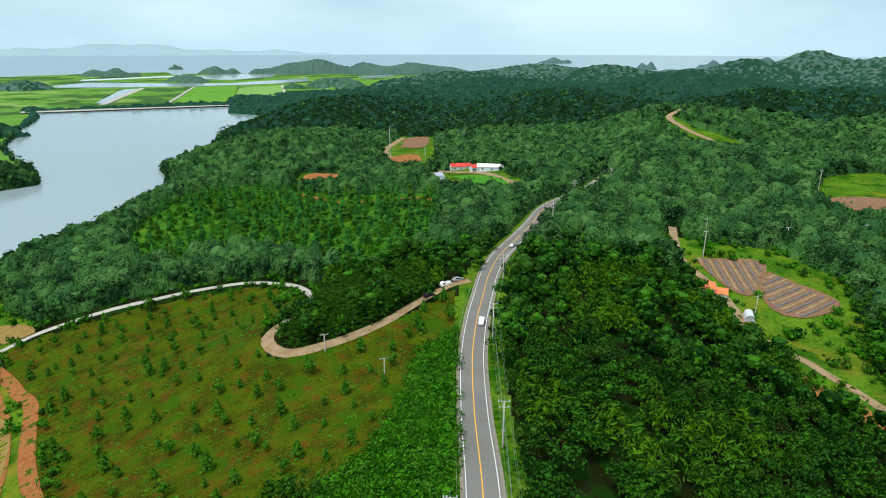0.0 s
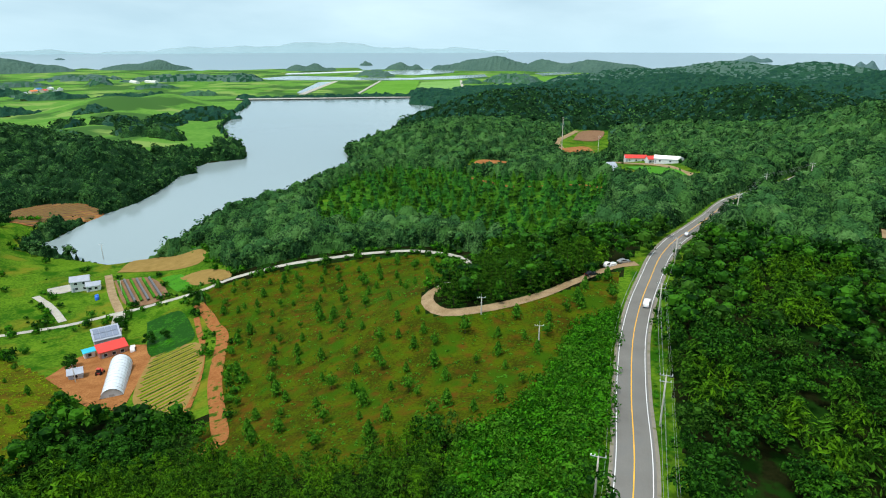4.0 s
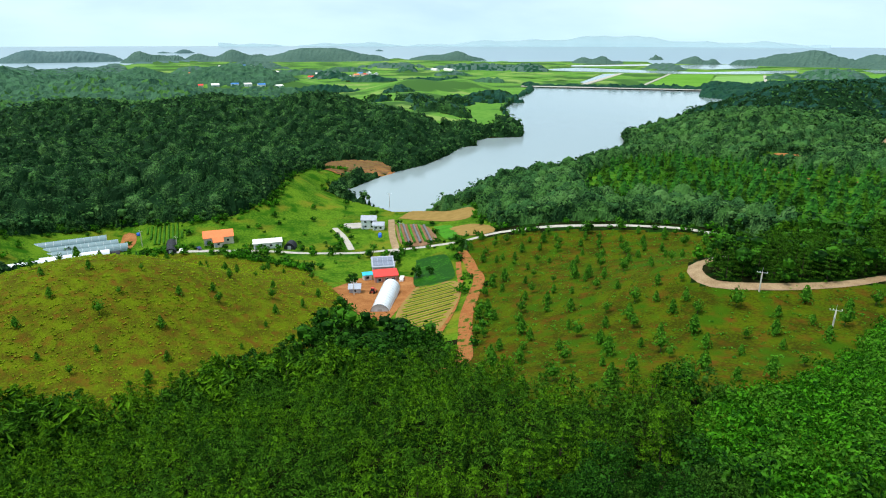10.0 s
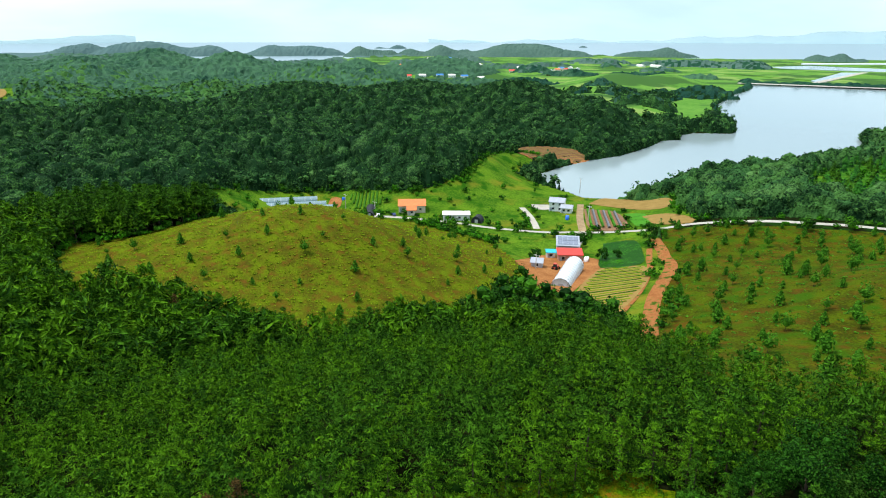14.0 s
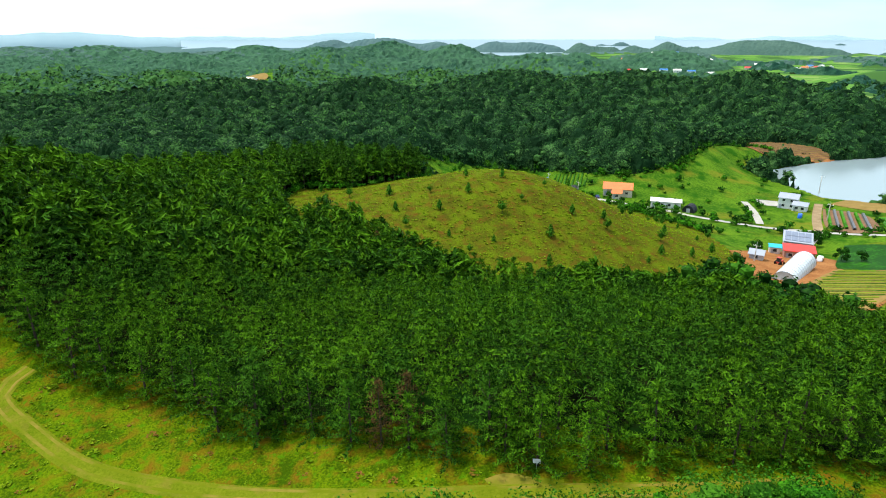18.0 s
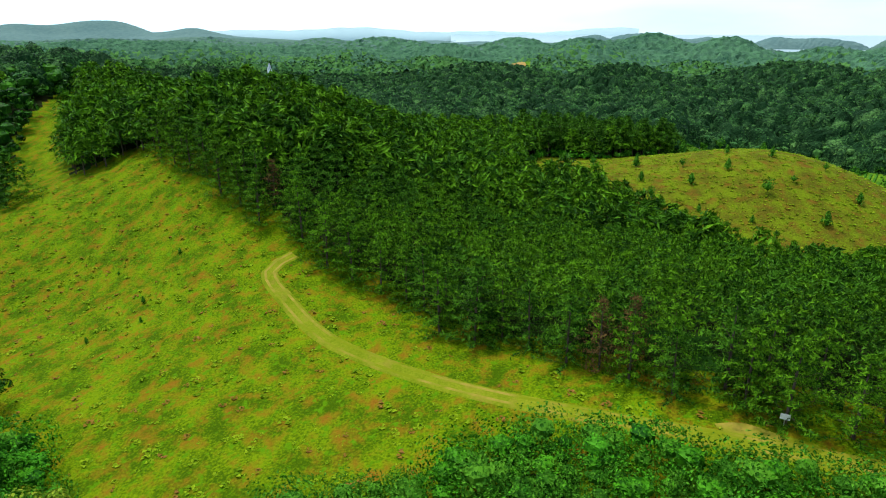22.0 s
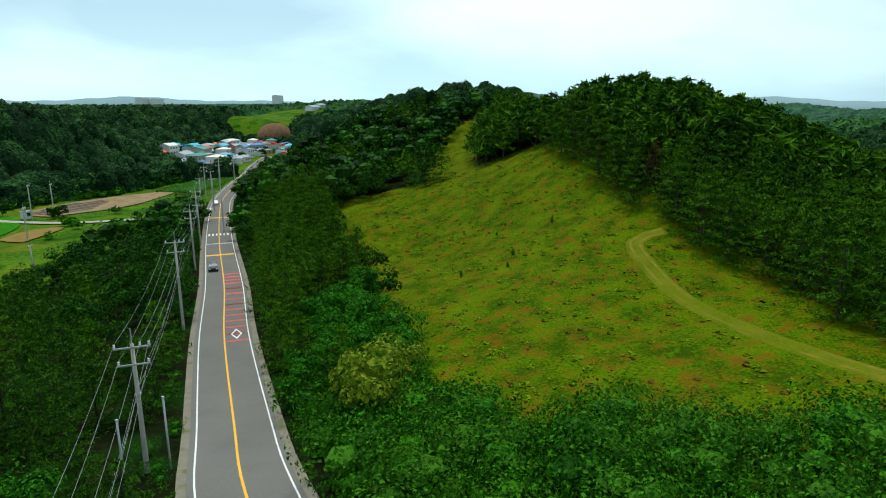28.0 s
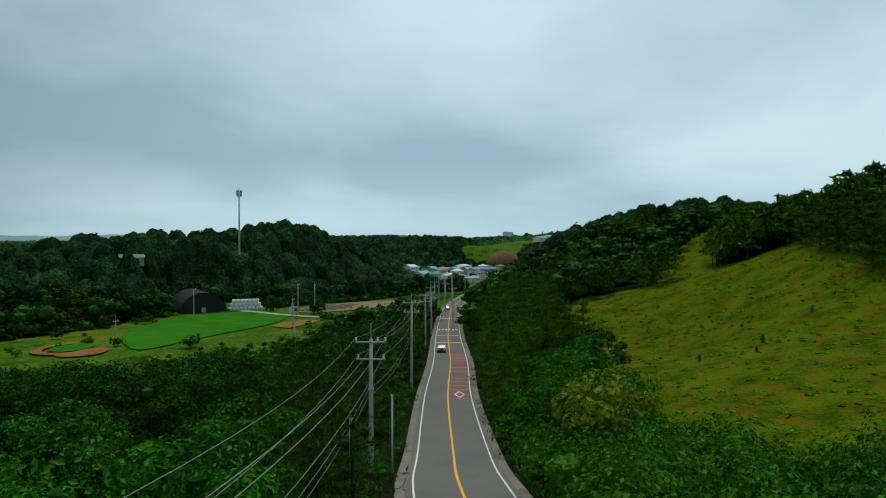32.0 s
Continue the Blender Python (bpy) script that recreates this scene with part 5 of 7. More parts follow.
    planted(HEDGE, spots[ok], "hedge_growth", [LEAF, VINE, SAPLING_LEAF], "rank green shrubs along field edges and lanes", "shrubs", (0.4, 1.5), 15, 0.2)


HEDGE = [simple_crown(s, 30, 2.2, 1.5, 0.6, core_size=0.7) for s in (54, 55)]
low_growth()


# ---- single trees ----
def tree_root(name, x, y, turn, size, label, category, group, meshes, lift=-0.15):
    root = new(name)
    root.empty_display_size = 0.5
    root.matrix_basis = pose(x, y, gz(x, y) + lift, 0, 0, turn) @ Matrix.Diagonal((size, size, size, 1))
    for part_name, me in meshes:
        part(part_name, me, root)
    return tagged(root, label, category, group)


def both_meshes(templates, leaf_mat, tag):
    return [(("trunk", mesh_of(tag + "_trunk", t[1][0], t[1][1], BARK, True)), ("crown", mesh_of(tag + "_crown", t[0][0], t[0][1], leaf_mat))) for t in templates]


DEAD_MESHES = both_meshes([pine_tree(95, 10, 7, 4, 9.0, 2.4, 0.40, 0.05, 0.5, 6, 0.11)], DEAD_PINE, "dead_pine")[0]
PINE_MESHES = both_meshes(PINES[:3], PINE, "pine") + both_meshes(PINES[3:], DARK_PINE, "pine")
DARK_PINE_MESHES = both_meshes(PINES, DARK_PINE, "dark_pine")
BROAD_MESHES = both_meshes(FINE_BROADS[:1], LEAF, "broadleaf") + both_meshes(FINE_BROADS[1:2], DARK_LEAF, "broadleaf") + both_meshes(FINE_BROADS[2:], PALE_LEAF, "broadleaf")
CLOSE_MESHES = both_meshes(CLOSE_BROADS[:1], LEAF, "close_broadleaf") + both_meshes(CLOSE_BROADS[1:], ROAD_LEAF, "close_broadleaf")
FINE_PINE_MESHES = both_meshes([pine_tree(s, 8, 7, 6, 7.6, 3.1, 0.32, 0.04, 0.45, 12, 0.09) for s in (91, 92)], DARK_PINE, "close_pine")
rng = np.random.default_rng(77)
for k, (x, y) in enumerate(SETS["pine_near"][:PINE_THINGS]):
    dead = math.hypot(x + 62, y - 6) < 3.5 or k % 61 == 60
    meshes = PINE_MESHES[k % 4] if not dead else DEAD_MESHES
    tree_root("pine_tree", x, y, rng.uniform(0, 360), rng.uniform(0.85, 1.25) if not dead else 0.95, "green pine with dense upturned needles in the pine wood" if not dead else
              "brown dying pine among green ones", "pine", "pines of the wood", meshes)
for k, (x, y) in enumerate(SETS["dark_near"]):
    near = y < 5 and math.hypot(x, y) < 50
    tree_root("pine_tree", x, y, rng.uniform(0, 360), rng.uniform(0.6, 1.08), "dark green pine among leafy trees beside the road", "pine", "roadside pines",
              FINE_PINE_MESHES[k % 2] if near else DARK_PINE_MESHES[k % 4])
for k, (x, y) in enumerate(SETS["broad_near"][:BROAD_THINGS]):
    near = y < 5 and math.hypot(x, y) < 46
    tree_root("broadleaf_tree", x, y, rng.uniform(0, 360), rng.uniform(0.62, 1.15), "dark green leafy tree in the wood beside the road", "tree", "woodland trees",
              CLOSE_MESHES[k % 2] if near else BROAD_MESHES[(1, 0, 1, 1, 2)[k % 5]])
ROADSIDE_MESHES = both_meshes([broad_tree(s, 14, 170, 7.6, 2.7, 0.22, 0.02, 0.4) for s in (17, 18)], ROAD_LEAF, "roadside")
TALL_PINE_MESHES = both_meshes([pine_tree(s, 9, 7, 6, 9.4, 3.2, 0.36, 0.03, 0.5, 10, 0.11) for s in (93, 94)], PINE, "tall_pine")
x, y = scatter(-110, -20, -160, -35, 3.7, 31)
ok = inside(x, y, ROADSIDE) & (reach(x, y, ROAD_LINE)[0] > 6.0)
for k, (a, b) in enumerate(zip(x[ok], y[ok])):
    if b < -70 or k % 4 == 0:
        tree_root("roadside_pine", a, b, rng.uniform(0, 360), rng.uniform(0.85, 1.2) if b < -70 else rng.uniform(0.75, 0.95), "dense green pine standing over the road verge", "pine", "trees along the road",
                  TALL_PINE_MESHES[k % 2])
    else:
        tree_root("roadside_tree", a, b, rng.uniform(0, 360), rng.uniform(0.75, 1.0), "dense green tree with foliage down to the road verge", "tree",
                  "trees along the road", ROADSIDE_MESHES[k % 2])
GROVE = [(-50, 168), (-42, 168), (-30, 177), (-18, 188), (-2, 205), (-8, 224), (-30, 228), (-45, 214), (-50, 190)]
x, y = scatter(-60, 10, 160, 235, 4.2, 35)
ok = inside(x, y, GROVE) & (reach(x, y, BEND_TRACK)[0] > 3.4) & (reach(x, y, FARM_LANE)[0] > 3.4)
for k, (a, b) in enumerate(zip(x[ok], y[ok])):
    tree_root("grove_pine", a, b, rng.uniform(0, 360), rng.uniform(0.85, 1.15), "dark pine in the grove inside the track's bend", "pine", "pines of the grove",
              DARK_PINE_MESHES[k % 4])
TALL_GROVE = [(-234, -10), (-227, 12), (-236, 30), (-247, 42), (-275, 50), (-292, 38), (-275, 0), (-250, -18)]
GROVE_MESHES = both_meshes([pine_tree(s, 6, 8, 5, 9.0, 2.7, 0.55, 0.40, 0.6, 6, 0.20) for s in (99, 100)], DARK_PINE, "grove_pine")
x, y = scatter(-300, -220, -25, 60, 5.6, 36)
ok = inside(x, y, TALL_GROVE)
for k, (a, b) in enumerate(zip(x[ok], y[ok])):
    tree_root("grove_pine", a, b, rng.uniform(0, 360), rng.uniform(1.35, 1.75), "tall pine with a bare trunk in the grove above the knoll", "pine", "pines above the knoll",
              GROVE_MESHES[k % 2])
YELLOW_MESHES = both_meshes([broad_tree(29, 11, 260, 6.0, 2.9, 0.24, 0.02)], YELLOW_LEAF, "chestnut")
tree_root("chestnut_tree", -29.5, -38.5, 20, 1.35, "yellow-green chestnut tree in flower at the roadside", "tree", "", YELLOW_MESHES[0])
tree_root("chestnut_tree", -34.5, -43, 120, 1.1, "yellow-green chestnut tree in flower at the roadside", "tree", "", YELLOW_MESHES[0])
CLUMP_MESHES = both_meshes([broad_tree(s, 12, 130, 11, 5.0, 0.5, 0.1) for s in (37, 38)], DARK_LEAF, "oak")
for k, (a, b, s) in enumerate([(-104, 96, 1.0), (-112, 101, 0.95), (-120, 100, 0.9), (-128, 104, 0.85), (-135, 98, 0.8), (-124, 93, 0.8), (-114, 92, 0.8),
                               (-141, 104, 0.6), (-100, 104, 0.55), (-186, 181, 0.55), (-191, 186, 0.5), (-181, 152, 0.5), (-177, 149, 0.45), (-164, 172, 0.5),
                               (-160, 176, 0.4), (-170, 207, 0.55), (-164, 200, 0.4), (-120, 234, 0.5)]):
    tree_root("oak_tree", a, b, 50 * k, s, "large round dark green tree by the farm", "tree", "farm trees", CLUMP_MESHES[k % 2])
SAPLINGS = []
for s in (81, 82, 83):
    v, f = simple_crown(s, 130, 3.4, 1.25, 0.34, s != 82, core_size=0.7)
    SAPLINGS.append((("trunk", mesh_of("sapling_trunk", *stem([(0, 0, -0.3), (0.03, 0, 1.4), (0, 0.02, 2.6)], (0.06, 0.045, 0.02), 5), BARK, True)),
                     ("crown", mesh_of("sapling_crown", v, f, SAPLING_LEAF))))
x, y = scatter(-180, 10, 85, 255, 8.8, 33)
ok = inside(x, y, PLANTATION) & (rng.uniform(size=x.shape) < 0.86)
for line in (BEND_TRACK, FARM_LANE, RED_PATH):
    ok &= reach(x, y, line)[0] > 4
for k, (a, b) in enumerate(zip(x[ok], y[ok])):
    tree_root("sapling", a, b, rng.uniform(0, 360), rng.uniform(0.7, 1.5), "young green tree planted on the brown grassy slope", "sapling", "saplings on the slope",
              SAPLINGS[k % 3], -0.05)
x, y = scatter(-290, -140, 0, 152, 13, 34)
ok = inside(x, y, KNOLL) & (rng.uniform(size=x.shape) < 0.8)
for k, (a, b) in enumerate(zip(x[ok], y[ok])):
    tree_root("sapling", a, b, rng.uniform(0, 360), rng.uniform(0.5, 1.15), "small young tree on the grassy knoll", "sapling", "saplings on the knoll",
              SAPLINGS[k % 3], -0.05)
for a, b, s in ((-76, -61, 0.35), (-67, -64, 0.3), (-71, -58, 0.25), (-88, -62, 0.3), (-85, -72, 0.2)):
    tree_root("sapling", a, b, 40 * a, s, "tiny young tree on the grassy hill", "sapling", "saplings on the hill", SAPLINGS[0], -0.05)


# ---- shapes ----
def paint(name, colour, rough=0.5, metal=0.0, worn=0.25):
    dark = tuple(c * (1 - worn) for c in colour)
    return material(name, dark, colour, scale=2.0, fine=9, rough=rough, metal=metal)


WHITE_WALL, CREAM_WALL = paint("white_wall", (0.78, 0.78, 0.76), 0.7), paint("cream_wall", (0.66, 0.58, 0.46), 0.8)
GREY_WALL, BRICK_WALL = paint("grey_wall", (0.45, 0.45, 0.46), 0.8), paint("pinkish_brick_wall", (0.48, 0.25, 0.19), 0.85)
RED_ROOF, ORANGE_ROOF = paint("red_metal_roof", (0.70, 0.045, 0.03), 0.45), paint("orange_tiles", (0.78, 0.20, 0.06), 0.7)
BLUE_ROOF, CYAN_ROOF = paint("blue_metal_roof", (0.04, 0.20, 0.52), 0.4), paint("cyan_metal_roof", (0.03, 0.48, 0.66), 0.4)
GREY_ROOF, WHITE_ROOF = paint("grey_metal_roof", (0.35, 0.38, 0.44), 0.4), paint("white_roof", (0.80, 0.78, 0.72), 0.5)
GREEN_ROOF, PLASTIC = paint("green_roof", (0.03, 0.25, 0.16), 0.5), paint("white_plastic_film", (0.68, 0.72, 0.76), 0.3)
BLACK_NET, SHADE_NET = paint("black_shade_net", (0.022, 0.024, 0.03), 0.8), paint("blue_grey_shade_net", (0.17, 0.26, 0.28), 0.6)
GALVANISED, POLE_CONCRETE = paint("galvanised_steel", (0.50, 0.52, 0.54), 0.4, 0.6), paint("pole_concrete", (0.50, 0.46, 0.40), 0.85)
GLASS_DARK, TYRE = paint("dark_window_glass", (0.02, 0.026, 0.03), 0.08), paint("tyre_rubber", (0.02, 0.02, 0.02), 0.9)
CAR_WHITE, CAR_BLACK = paint("white_car_paint", (0.80, 0.80, 0.80), 0.25, 0, 0.05), paint("black_car_paint", (0.02, 0.022, 0.03), 0.2, 0, 0.1)
CAR_SILVER, CAR_BLUE = paint("silver_car_paint", (0.45, 0.47, 0.48), 0.25, 0.5, 0.1), paint("navy_car_paint", (0.03, 0.05, 0.12), 0.2, 0, 0.1)
TRACTOR_RED, BLUE_TANK = paint("tractor_red", (0.55, 0.05, 0.03), 0.4), paint("blue_plastic", (0.02, 0.14, 0.62), 0.4)
LAMP_RED, LAMP_CLEAR, WIRE = paint("tail_light", (0.5, 0.01, 0.01), 0.2), paint("head_light", (0.8, 0.8, 0.78), 0.1), paint("wire_black", (0.05, 0.05, 0.05), 0.6)
SOLAR, WIRE_PALE = paint("solar_panel", (0.20, 0.23, 0.30), 0.15), paint("wire_grey", (0.30, 0.30, 0.30), 0.5)


def box(w, d, h, at=(0, 0, 0), soft=0.03, taper=0.0):
    """A softened box standing on at; taper narrows its top."""
    bm = bmesh.new()
    bmesh.ops.create_cube(bm, size=1)
    for v in bm.verts:
        k = 1 - taper * (v.co.z > 0)
        v.co = Vector((v.co.x * w * k + at[0], v.co.y * d * k + at[1], (v.co.z + 0.5) * h + at[2]))
    if soft:
        bmesh.ops.bevel(bm, geom=bm.edges[:], offset=soft, segments=1, affect="EDGES")
    return bm


def join(*shapes):
    out = bmesh.new()
    for bm in shapes:
        me = bpy.data.meshes.new("tmp")
        bm.to_mesh(me)
        bm.free()
        out.from_mesh(me)
        bpy.data.meshes.remove(me)
    return out


def shape(name, bm, mat, smooth=False):
    me = bpy.data.meshes.new(name)
    bm.to_mesh(me)
    bm.free()
    me.materials.append(mat)
    if smooth:
        me.polygons.foreach_set("use_smooth", np.ones(len(me.polygons), bool))
    return me


def prism(profile, length, at=0.0):
    """A profile of (y, z) pulled along x, centred, with capped ends."""
    bm = bmesh.new()
    ends = [[bm.verts.new((at + s * length / 2, y, z)) for y, z in profile] for s in (-1, 1)]
    n = len(profile)
    for i in range(n):
        bm.faces.new((ends[0][i], ends[0][(i + 1) % n], ends[1][(i + 1) % n], ends[1][i]))
    bm.faces.new(ends[0][::-1])
    bm.faces.new(ends[1])
    bmesh.ops.recalc_face_normals(bm, faces=bm.faces[:])
    return bm


def tube(points, radii, sides=8):
    v, f = stem(points, radii, sides)
    bm = bmesh.new()
    vs = [bm.verts.new(p) for p in v]
    for q in f:
        bm.faces.new([vs[i] for i in q])
    bm.faces.new(vs[-sides:])
    return bm


def rod(a, b, r, sides=6):
    """A straight round bar from a to b."""
    a, b = Vector(a), Vector(b)
    bm = bmesh.new()
    bmesh.ops.create_cone(bm, cap_ends=True, segments=sides, radius1=r, radius2=r, depth=(b - a).length)
    m = Matrix.Translation((a + b) / 2) @ (b - a).to_track_quat("Z", "Y").to_matrix().to_4x4()
    bmesh.ops.transform(bm, matrix=m, verts=bm.verts[:])
    return bm


def thing(name, x, y, turn, label, category, group="", z=None, size=1.0):
    root = new(name)
    root.empty_display_size = 1
    root.matrix_basis = pose(x, y, gz(x, y) if z is None else z, 0, 0, turn) @ Matrix.Diagonal((size, size, size, 1))
    return tagged(root, label, category, group)


def gable_roof(w, d, base, rise, over=0.4, thick=0.16):
    y, s = d / 2 + over, rise / (d / 2)
    return prism([(-y, base - over * s), (0, base + rise), (y, base - over * s), (y, base - over * s + thick), (0, base + rise + thick),
                  (-y, base - over * s + thick)], w + 2 * over)


def hip_roof(w, d, base, rise, over=0.5, thick=0.15):
    bm = bmesh.new()
    a, b, r = w / 2 + over, d / 2 + over, max(0.1, (w - d) / 2)
    low = [bm.verts.new(p) for p in ((-a, -b, base), (a, -b, base), (a, b, base), (-a, b, base))]
    mid = [bm.verts.new(p) for p in ((-a, -b, base + thick), (a, -b, base + thick), (a, b, base + thick), (-a, b, base + thick))]
    top = [bm.verts.new((-r, 0, base + rise)), bm.verts.new((r, 0, base + rise))]
    bm.faces.new(low[::-1])
    for i in range(4):
        bm.faces.new((low[i], low[(i + 1) % 4], mid[(i + 1) % 4], mid[i]))
    bm.faces.new((mid[0], mid[1], top[1], top[0]))
    bm.faces.new((mid[1], mid[2], top[1]))
    bm.faces.new((mid[2], mid[3], top[0], top[1]))
    bm.faces.new((mid[3], mid[0], top[0]))
    return bm


def windows_on(root, w, d, sill, wide, high, count, front=True, mat=None):
    """Windows with frame and pane, set on the front and back walls."""
    for side in ((-1, 1) if front else (-1,)):
        for k in range(count):
            cx = (k + 0.5) / count * (w - 1.0) - (w - 1.0) / 2
            win = part("window", shape("window_frame", box(wide + 0.16, 0.10, high + 0.16, (cx, side * (d / 2 + 0.02), sill - 0.08), 0), WHITE_WALL), root)
            part("pane", shape("pane", box(wide, 0.06, high, (cx, side * (d / 2 + 0.06), sill), 0), GLASS_DARK), win)


def house(x, y, turn, w, d, h, roof, wall_mat, roof_mat, label, rise=1.6, count=3, group="", storeys=1, z=None):
    root = thing("house", x, y, turn, label, "house", group, z)
    part("wall", shape("wall", box(w, d, h + 0.8, (0, 0, -0.8), 0.04), wall_mat), root)
    if roof == "gable":
        ends = prism([(-d / 2 + 0.05, h), (0, h + rise * 0.97), (d / 2 - 0.05, h)], w - 0.1)
        part("gable", shape("gable", ends, wall_mat), root)
        part("roof", shape("roof", gable_roof(w, d, h, rise), roof_mat), root)
    elif roof == "hip":
        part("roof", shape("roof", hip_roof(w, d, h, rise), roof_mat), root)
    elif roof == "lean":
        part("roof", shape("roof", prism([(-d / 2 - 0.5, h), (d / 2 + 0.5, h + rise), (d / 2 + 0.5, h + rise + 0.18), (-d / 2 - 0.5, h + 0.18)], w + 0.8), roof_mat), root)
    else:
        part("roof", shape("roof", join(box(w + 0.3, d + 0.3, 0.25, (0, 0, h), 0.03), box(w * 0.3, d * 0.4, 1.4, (w * 0.2, 0, h + 0.2), 0.03)), roof_mat), root)
    for s in range(storeys):
        windows_on(root, w, d, 1.0 + s * h / storeys, 1.2 if w < 40 else 5.0, 1.1 if w < 40 else 2.6, count, w < 40)
    part("door", shape("door", box(1.0, 0.08, 2.05, (-w / 2 + 1.1, -d / 2 - 0.03, 0.0), 0.02), GREY_ROOF), root)
    return root


def arch_profile(w, h, n=12, inner=0.0):
    return [((w / 2 - inner) * math.cos(math.pi * i / n), (h - inner) * math.sin(math.pi * i / n)) for i in range(n + 1)]


def tunnel(x, y, turn, length, w, h, mat, label, ends=None, ribs=9, name="polytunnel", z=None):
    """An arched film tunnel with steel hoops."""
    root = thing(name, x, y, turn, label, "greenhouse", z=z)
    outer = arch_profile(w, h)
    part("cover", shape("cover", prism(outer + arch_profile(w, h, 12, 0.07)[::-1], length), mat, False), root)
    for k in range(ribs):
        at = -length / 2 + length * k / (ribs - 1)
        hoop = prism(arch_profile(w + 0.10, h + 0.05) + arch_profile(w, h, 12, 0.02)[::-1], 0.12, at)
        part("hoop", shape("hoop", hoop, ends if (ends and k in (0, ribs - 1)) else (mat if mat is BLACK_NET else GALVANISED)), root)
    part("end_wall", shape("end_wall", prism(arch_profile(w - 0.2, h - 0.1), 0.08, -length / 2 + 0.3), mat), root)
    part("door", shape("door", box(0.1, 1.6, 1.9, (-length / 2 + 0.22, 0, 0), 0.02), GREY_WALL), root)
    return root


def car(x, y, turn, body_mat, label, kind="car", group="", z=None, lift=0.0):
    z = gz(x, y) if z is None else z
    root = thing("car" if kind != "pickup" else "pickup_truck", x, y, turn, label, "car" if kind != "pickup" else "truck", group, z + lift)
    if kind == "pickup":
        body = prism([(-2.3, 0.35), (2.3, 0.35), (2.3, 0.95), (-2.3, 0.95)], 1.7)
        cabin = prism([(-2.25, 0.95), (-0.55, 0.95), (-0.65, 1.85), (-1.75, 1.9), (-2.2, 1.2)], 1.6)
        glass = prism([(-2.12, 1.22), (-0.62, 1.22), (-0.7, 1.72), (-1.78, 1.76)], 1.64)
        sides = join(box(0.06, 2.6, 0.35, (-0.82, 0.95, 0.95), 0.01), box(0.06, 2.6, 0.35, (0.82, 0.95, 0.95), 0.01), box(1.7, 0.06, 0.35, (0, 2.25, 0.95), 0.01))
        part("bed_side", shape("bed_side", sides, body_mat), root)
    else:
        body = prism([(-2.25, 0.32), (2.25, 0.32), (2.3, 0.62), (2.15, 0.86), (0.95, 0.95), (-1.5, 0.98), (-2.2, 0.9), (-2.3, 0.6)], 1.8)
        cabin = prism([(-1.75, 0.93), (1.15, 0.93), (0.35, 1.42), (-0.4, 1.48), (-1.2, 1.42)], 1.5)
        glass = prism([(-1.6, 0.98), (0.98, 0.98), (0.3, 1.36), (-0.4, 1.40), (-1.12, 1.36)], 1.54)
    bmesh.ops.bevel(body, geom=body.edges[:], offset=0.06, segments=2, affect="EDGES")
    bmesh.ops.bevel(cabin, geom=cabin.edges[:], offset=0.05, segments=1, affect="EDGES")
    part("body", shape("body", body, body_mat), root)
    part("roof", shape("roof", cabin, body_mat), root)
    part("windows", shape("windows", glass, GLASS_DARK), root, "dark car windows")
    for sx in (-0.82, 0.82):
        for sy in (-1.4, 1.4):
            wheel = part("wheel", shape("tyre", rod((sx - 0.1, sy, 0.32), (sx + 0.1, sy, 0.32), 0.32, 14), TYRE), root)
            part("rim", shape("rim", rod((sx - 0.11, sy, 0.32), (sx + 0.11, sy, 0.32), 0.19, 10), GALVANISED), wheel)
        part("headlight", shape("headlight", box(0.36, 0.1, 0.16, (sx * 0.75, 2.24, 0.62), 0.02), LAMP_CLEAR), root)
        part("tail_light", shape("tail_light", box(0.32, 0.1, 0.16, (sx * 0.8, -2.26, 0.66), 0.02), LAMP_RED), root)
    return root


# ---- fields ----
def drape(name, poly, mat, label, category="field", lift=0.22, cell=6.0):
    """A field laid over the ground inside an outline."""
    bm = bmesh.new()
    bm.faces.new([bm.verts.new((p[0], p[1], 0)) for p in spline(list(poly) + [poly[0]], 4.0)[:-1, :2]])
    xs, ys = [p[0] for p in poly], [p[1] for p in poly]
    for axis, low, high in ((0, min(xs), max(xs)), (1, min(ys), max(ys))):
        for c in np.arange(low + cell, high, cell):
            at, no = [0, 0, 0], [0, 0, 0]
            at[axis], no[axis] = c, 1
            bmesh.ops.bisect_plane(bm, geom=bm.verts[:] + bm.edges[:] + bm.faces[:], plane_co=at, plane_no=no)
    z = ground_z(np.array([v.co.x for v in bm.verts]), np.array([v.co.y for v in bm.verts]))
    for v, h in zip(bm.verts, z):
        v.co.z = h + lift
    bmesh.ops.recalc_face_normals(bm, faces=bm.faces[:])
    ob = new(name, shape(name, bm, mat))
    return tagged(ob, label, category, kind="structure")


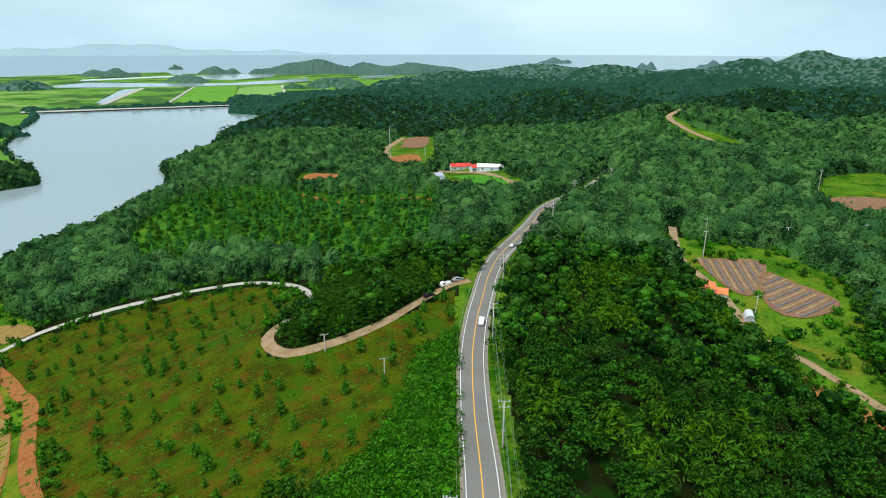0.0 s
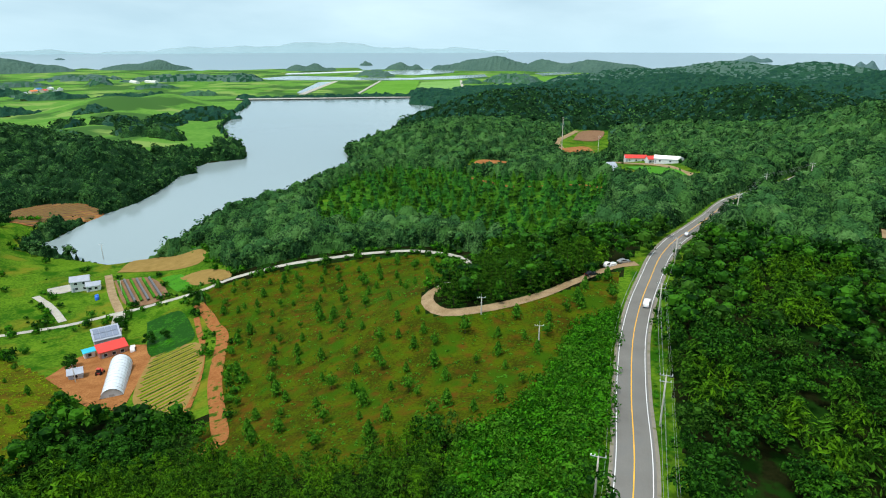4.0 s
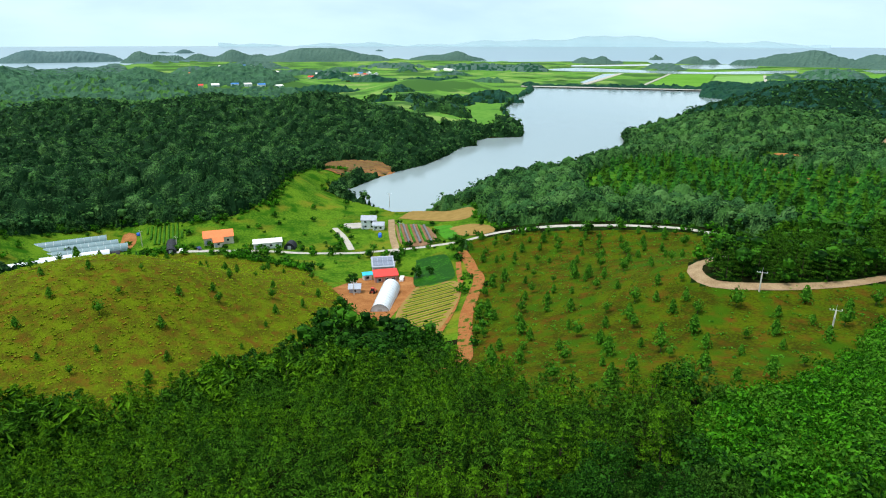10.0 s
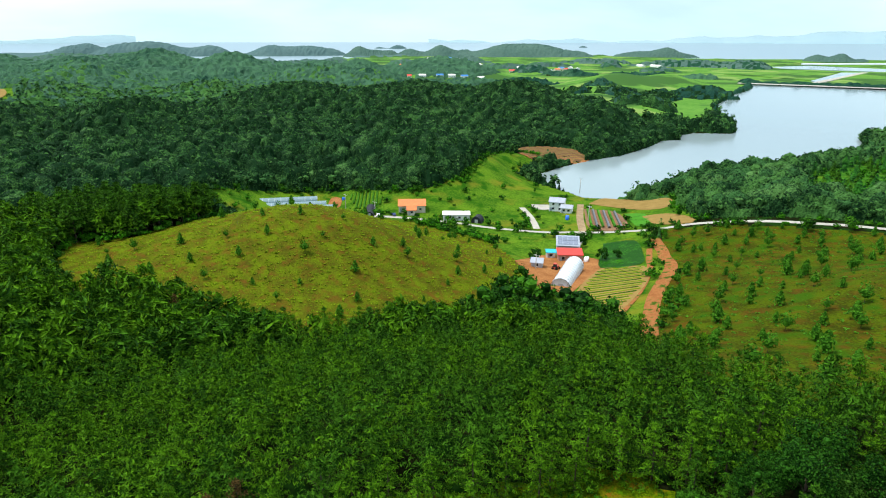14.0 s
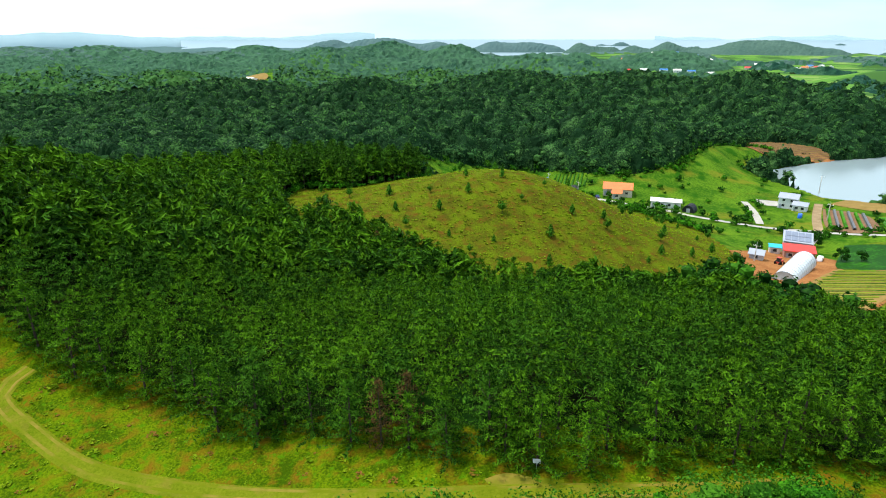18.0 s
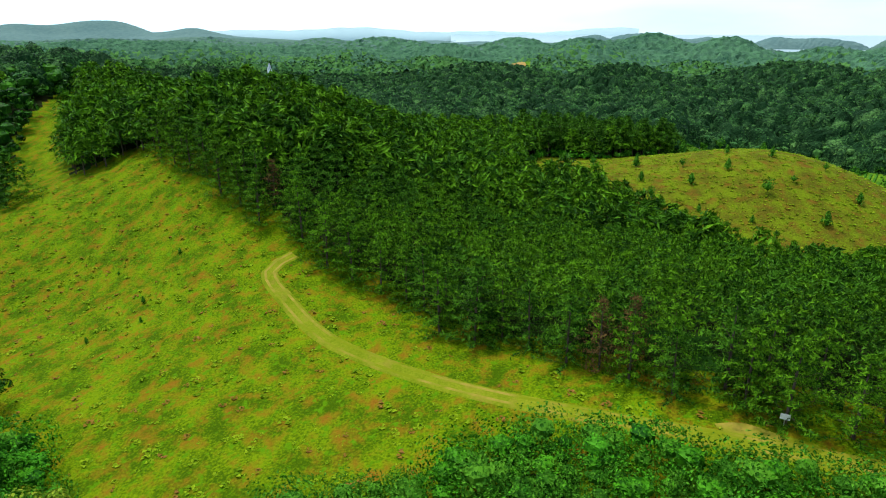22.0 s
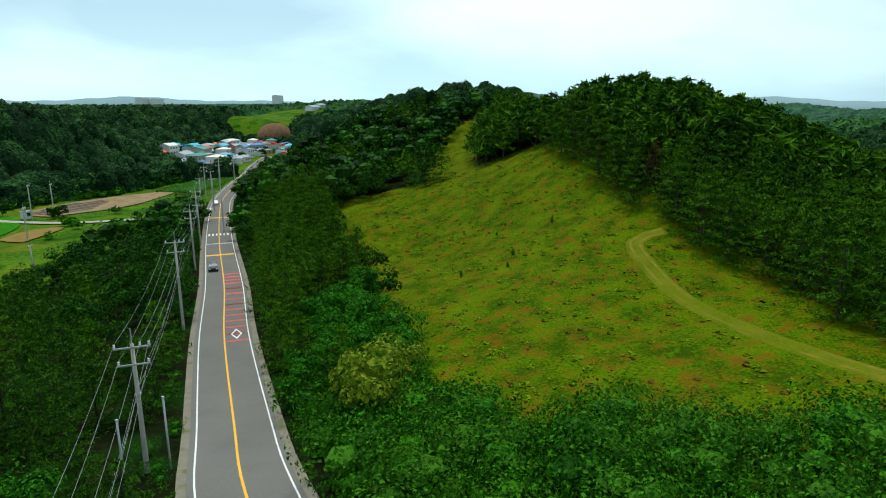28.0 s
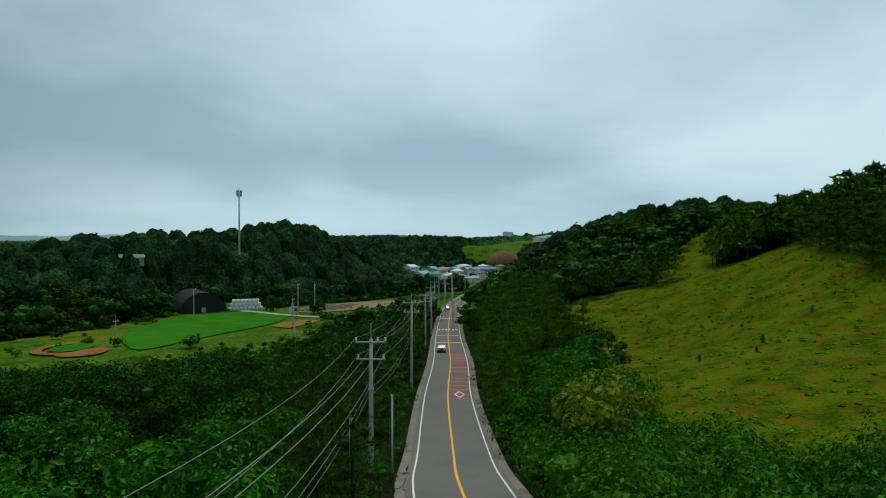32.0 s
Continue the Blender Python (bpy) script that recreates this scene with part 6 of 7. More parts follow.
def rows_in(field, poly, along, gap, wide, high, mats, name, lift=0.22):
    """Ridges of soil or crop in parallel rows inside an outline; along: degrees."""
    c, s = math.cos(radians(along)), math.sin(radians(along))
    pts = [(x * c + y * s, -x * s + y * c) for x, y in poly]
    vs = [p[1] for p in pts]
    k = 0
    for v in np.arange(min(vs) + gap * 0.7, max(vs) - gap * 0.3, gap):
        us = np.arange(min(p[0] for p in pts), max(p[0] for p in pts), 2.0)
        x, y = us * c - v * s, us * s + v * c
        ok = inside(x, y, poly)
        if ok.sum() < 3:
            continue
        line = np.stack([x[ok], y[ok]], -1)
        vv, ff = ribbon(line, (-wide / 2, -wide / 3, wide / 3, wide / 2), None, lift)
        vv = vv.reshape(-1, 4, 3)
        vv[:, 0, 2] -= 0.15
        vv[:, 3, 2] -= 0.15
        vv[:, 1:3, 2] += high
        part(name, mesh_of(name, vv.reshape(-1, 3), ff, mats[k % len(mats)]), field)
        k += 1


drape("field", F_TAN, TAN_CROP, "ripe tan field beside the lake")
drape("field", F_ORANGE, TAN_CROP, "dry orange-tan field beside the lane")
vine_field = drape("field", F_VINE, MUD, "brown field with dark trellised crop rows")
rows_in(vine_field, F_VINE, -41, 2.6, 1.3, 0.9, [VINE, DARK_FILM], "crop_row")
drape("field", F_SMALL, VINE, "small bright green vegetable field")
drape("field", F_GREEN, VINE, "flat bright green crop field by the farm")
stripe = drape("field", F_STRIPE, TAN_CROP, "striped field of tan and green beds")
rows_in(stripe, F_STRIPE, 62, 2.0, 0.9, 0.18, [WEED, PASTURE], "crop_row")
terrace = drape("field", TERRACE, RED_DIRT, "ploughed reddish field at the edge of the lake", lift=0.4)
rows_in(terrace, TERRACE, 75, 2.4, 1.2, 0.35, [MUD, TAN_CROP], "furrow", 0.4)
drape("farmyard", YARD, RED_DIRT, "bare orange earth farmyard", "yard", 0.16, 4)
drape("bare_patch", [(-51.5, 15), (-50.3, 15.5), (-48.6, 18.5), (-48.0, 22), (-48.8, 22.6), (-50, 20), (-51.6, 17.5)], TRACK_CENTRE, "bare orange soil beside the wheel track", "soil", 0.07, 2)
drape("gravel_yard", [(-262, 216), (-255, 226), (-248, 220), (-254, 211)], CONCRETE, "grey gravel yard of the white house", "yard", 0.16, 4)
for poly, a in ((EF1, 80), (EF2, 35)):
    f = drape("field", poly, MUD, "ploughed brown field with pale furrows in the eastern valley", lift=0.25)
    rows_in(f, poly, a, 2.2, 1.0, 0.25, [DARK_FILM, DIRT], "furrow", 0.25)
for poly in ([(101, 155), (105, 156), (104, 138), (100, 139)], [(107, 147), (111, 146), (109, 128), (105, 130)]):
    drape("field", poly, RED_DIRT, "narrow strip of bare orange earth", lift=0.25)
dirt_field = drape("field", DIRT_FIELD, DIRT, "bare tan field with dark mulch beds",
                   lift=0.3)
rows_in(dirt_field, [(-50, -238), (-46, -250), (-62, -262), (-78, -262), (-66, -244)], 20, 2.6, 1.6, 0.2, [DARK_FILM, MUD], "mulch_bed", 0.3)
bean_field = drape("field", BEANS, PASTURE, "green bean field in tidy rows beside the road", lift=0.3)
rows_in(bean_field, BEANS, -140, 2.2, 1.3, 0.6, [VINE, SAPLING_LEAF], "crop_row", 0.3)
drape("field", RICE, RICE_GREEN, "lush green rice field behind the trees",
      lift=0.3)
drape("field", [(14, -178), (17, -172), (23, -171), (26, -175), (22, -179), (18, -183)], RED_DIRT, "patch of bare orange earth", lift=0.42)
strip("dirt_track", spline([(20, -176), (27, -177), (31, -182), (30, -189), (24, -195)], 2), (-1.3, 0, 1.3), RED_DIRT, "curving orange earth track round a plot", "track", None, 0.46)
drape("field", [(20, -181), (25, -179), (28.5, -183), (27.5, -189), (22, -191), (18, -187)], RICE_GREEN, "small green plot beside the orange earth", lift=0.5)
drape("field", [(-34, -196), (-42, -204), (-48, -212), (-40, -214), (-30, -204)], TAN_CROP, "small dry tan field beside the lane", lift=0.3)
strip("farm_lane", spline([(-92, -206), (-70, -210), (-51, -219), (-40, -232), (-32, -248), (-26, -256)], 3), (-1.6, 0, 1.6), CONCRETE, "concrete lane beside the rice field", "track", None, 0.35)
drape("field", [(-125, 530), (-120, 552), (-94, 549), (-93, 524)], RED_DIRT, "bare orange clearing in the woods", lift=0.6)
drape("field", [(-56, 645), (-33, 680), (-22, 640), (-32, 612), (-44, 616)], RED_DIRT, "bare orange field beside the sandy lane", lift=0.6)
drape("field", [(-50, 720), (-45, 786), (-18, 794), (-24, 735)], MUD, "brown ploughed field beside the sandy lane", lift=0.6)
drape("field", [(6, 452), (24, 412), (42, 400), (42, 420), (30, 440)], VINE, "small bright green field in the hamlet", lift=0.5)
drape("field", [(-20, 443), (-8, 441), (-7, 426), (-18, 424)], RED_DIRT, "bare orange yard by the hamlet", lift=0.5)
drape("field", [(-1150, -130), (-1050, -66), (-985, -66), (-1010, -110)], TAN_CROP, "dry tan clearing in the western woods", lift=1.0, cell=16)
drape("field", [(206, 318), (225, 306), (242, 328), (216, 334)], MUD, "dark ploughed field on the eastern slope", lift=0.5)


# ---- the farm and the houses in the valley ----
red_house = house(-175, 165, 55, 9.5, 5.5, 2.9, "lean", BRICK_WALL, RED_ROOF, "pinkish brick farmhouse with a bright red metal roof", 0.9, 3)
solar_barn = house(-184, 172, 50, 9.0, 7.5, 4.2, "lean", GREY_WALL, GREY_ROOF, "grey farm building under a sloping solar roof", 1.9, 1)
for i in range(4):
    for j in range(2):
        panel = box(2.0, 3.2, 0.06, (-3.2 + 2.15 * i, -1.8 + 3.5 * j, 0), 0.01)
        bmesh.ops.transform(panel, matrix=pose(0, 0, 5.45, math.degrees(math.atan2(1.9, 8.5)), 0, 0), verts=panel.verts[:])
        part("solar_panel", shape("solar_panel", panel, SOLAR), solar_barn)
house(-182.5, 161.5, 55, 3.6, 3.4, 2.7, "gable", WHITE_WALL, CYAN_ROOF, "small white annexe with a bright cyan roof", 0.7, 1)
house(-169, 143, 45, 4.2, 4.6, 2.4, "gable", GREY_WALL, GREY_ROOF, "small grey storage shed in the farmyard", 1.1, 1)
tunnel(-151, 142, 126, 24, 7.0, 3.9, PLASTIC, "silvery arched storage tunnel with a dark end hoop", BLACK_NET, 13)
house(-246, 221, 40, 8.0, 6.0, 5.2, "gable", WHITE_WALL, GREY_ROOF, "two-storey white house with a grey pitched roof", 1.8, 2, "", 2)
house(-239.5, 222, 40, 6.0, 5.0, 2.8, "gable", WHITE_WALL, GREY_ROOF, "low white wing of the white house", 1.3, 2)
house(-281, 150, 62, 14.0, 9.0, 3.4, "gable", CREAM_WALL, ORANGE_ROOF, "cream house with an orange tiled roof", 2.4, 3)
house(-276, 147, 62, 4.5, 5.0, 2.8, "gable", CREAM_WALL, ORANGE_ROOF, "cream porch wing with an orange tiled roof", 1.6, 1)
house(-259, 164, 58, 13.5, 7.0, 2.9, "hip", WHITE_WALL, WHITE_ROOF, "long white bungalow with a pale flat-pitched roof", 0.7, 4)
tunnel(-249, 170.5, 130, 5.5, 5.4, 3.4, BLACK_NET, "black arched shade-net shelter beside the bungalow", None, 5)
tunnel(-291, 130, 152, 17, 5.0, 2.6, BLACK_NET, "low black shade-net tunnel beside parked cars", None, 7)
gh_z = gz(-325, 95)
for k, (a, b, long, mat, label) in enumerate([(-334, 92, 46, SHADE_NET, "long arched shade-net greenhouse"), (-328, 95, 46, SHADE_NET, "long arched shade-net greenhouse"),
                                              (-322, 97, 46, SHADE_NET, "long arched shade-net greenhouse"), (-315, 92, 34, PLASTIC, "long white film tunnel"),
                                              (-308, 70, 30, PLASTIC, "long white film tunnel")]):
    tunnel(a, b, 69, long, 6.0, 3.2, mat, label + " beside the knoll", None, 15, "polytunnel", gz(a, b))
tunnel(-310, 108, 69, 9, 5.0, 2.6, BLACK_NET, "short black tunnel at the end of the white one", None, 5)
drape("yard", [(-312, 118), (-320, 125), (-334, 131), (-339, 127), (-326, 119), (-316, 112)], RED_DIRT, "orange earth yard by the greenhouses", "yard", 0.2, 4)
crop = drape("field", [(-300, 126), (-334, 136), (-316, 147), (-296, 140)], PASTURE, "green crop field with dark rows", lift=0.22)
rows_in(crop, [(-300, 126), (-334, 136), (-316, 147), (-296, 140)], 152, 2.2, 1.2, 0.7, [LEAF], "crop_row")


def tank(x, y, r, h, mat, label):
    root = thing("water_tank", x, y, 0, label, "tank")
    part("body", shape("body", tube([(0, 0, 0), (0, 0, h * 0.9), (0, 0, h)], (r, r, r * 0.6), 16), mat, True), root)
    part("lid", shape("lid", tube([(0, 0, h), (0, 0, h + 0.2)], (r * 0.3, r * 0.28), 10), mat), root)


tank(-164, 249, 1.5, 3.0, BLUE_TANK, "large blue plastic water tank among trees")
for k, (a, b) in enumerate([(-318, 117), (-322, 120), (-330, 131), (-229, 213), (-227, 211)]):
    root = thing("blue_drum", a, b, 30 * k, "blue plastic drum standing in the yard", "drum", "drums")
    part("body", shape("body", tube([(0, 0, 0), (0, 0, 1.4), (0, 0, 1.6)], (0.9, 0.9, 0.7), 12), BLUE_TANK, True), root)


def tractor(x, y, turn):
    root = thing("tractor", x, y, turn, "red farm tractor parked in the orange yard", "tractor")
    part("body", shape("body", join(box(0.9, 2.0, 0.8, (0, 0.9, 0.6), 0.08), box(1.1, 1.2, 0.5, (0, -0.5, 0.7), 0.05)), TRACTOR_RED), root)
    part("cab", shape("cab", box(1.2, 1.2, 1.3, (0, -0.5, 1.2), 0.08, 0.12), GLASS_DARK), root)
    part("cab_roof", shape("cab_roof", box(1.3, 1.3, 0.12, (0, -0.5, 2.5), 0.04), TRACTOR_RED), root)
    for sx in (-0.75, 0.75):
        part("rear_wheel", shape("rear_wheel", rod((sx - 0.2, -0.8, 0.7), (sx + 0.2, -0.8, 0.7), 0.7, 16), TYRE), root)
        part("front_wheel", shape("front_wheel", rod((sx - 0.12, 1.5, 0.42), (sx + 0.12, 1.5, 0.42), 0.42, 14), TYRE), root)


tractor(-162.5, 146.5, 20)
car(-168, 167.5, 40, CAR_WHITE, "white pickup truck parked beside the farmhouse", "pickup")
car(-283, 131, 60, CAR_WHITE, "white car parked by the black tunnel")
car(-279, 138, 75, CAR_BLUE, "dark blue car parked beside the orange-roofed house")
car(-5, 203.5, -52, CAR_BLACK, "dark car parked on the sandy track")
car(1, 211.5, -50, CAR_WHITE, "white pickup truck parked on the sandy track", "pickup")
car(5.5, 214.5, -60, CAR_SILVER, "silver car parked at the track's mouth")


def on_road(y, side):
    """Place and heading on the asphalt at a given y, side metres to the right of the line's own direction."""
    i = int(np.argmin(np.abs(ROAD_LINE[:, 1] - y)))
    d = ROAD_LINE[min(i + 1, len(ROAD_LINE) - 1)] - ROAD_LINE[max(i - 1, 0)]
    d = d / np.hypot(d[0], d[1])
    p = ROAD_LINE[i]
    return p[0] + d[1] * side, p[1] - d[0] * side, p[2] + 0.02, math.degrees(math.atan2(-d[0], d[1]))


a, b, c, t = on_road(178, -1.7)
car(a, b, t + 180, CAR_WHITE, "white pickup truck on the country road", "pickup", "cars on the road", c)
a, b, c, t = on_road(-118, -1.7)
car(a, b, t + 180, CAR_BLACK, "black saloon car on the country road", "car", "cars on the road", c)
a, b, c, t = on_road(-213, -1.7)
car(a, b, t + 180, CAR_WHITE, "white car on the road near the town", "car", "cars on the road", c)
a, b, c, t = on_road(254, -1.7)
car(a, b, t + 180, CAR_SILVER, "silver car on the road by the bend", "car", "cars on the road", c)


# ---- road paint ----
def marks():
    def across(y, low, high, long, mat, name):
        i = int(np.argmin(np.abs(ROAD_LINE[:, 1] - y)))
        p, q = ROAD_LINE[i], ROAD_LINE[i + 1]
        d = (q - p) / np.hypot(*(q - p)[:2])
        line = np.array([p, p + d * long])
        v, f = ribbon(line, (low, high), line[:, 2], 0.010)
        part(name, mesh_of(name, v, f, mat), road)

    for y in np.arange(-73.5, -112, -2.35):
        across(y, 0.25, 2.95, 0.6 if y > -96 else 1.0, RED_PAINT, "red_bar")
    i = int(np.argmin(np.abs(ROAD_LINE[:, 1] + 77)))
    p, d = ROAD_LINE[i], ROAD_LINE[i + 1] - ROAD_LINE[i]
    d = d / np.hypot(*d[:2])
    side = np.array([d[1], -d[0], 0])
    c = p + side * 1.6
    rim = []
    for out in (1.0, 0.72):
        rim += [c + d * 2.4 * out, c + side * 0.75 * out, c - d * 2.4 * out, c - side * 0.75 * out]
    v = np.array(rim) + (0, 0, 0.018)
    part("diamond_mark", mesh_of("diamond_mark", v, [(k, (k + 1) % 4, 4 + (k + 1) % 4, 4 + k) for k in range(4)], WHITE_LINE), road, "white diamond mark")
    across(-131, -2.95, 2.95, 1.5, YELLOW_LINE, "speed_hump_paint")
    across(-146, -2.95, 2.95, 0.5, WHITE_LINE, "stop_line")
    for k in range(6):
        across(-157, -2.7 + k * 0.95, -2.3 + k * 0.95, 3.0, WHITE_LINE, "crossing_bar")
    across(-186, -2.95, 2.95, 1.2, YELLOW_LINE, "speed_hump_paint")


marks()


def guard_rail():
    root = thing("guard_rail", 0, 0, 0, "low grey steel guard rail along the road edge", "guard rail", z=0)
    line = ROAD_LINE[(ROAD_LINE[:, 1] > 80) & (ROAD_LINE[:, 1] < 205)]
    way = np.gradient(line[:, :2], axis=0)
    way /= np.linalg.norm(way, axis=1)[:, None]
    edge = np.concatenate([line[:, :2] + np.stack([way[:, 1], -way[:, 0]], -1) * 4.95, line[:, 2:]], 1)
    v = np.concatenate([edge + (0, 0, h) + np.stack([way[:, 1] * o, -way[:, 0] * o, 0 * way[:, 0]], -1) for h, o in ((0.45, 0), (0.55, -0.06), (0.62, 0), (0.7, -0.06), (0.8, 0))])
    n = len(edge)
    part("beam", mesh_of("beam", v, [(k * n + i, k * n + i + 1, (k + 1) * n + i + 1, (k + 1) * n + i) for k in range(4) for i in range(n - 1)], GALVANISED), root)
    me = shape("post", rod((0, 0, -0.3), (0, 0, 0.75), 0.06, 8), GALVANISED)
    for p in edge[::2]:
        part("post", me, root, m=pose(p[0], p[1], p[2]))


guard_rail()


# ---- poles and wires ----
def power_pole(x, y, turn, top, arms, label, group="power poles", z=None):
    """A tapered concrete pole with steel cross-arms, insulators and a spike; returns the points where its wires hang."""
    z = gz(x, y) if z is None else z
    high = top - z
    root = thing("power_pole", x, y, turn, label, "power pole", group, z)
    part("pole", shape("pole", tube([(0, 0, -0.6), (0, 0, high * 0.5), (0, 0, high - 1.2)], (0.21, 0.17, 0.13), 10), POLE_CONCRETE, True), root)
    part("spike", shape("spike", rod((0, 0, high - 1.3), (0, 0, high), 0.05, 6), GALVANISED), root)
    hooks = []
    m = pose(x, y, z, 0, 0, turn)
    for k in range(arms):
        h = high - 1.5 - 1.35 * k
        arm = part("cross_arm", shape("cross_arm", box(2.5 if k == 0 else 2.3, 0.10, 0.12, (0, 0.16, h), 0.01), GALVANISED), root)
        for s in (-1.15, -0.55, 1.15) if k == 0 else (-1.0, 1.0):
            part("insulator", shape("insulator", tube([(s, 0.16, h + 0.12), (s, 0.16, h + 0.25), (s, 0.16, h + 0.32), (s, 0.16, h + 0.42)], (0.05, 0.10, 0.05, 0.09), 8), WHITE_WALL), arm)
            hooks.append(m @ Vector((s, 0.16, h + 0.42)))
    part("cable_clamp", shape("cable_clamp", box(0.4, 0.4, 0.12, (0, 0, high * 0.55), 0.02), GALVANISED), root)
    hooks.append(m @ Vector((0.22, 0.0, high * 0.55)))
    hooks.append(m @ Vector((0.24, 0.0, high * 0.50)))
    return hooks


def wires(rows, sag=0.9, r=0.011):
    """Each wire of a pole line is a thing that hangs from pole to pole."""
    for k in range(min(len(h) for h in rows)):
        cu = bpy.data.curves.new("overhead_wire", "CURVE")
        cu.dimensions, cu.bevel_depth, cu.bevel_resolution = "3D", r, 1
        sp = cu.splines.new("POLY")
        pts = []
        for a, b in zip(rows, rows[1:]):
            for i in range(10):
                s = i / 10
                p = a[k].lerp(b[k], s)
                pts.append((p.x, p.y, p.z - sag * 4 * s * (1 - s), 1))
        pts.append((*rows[-1][k], 1))
        sp.points.add(len(pts) - 1)
        sp.points.foreach_set("co", np.array(pts, np.float32).ravel())
        cu.materials.append(WIRE_PALE)
        tagged(new("overhead_wire", cu), "thin grey overhead wire sagging between concrete poles", "wire", "overhead wires")


SOUTH_POLES = [(3.5, -9, 15.0), (-13.2, -46.5, 12.0), (-31.7, -84.8, 10.9), (-49.5, -122, 8.5), (-67, -160, 7.0), (-84, -196, 6.0), (-103, -235, 5.5), (-128, -275, 5)]
wires([power_pole(x, y, -24, top, 2, "grey concrete power pole with two cross-arms beside the road") for x, y, top in SOUTH_POLES])
for x, y, top in ((-74, -160, 6.5), (-90, -200, 5), (-96, -214, 6), (-116, -250, 4.5), (-63, -150, 5), (-140, -285, 4.5), (-150, -305, 4.5), (-160, -322, 4)):
    power_pole(x, y, -20, top, 1, "slim grey utility pole near the town", "town poles")
NORTH_POLES = [(11, 60, 30.5), (12.8, 113, 29.6), (15.0, 168.9, 27.5), (22, 212, 28), (50.5, 275, 31.0), (75, 345, 27), (104, 378, 28)]
wires([power_pole(x, y, 0, top, 2, "grey concrete power pole with two cross-arms above the wood") for x, y, top in NORTH_POLES])
power_pole(1.2, 85.2, 0, 28.8, 1, "slim concrete pole with one cross-arm beside the guard rail")
for x, y, top in ((-35, 165.5, 19), (-16, 151, 19), (112, 252, 25), (122, 275, 24), (192, 269, 23), (217, 350, 32), (156, 268, 22), (-55, 640, 20), (-15, 517, 19),
                  (110, 200, 17), (-218, 217, -14.5), (-273, 263, -16), (-310, 124, -16), (-342, 72, -14), (-289, 132, -16.5), (-165, 139, -10), (-50, 585, 18)):
    power_pole(x, y, 20, top, 1, "slim grey utility pole standing in the fields", "field poles")
for x, y, top in ((13.5, -186, -1.3), (-27, -150, 0.5), (-36, -200, 1.5), (-44, -232, 4), (-8, -236, 3), (-52, -240, 3)):
    power_pole(x, y, 60, top, 1, "slim grey utility pole beside the rice field", "field poles")


def stub(x, y, h, mat, label):
    root = thing("marker_post", x, y, 0, label, "post")
    part("post", shape("post", tube([(0, 0, -0.3), (0, 0, h)], (0.09, 0.08), 8), mat, True), root)
    part("cap", shape("cap", box(0.2, 0.2, 0.08, (0, 0, h), 0.01), mat), root)


stub(-11.8, -47.5, 4.5, GALVANISED, "short pale stay pole beside the power pole")
stub(-14.6, -45.5, 6.0, GALVANISED, "short pale stay pole beside the power pole")


# ---- south: barn, bales, mast, town ----
tunnel(-10.7, -270, -82, 26, 17.5, 7.8, BLACK_NET, "big black arched barn at the edge of the rice field", None, 9, "arched_barn", -8.9)
BALE_FILM = paint("white_bale_film", (0.88, 0.88, 0.87), 0.35, 0, 0.06)
bale_me = shape("wrap", tube([(0, 0, 0), (0, 0, 0.14), (0, 0, 1.36), (0, 0, 1.5)], (0.55, 0.74, 0.74, 0.55), 14), BALE_FILM, True)
for row in range(3):
    for i in range(9 - row):
        root = thing("silage_bale", -22.5 - 1.5 * i - 0.75 * row, -260.5 + 0.05 * i, 40 * i + 15 * row, "white wrapped silage bale in a stack beside the barn", "bale", "silage bales",
                     gz(-28, -260) + 1.5 * row)
        part("wrap", bale_me, root)
house(14, -288, 10, 9, 5, 2.8, "gable", GREY_WALL, GREEN_ROOF, "small house with a green roof behind the barn", 1.2, 2)
house(-44, -240, 25, 2.6, 2.2, 2.3, "flat", WHITE_WALL, GREY_ROOF, "small white pump hut beside the lane", 0.5, 1)
for k, (a, b, s) in enumerate([(-39, -250, 0.5), (-36, -247, 0.35), (-30, -268, 0.6), (4, -250, 0.8), (8, -258, 0.9), (6, -240, 0.7), (12, -246, 0.9), (-50, -232, 0.4), (-53, -234, 0.45)]):
    tree_root("field_tree", a, b, 70 * k, s, "round dark green tree beside the fields", "tree", "field trees", CLUMP_MESHES[k % 2])


def mound():
    """A grey-brown covered mound on the slope above the town."""
    root = thing("earth_mound", -322, -561, 20, "grey-brown domed earth mound above the town", "mound", z=-7.0)
    rng = np.random.default_rng(8)
    v, f = blob(22, 16, 17, (0, 0, 0), rng, 8, 16)
    part("dome", mesh_of("dome", v, f, MUD, True), root)


mound()


def sign_board(x, y, turn):
    root = thing("sign_board", x, y, turn, "small white sign board on a post beside the track", "sign")
    part("post", shape("post", rod((0, 0, -0.3), (0, 0, 1.5), 0.04, 8), GALVANISED), root)
    part("board", shape("board", box(0.8, 0.04, 0.55, (0, -0.05, 0.95), 0.01), WHITE_WALL), root)


sign_board(-51, 20.5, 70)


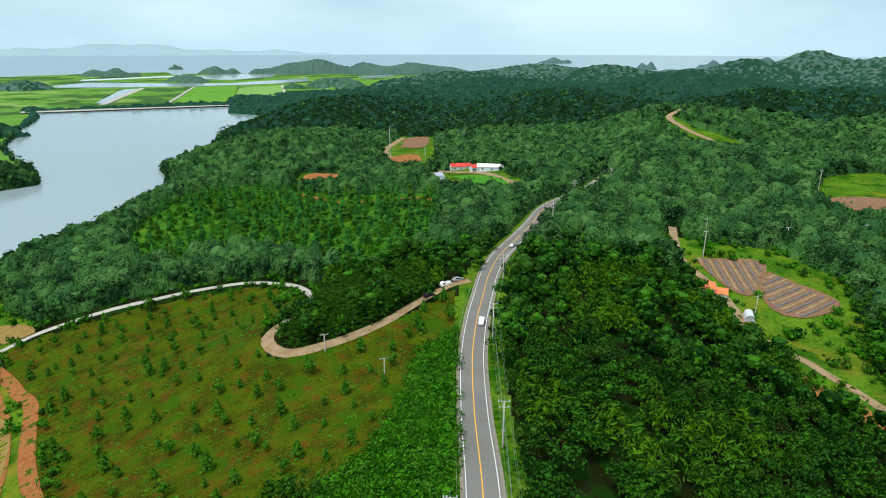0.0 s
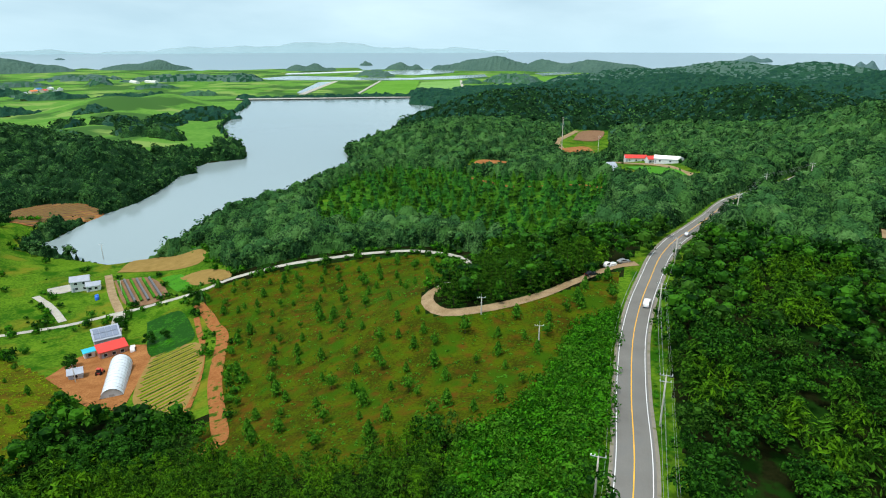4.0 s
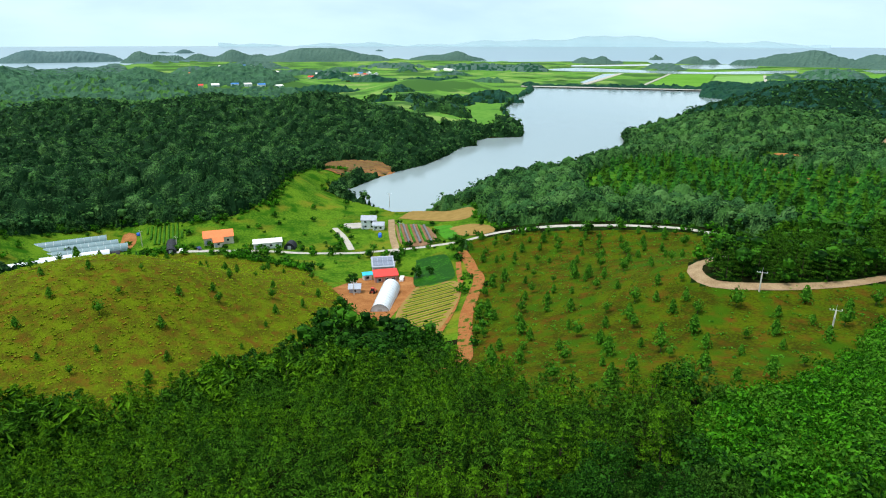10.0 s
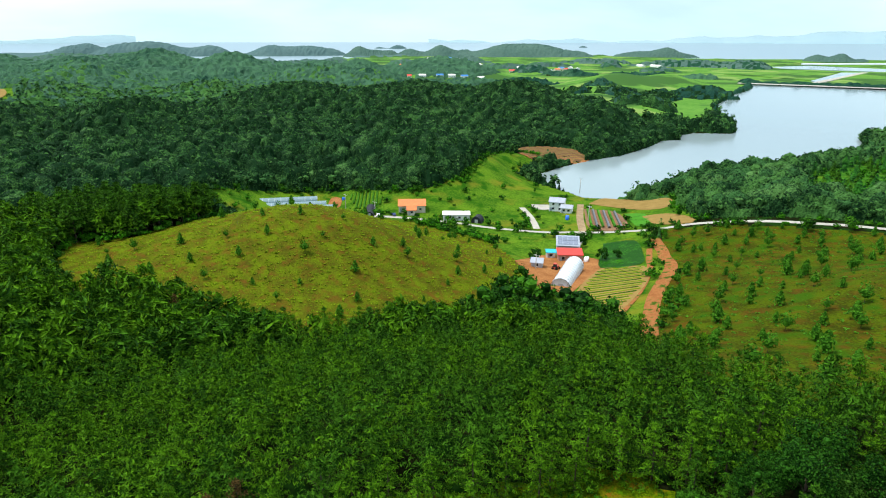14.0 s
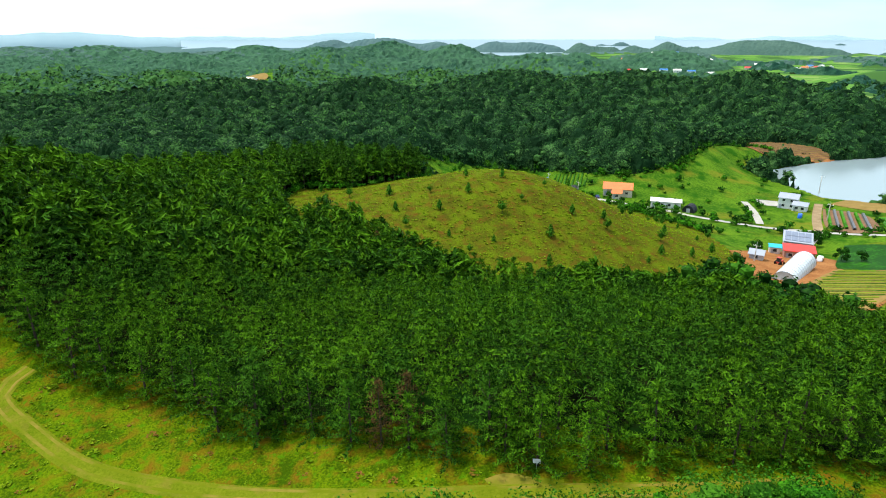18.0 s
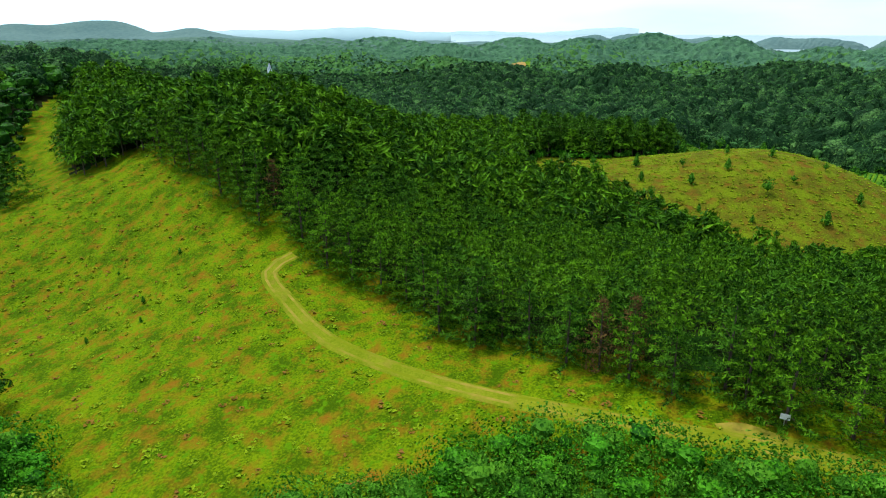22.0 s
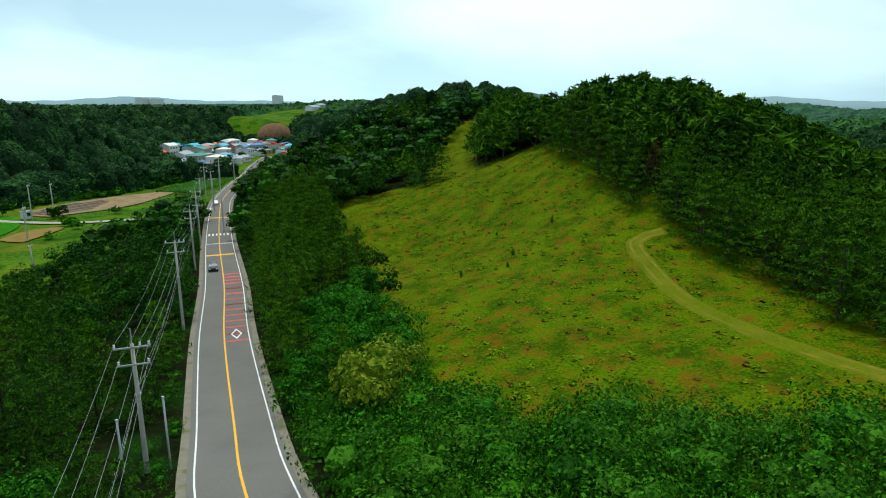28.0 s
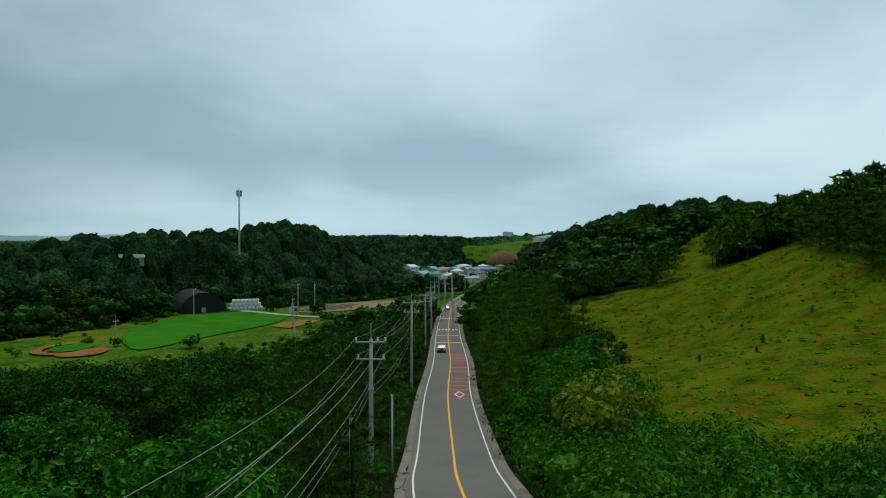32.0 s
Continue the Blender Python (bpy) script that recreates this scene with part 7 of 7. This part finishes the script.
def mast():
    x, y = -30.7, -303
    z = gz(x, y)
    high = 43.4 - z
    root = thing("phone_mast", x, y, 0, "slim grey telephone mast above the wooded hill", "mast")
    part("pole", shape("pole", tube([(0, 0, 0), (0, 0, high * 0.6), (0, 0, high)], (0.5, 0.36, 0.26), 12), GALVANISED, True), root)
    part("platform", shape("platform", tube([(0, 0, high - 3.4), (0, 0, high - 3.2)], (1.1, 1.1), 14), GALVANISED), root)
    for k in range(6):
        a = k * math.pi / 3
        part("antenna", shape("antenna", box(0.4, 0.25, 2.6, (1.05 * math.cos(a), 1.05 * math.sin(a), high - 3.1), 0.03), GREY_WALL), root)
    part("lightning_rod", shape("lightning_rod", rod((0, 0, high), (0, 0, high + 1.6), 0.05, 6), GALVANISED), root)
    for k in range(14):
        part("ladder_rung", shape("ladder_rung", box(0.6, 0.08, 0.08, (0, -0.48, 2 + k * (high - 6) / 14), 0.01), GALVANISED), root)


mast()


def town():
    rng = np.random.default_rng(5)
    x, y = scatter(-345, -130, -650, -300, 15, 41)
    ok = inside(x, y, TOWN) & (reach(x, y, ROAD_LINE)[0] > 11)
    looks = [(WHITE_WALL, CYAN_ROOF, "white", "cyan"), (WHITE_WALL, WHITE_ROOF, "white", "pale"), (WHITE_WALL, CYAN_ROOF, "white", "cyan"), (GREY_WALL, BLUE_ROOF, "grey", "blue"), (CREAM_WALL, RED_ROOF, "cream", "red"), (WHITE_WALL, GREY_ROOF, "white", "grey"),
             (BRICK_WALL, GREY_ROOF, "brick", "grey"), (CREAM_WALL, ORANGE_ROOF, "cream", "orange"), (WHITE_WALL, WHITE_ROOF, "white", "pale"), (GREY_WALL, GREEN_ROOF, "grey", "green")]
    for k, (a, b) in enumerate(zip(x[ok], y[ok])):
        wall_mat, roof_mat, w1, w2 = looks[int(rng.integers(0, len(looks)))]
        flat = rng.uniform() < 0.4
        tall = 2 if rng.uniform() < 0.3 else 1
        house(a, b, rng.uniform(20, 60), rng.uniform(8, 15), rng.uniform(7, 10), 3.2 * tall, "flat" if flat else ("hip" if k % 2 else "gable"), wall_mat, roof_mat,
              f"small {w1} town building with a {w2} roof", 1.6, 3, "town buildings", tall)


town()
rng = np.random.default_rng(44)
x, y = scatter(-330, -130, -640, -300, 13, 45)
ok = inside(x, y, TOWN) & (reach(x, y, ROAD_LINE)[0] > 8) & (rng.uniform(size=x.shape) < 0.5)
for k, (a, b) in enumerate(zip(x[ok], y[ok])):
    tree_root("town_tree", a + 6, b + 5, 50 * k, rng.uniform(0.35, 0.65), "round dark green tree between town buildings", "tree", "town trees", CLUMP_MESHES[k % 2])
for a, b, t, w, d, h, lab in ((-470, -715, 30, 26, 10, 5, "white hall on a green hill beyond the town"), (-498, -740, 20, 16, 9, 4, "white hall on a green hill beyond the town")):
    house(a, b, t, w, d, h, "gable", WHITE_WALL, GREY_ROOF, lab, 1.8, 5)
for a, b, n in ((-1260, -2150, 12), (-820, -2300, 10), (-870, -2310, 10)):
    house(a, b, 30, 60, 14, 3 * n, "flat", WHITE_WALL, GREY_WALL, "pale apartment block on the far ridge", 1, 6, "apartment blocks", 5, gz(a, b) + 4)

# ---- east valley and hamlet ----
house(97, 216, -20, 9, 7, 3, "hip", WHITE_WALL, ORANGE_ROOF, "white house with a bright orange hipped roof", 2.0, 3)
house(102.5, 213, -20, 5, 5, 2.6, "gable", WHITE_WALL, ORANGE_ROOF, "small annexe with a bright orange roof", 1.3, 1)
tunnel(106.5, 197, 70, 6, 3.6, 2.6, PLASTIC, "small pale arched tent shed beside the lane", None, 5, "tent_shed")
for a, b, t, w, d, rm, lab in ((14, 496, 10, 16, 8, RED_ROOF, "white farmhouse with a red roof in the hamlet"), (25, 468, 20, 8, 6, RED_ROOF, "small white house with a red roof in the hamlet"),
                               (37, 459, -10, 22, 6, WHITE_ROOF, "long pale shed in the hamlet"), (-6, 448, 30, 11, 8, GREY_ROOF, "white house with a grey roof in the hamlet"),
                               (-2, 430, 20, 6, 5, GREY_ROOF, "small white shed by the hamlet"), (-1000, -84, 30, 22, 10, WHITE_ROOF, "pale farm shed in a western clearing"),
                               (-960, -70, 50, 14, 9, RED_ROOF, "small farmhouse with a red roof in a western clearing")):
    house(a, b, t, w, d, 3.2, "gable", WHITE_WALL, rm, lab, 1.8, 3)

# ---- the dam and the plain behind it ----
dam_line = spline([(-800, 1190), (-781, 1199), (-620, 1273), (-458, 1347), (-430, 1360)], 12)
strip("dam", dam_line, (-14, -5, -3.5, 3.5, 5, 16), CONCRETE, "long grassy reservoir dam with a pale concrete crest", "dam", np.full(len(dam_line), LAKE + 2.2))
rng = np.random.default_rng(15)


def on_bearing(turn, away):
    return -away * math.sin(radians(turn)), away * math.cos(radians(turn))


PADDY_WEST = [(-1326, 1901), (-993, 1967), (-808, 1479), (-1012, 1537), (-1077, 1537)]
PADDY_LONG = [(-921, 1953), (-788, 2009), (-608, 1363), (-725, 1350)]
PADDY_BROAD = [(-782, 2009), (-671, 2083), (-473, 1405), (-595, 1363)]
PADDY_PALE = [(-630, 1967), (-529, 2114), (-407, 1626), (-518, 1580)]
PADDY_SMALL = [(-518, 2114), (-404, 2162), (-317, 1803), (-410, 1674)]
PADDY_EAST = [(-387, 2114), (-150, 2720), (-9, 2483), (-174, 1781), (-302, 1781)]
PADDY_SHORE = [(-926, 3172), (-178, 3243), (-252, 2884), (-752, 2746)]
PADDY_POINT = [(-1801, 2596), (-1646, 2856), (-1339, 3103), (-1177, 2800), (-1400, 2527), (-1353, 2230), (-1461, 2098)]
CANAL = [(-1257, 2038), (-1238, 2230), (-953, 2196), (-747, 2196), (-545, 2550), (-498, 2379), (-573, 2196), (-799, 2038), (-1074, 1981), (-1187, 1967)]
MARSH = [(-1070, 2644), (-1027, 2800), (-805, 3103), (-713, 2694), (-800, 2420), (-936, 2483)]
POOL = [(-365, 2720), (-237, 2856), (-202, 2746), (-304, 2527)]
CHANNEL = [(-799, 1456), (-948, 1875), (-914, 1927), (-774, 1434)]


def flat_field(name, outline, mat, label, category, level=-28.7):
    """A level parcel of the plain with low banks round it."""
    line = np.array(outline, float)
    n = len(line)
    verts = [(x, y, level) for x, y in line[:, :2]] + [(x, y, level - 2.0) for x, y in line[:, :2]]
    me = bpy.data.meshes.new(name)
    me.from_pydata(verts, [], [list(range(n))] + [[k, k + n, (k + 1) % n + n, (k + 1) % n] for k in range(n)])
    me.materials.append(mat)
    tagged(new(name, me), label, category, kind="structure")


for outline, mat in ((PADDY_WEST, PADDY), (PADDY_LONG, PADDY), (PADDY_BROAD, YOUNG_RICE), (PADDY_PALE, PALE_RICE), (PADDY_SMALL, PADDY), (PADDY_EAST, YOUNG_RICE), (PADDY_SHORE, PADDY),
                     (PADDY_POINT, PADDY)):
    flat_field("paddy_field", outline, mat, "level bright green rice paddy on the coastal plain", "field")
for outline in (CANAL, MARSH, POOL, CHANNEL):
    flat_field("canal", outline, LAKE_WATER, "pale flat water between the rice paddies", "canal", -28.5)
for k in range(14):
    s = k / 13
    a, b = -1303 + 184 * s, 2360 + 284 * s
    tunnel(a, b, 60, 70, 14, 5.0, PLASTIC, "long white greenhouse on the coastal plain", None, 4, "polytunnel", -29.6)
for a, b, c, d, wide in [(-602, 1350, -786, 2009, 4), (-404, 1626, -534, 2114, 4), (-312, 1781, -360, 1960, 4), (-758, 1405, -918, 1940, 8)]:
    h = math.hypot(c - a, d - b)
    u, v = wide * (d - b) / h, wide * (c - a) / h
    flat_field("field_road", [(a - u, b + v), (a + u, b - v), (c + u, d - v), (c - u, d + v)], CONCRETE, "straight pale field road between paddies", "track", -28.3)
ROOFS = [(WHITE_WALL, BLUE_ROOF, "blue"), (WHITE_WALL, WHITE_ROOF, "pale"), (CREAM_WALL, ORANGE_ROOF, "orange"), (WHITE_WALL, GREY_ROOF, "grey"), (CREAM_WALL, RED_ROOF, "red")]
for k, (a, b) in enumerate([(-1371, 695), (-1406, 725), (-1349, 709), (-1373, 729), (-1353, 741), (-1357, 757), (-1358, 775), (-1318, 764), (-1317, 782), (-1318, 800), (-1291, 798), (-1293, 815), (-1284, 840), (-1257, 857)]):
    w, rm, tone = ROOFS[(2 if k == 2 else k % 2 if k > 4 else k % 4)]
    house(a, b, 30 + 7 * k, (16, 34)[k > 10], 11, 4.5, "gable", w, rm, f"white village building with a {tone} roof on the plain", 2.6, 3, "village buildings")
for k, (a, b) in enumerate([(-1454, 1113), (-1415, 1110), (-1435, 1182), (-1402, 1203), (-1443, 1270), (-1499, 1335), (-1443, 1302), (-1498, 1371), (-1401, 1296), (-1455, 1363), (-1507, 1696), (-1465, 1723)]):
    w, rm, tone = ROOFS[(4, 1, 1, 3, 2, 0, 4, 1, 3, 1, 1, 1)[k]]
    house(a, b, 40 + 11 * k, (18, 60)[k > 9], 12, 5, "gable", w, rm, f"white farm building with a {tone} roof in the far village", 2.8, 3, "village buildings")


for k, (a, b) in enumerate([(-1192, 640), (-1172, 660), (-1150, 690), (-1138, 712), (-1124, 734), (-1106, 764)]):
    w, rm, tone = ROOFS[(4, 1, 0, 1, 0, 1)[k]]
    house(a, b, 58 + 5 * k, (9, 15)[k > 0], 8, 4.0, "gable", w, rm, f"long white farm building with a {tone} roof behind the ridge", 2.2, 3, "farm buildings")


def far_island(turn, away, wide, deep, top, mat, label, seed):
    """A wooded hill at the coast, with an uneven roof of trees."""
    n, m = 61, 15
    rng = np.random.default_rng(seed)
    verts = []
    waves = rng.uniform(0, 6, 6)
    for j in range(m):
        v = 2 * j / (m - 1) - 1
        for i in range(n):
            u = 2 * i / (n - 1) - 1
            lump = 0.72 + 0.28 * math.sin(u * 4.5 + waves[0]) * math.sin(u * 2.1 + waves[1]) + 0.10 * math.sin(u * 9 + waves[2])
            d = min(1.0, math.hypot(u, v))
            h = (top - SEA) * (1 - d ** 3.2) * lump + (rng.uniform(-0.04, 0.04) * (top - SEA) if d < 0.95 else 0)
            x, y = on_bearing(turn - u * wide, away + v * deep)
            verts.append((x, y, SEA - 1.0 + max(h, 0 if d >= 0.95 else 0.12 * (top - SEA))))
    tagged(new("island", mesh_of("island", verts, grid_faces(m, n), mat, False)), label, "island", kind="structure")


# coast hills and islands carry their haze in the base colour
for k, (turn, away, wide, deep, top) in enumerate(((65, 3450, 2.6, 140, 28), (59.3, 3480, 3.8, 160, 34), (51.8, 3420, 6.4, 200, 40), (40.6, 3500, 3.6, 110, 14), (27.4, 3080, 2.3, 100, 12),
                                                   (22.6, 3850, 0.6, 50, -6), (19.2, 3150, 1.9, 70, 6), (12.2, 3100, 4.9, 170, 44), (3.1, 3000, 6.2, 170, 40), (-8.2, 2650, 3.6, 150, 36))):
    far_island(turn, away, wide, deep, top, HAZED_FAR_WOOD, "green wooded hill on the coast with haze in its colour", k)
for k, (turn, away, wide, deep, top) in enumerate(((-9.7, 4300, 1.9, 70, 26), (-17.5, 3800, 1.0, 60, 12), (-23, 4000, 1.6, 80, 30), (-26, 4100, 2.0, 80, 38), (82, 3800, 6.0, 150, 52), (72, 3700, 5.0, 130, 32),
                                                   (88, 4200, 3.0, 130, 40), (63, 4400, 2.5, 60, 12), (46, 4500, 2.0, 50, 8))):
    far_island(turn, away, wide, deep, top, HAZED_BLUE_HILL, "wooded island in the bay, coloured pale blue as haze", 30 + k)


def far_range(name, turns, away, low, tops, mat, label):
    """A mountain range on the horizon, its mist put into the base colour."""
    n = len(turns)
    v = [(*on_bearing(t, away), low) for t in turns] + [(*on_bearing(t, away + 40), z) for t, z in zip(turns, tops)]
    v += [(*on_bearing(t, away + 120), low) for t in turns]
    tagged(new(name, mesh_of(name, v, grid_faces(3, n), mat, True)), label, "hills", kind="structure")


# the pale base colour itself stands for the mist over the ranges
HAZED_RANGE = material("haze_tinted_range", (0.36, 0.52, 0.58), (0.40, 0.56, 0.62), scale=600, fine=5, rough=1.0)
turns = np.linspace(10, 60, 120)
far_range("backdrop", turns, 4860, -30, 42 + 52 * np.exp(-((turns - 27) / 9) ** 2) + 9 * np.sin(turns * 0.55) + 6 * np.sin(turns * 1.35 + 1) + 2.5 * np.sin(turns * 3.1), HAZED_RANGE,
          "mountain range beyond the bay, coloured pale blue as haze")
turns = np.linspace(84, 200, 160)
far_range("backdrop", turns, 4860, -30, 58 + 14 * np.sin(turns / 4.1) + 8 * np.sin(turns / 1.7 + 1) + 3 * np.sin(turns * 2.3), HAZED_RANGE, "hills along the horizon, coloured pale blue as haze")


def church(x, y, turn):
    """A village church with a slim white tower."""
    root = thing("church", x, y, turn, "white village church with a slim pointed tower and a blue roof", "church")
    part("nave", shape("nave", box(20, 10, 6, (8, 0, 0), 0.05), WHITE_WALL), root)
    roof = gable_roof(20, 10, 6, 3.4, 0.5)
    bmesh.ops.transform(roof, matrix=Matrix.Translation((8, 0, 0)), verts=roof.verts[:])
    part("roof", shape("roof", roof, CYAN_ROOF), root)
    part("tower", shape("tower", box(3.6, 3.6, 17, (-4.2, 0, 0), 0.05), WHITE_WALL), root)
    part("spire", shape("spire", tube([(-4.2, 0, 17), (-4.2, 0, 23)], (2.2, 0.1), 8), GREY_ROOF), root)


church(-552, -268, 20)
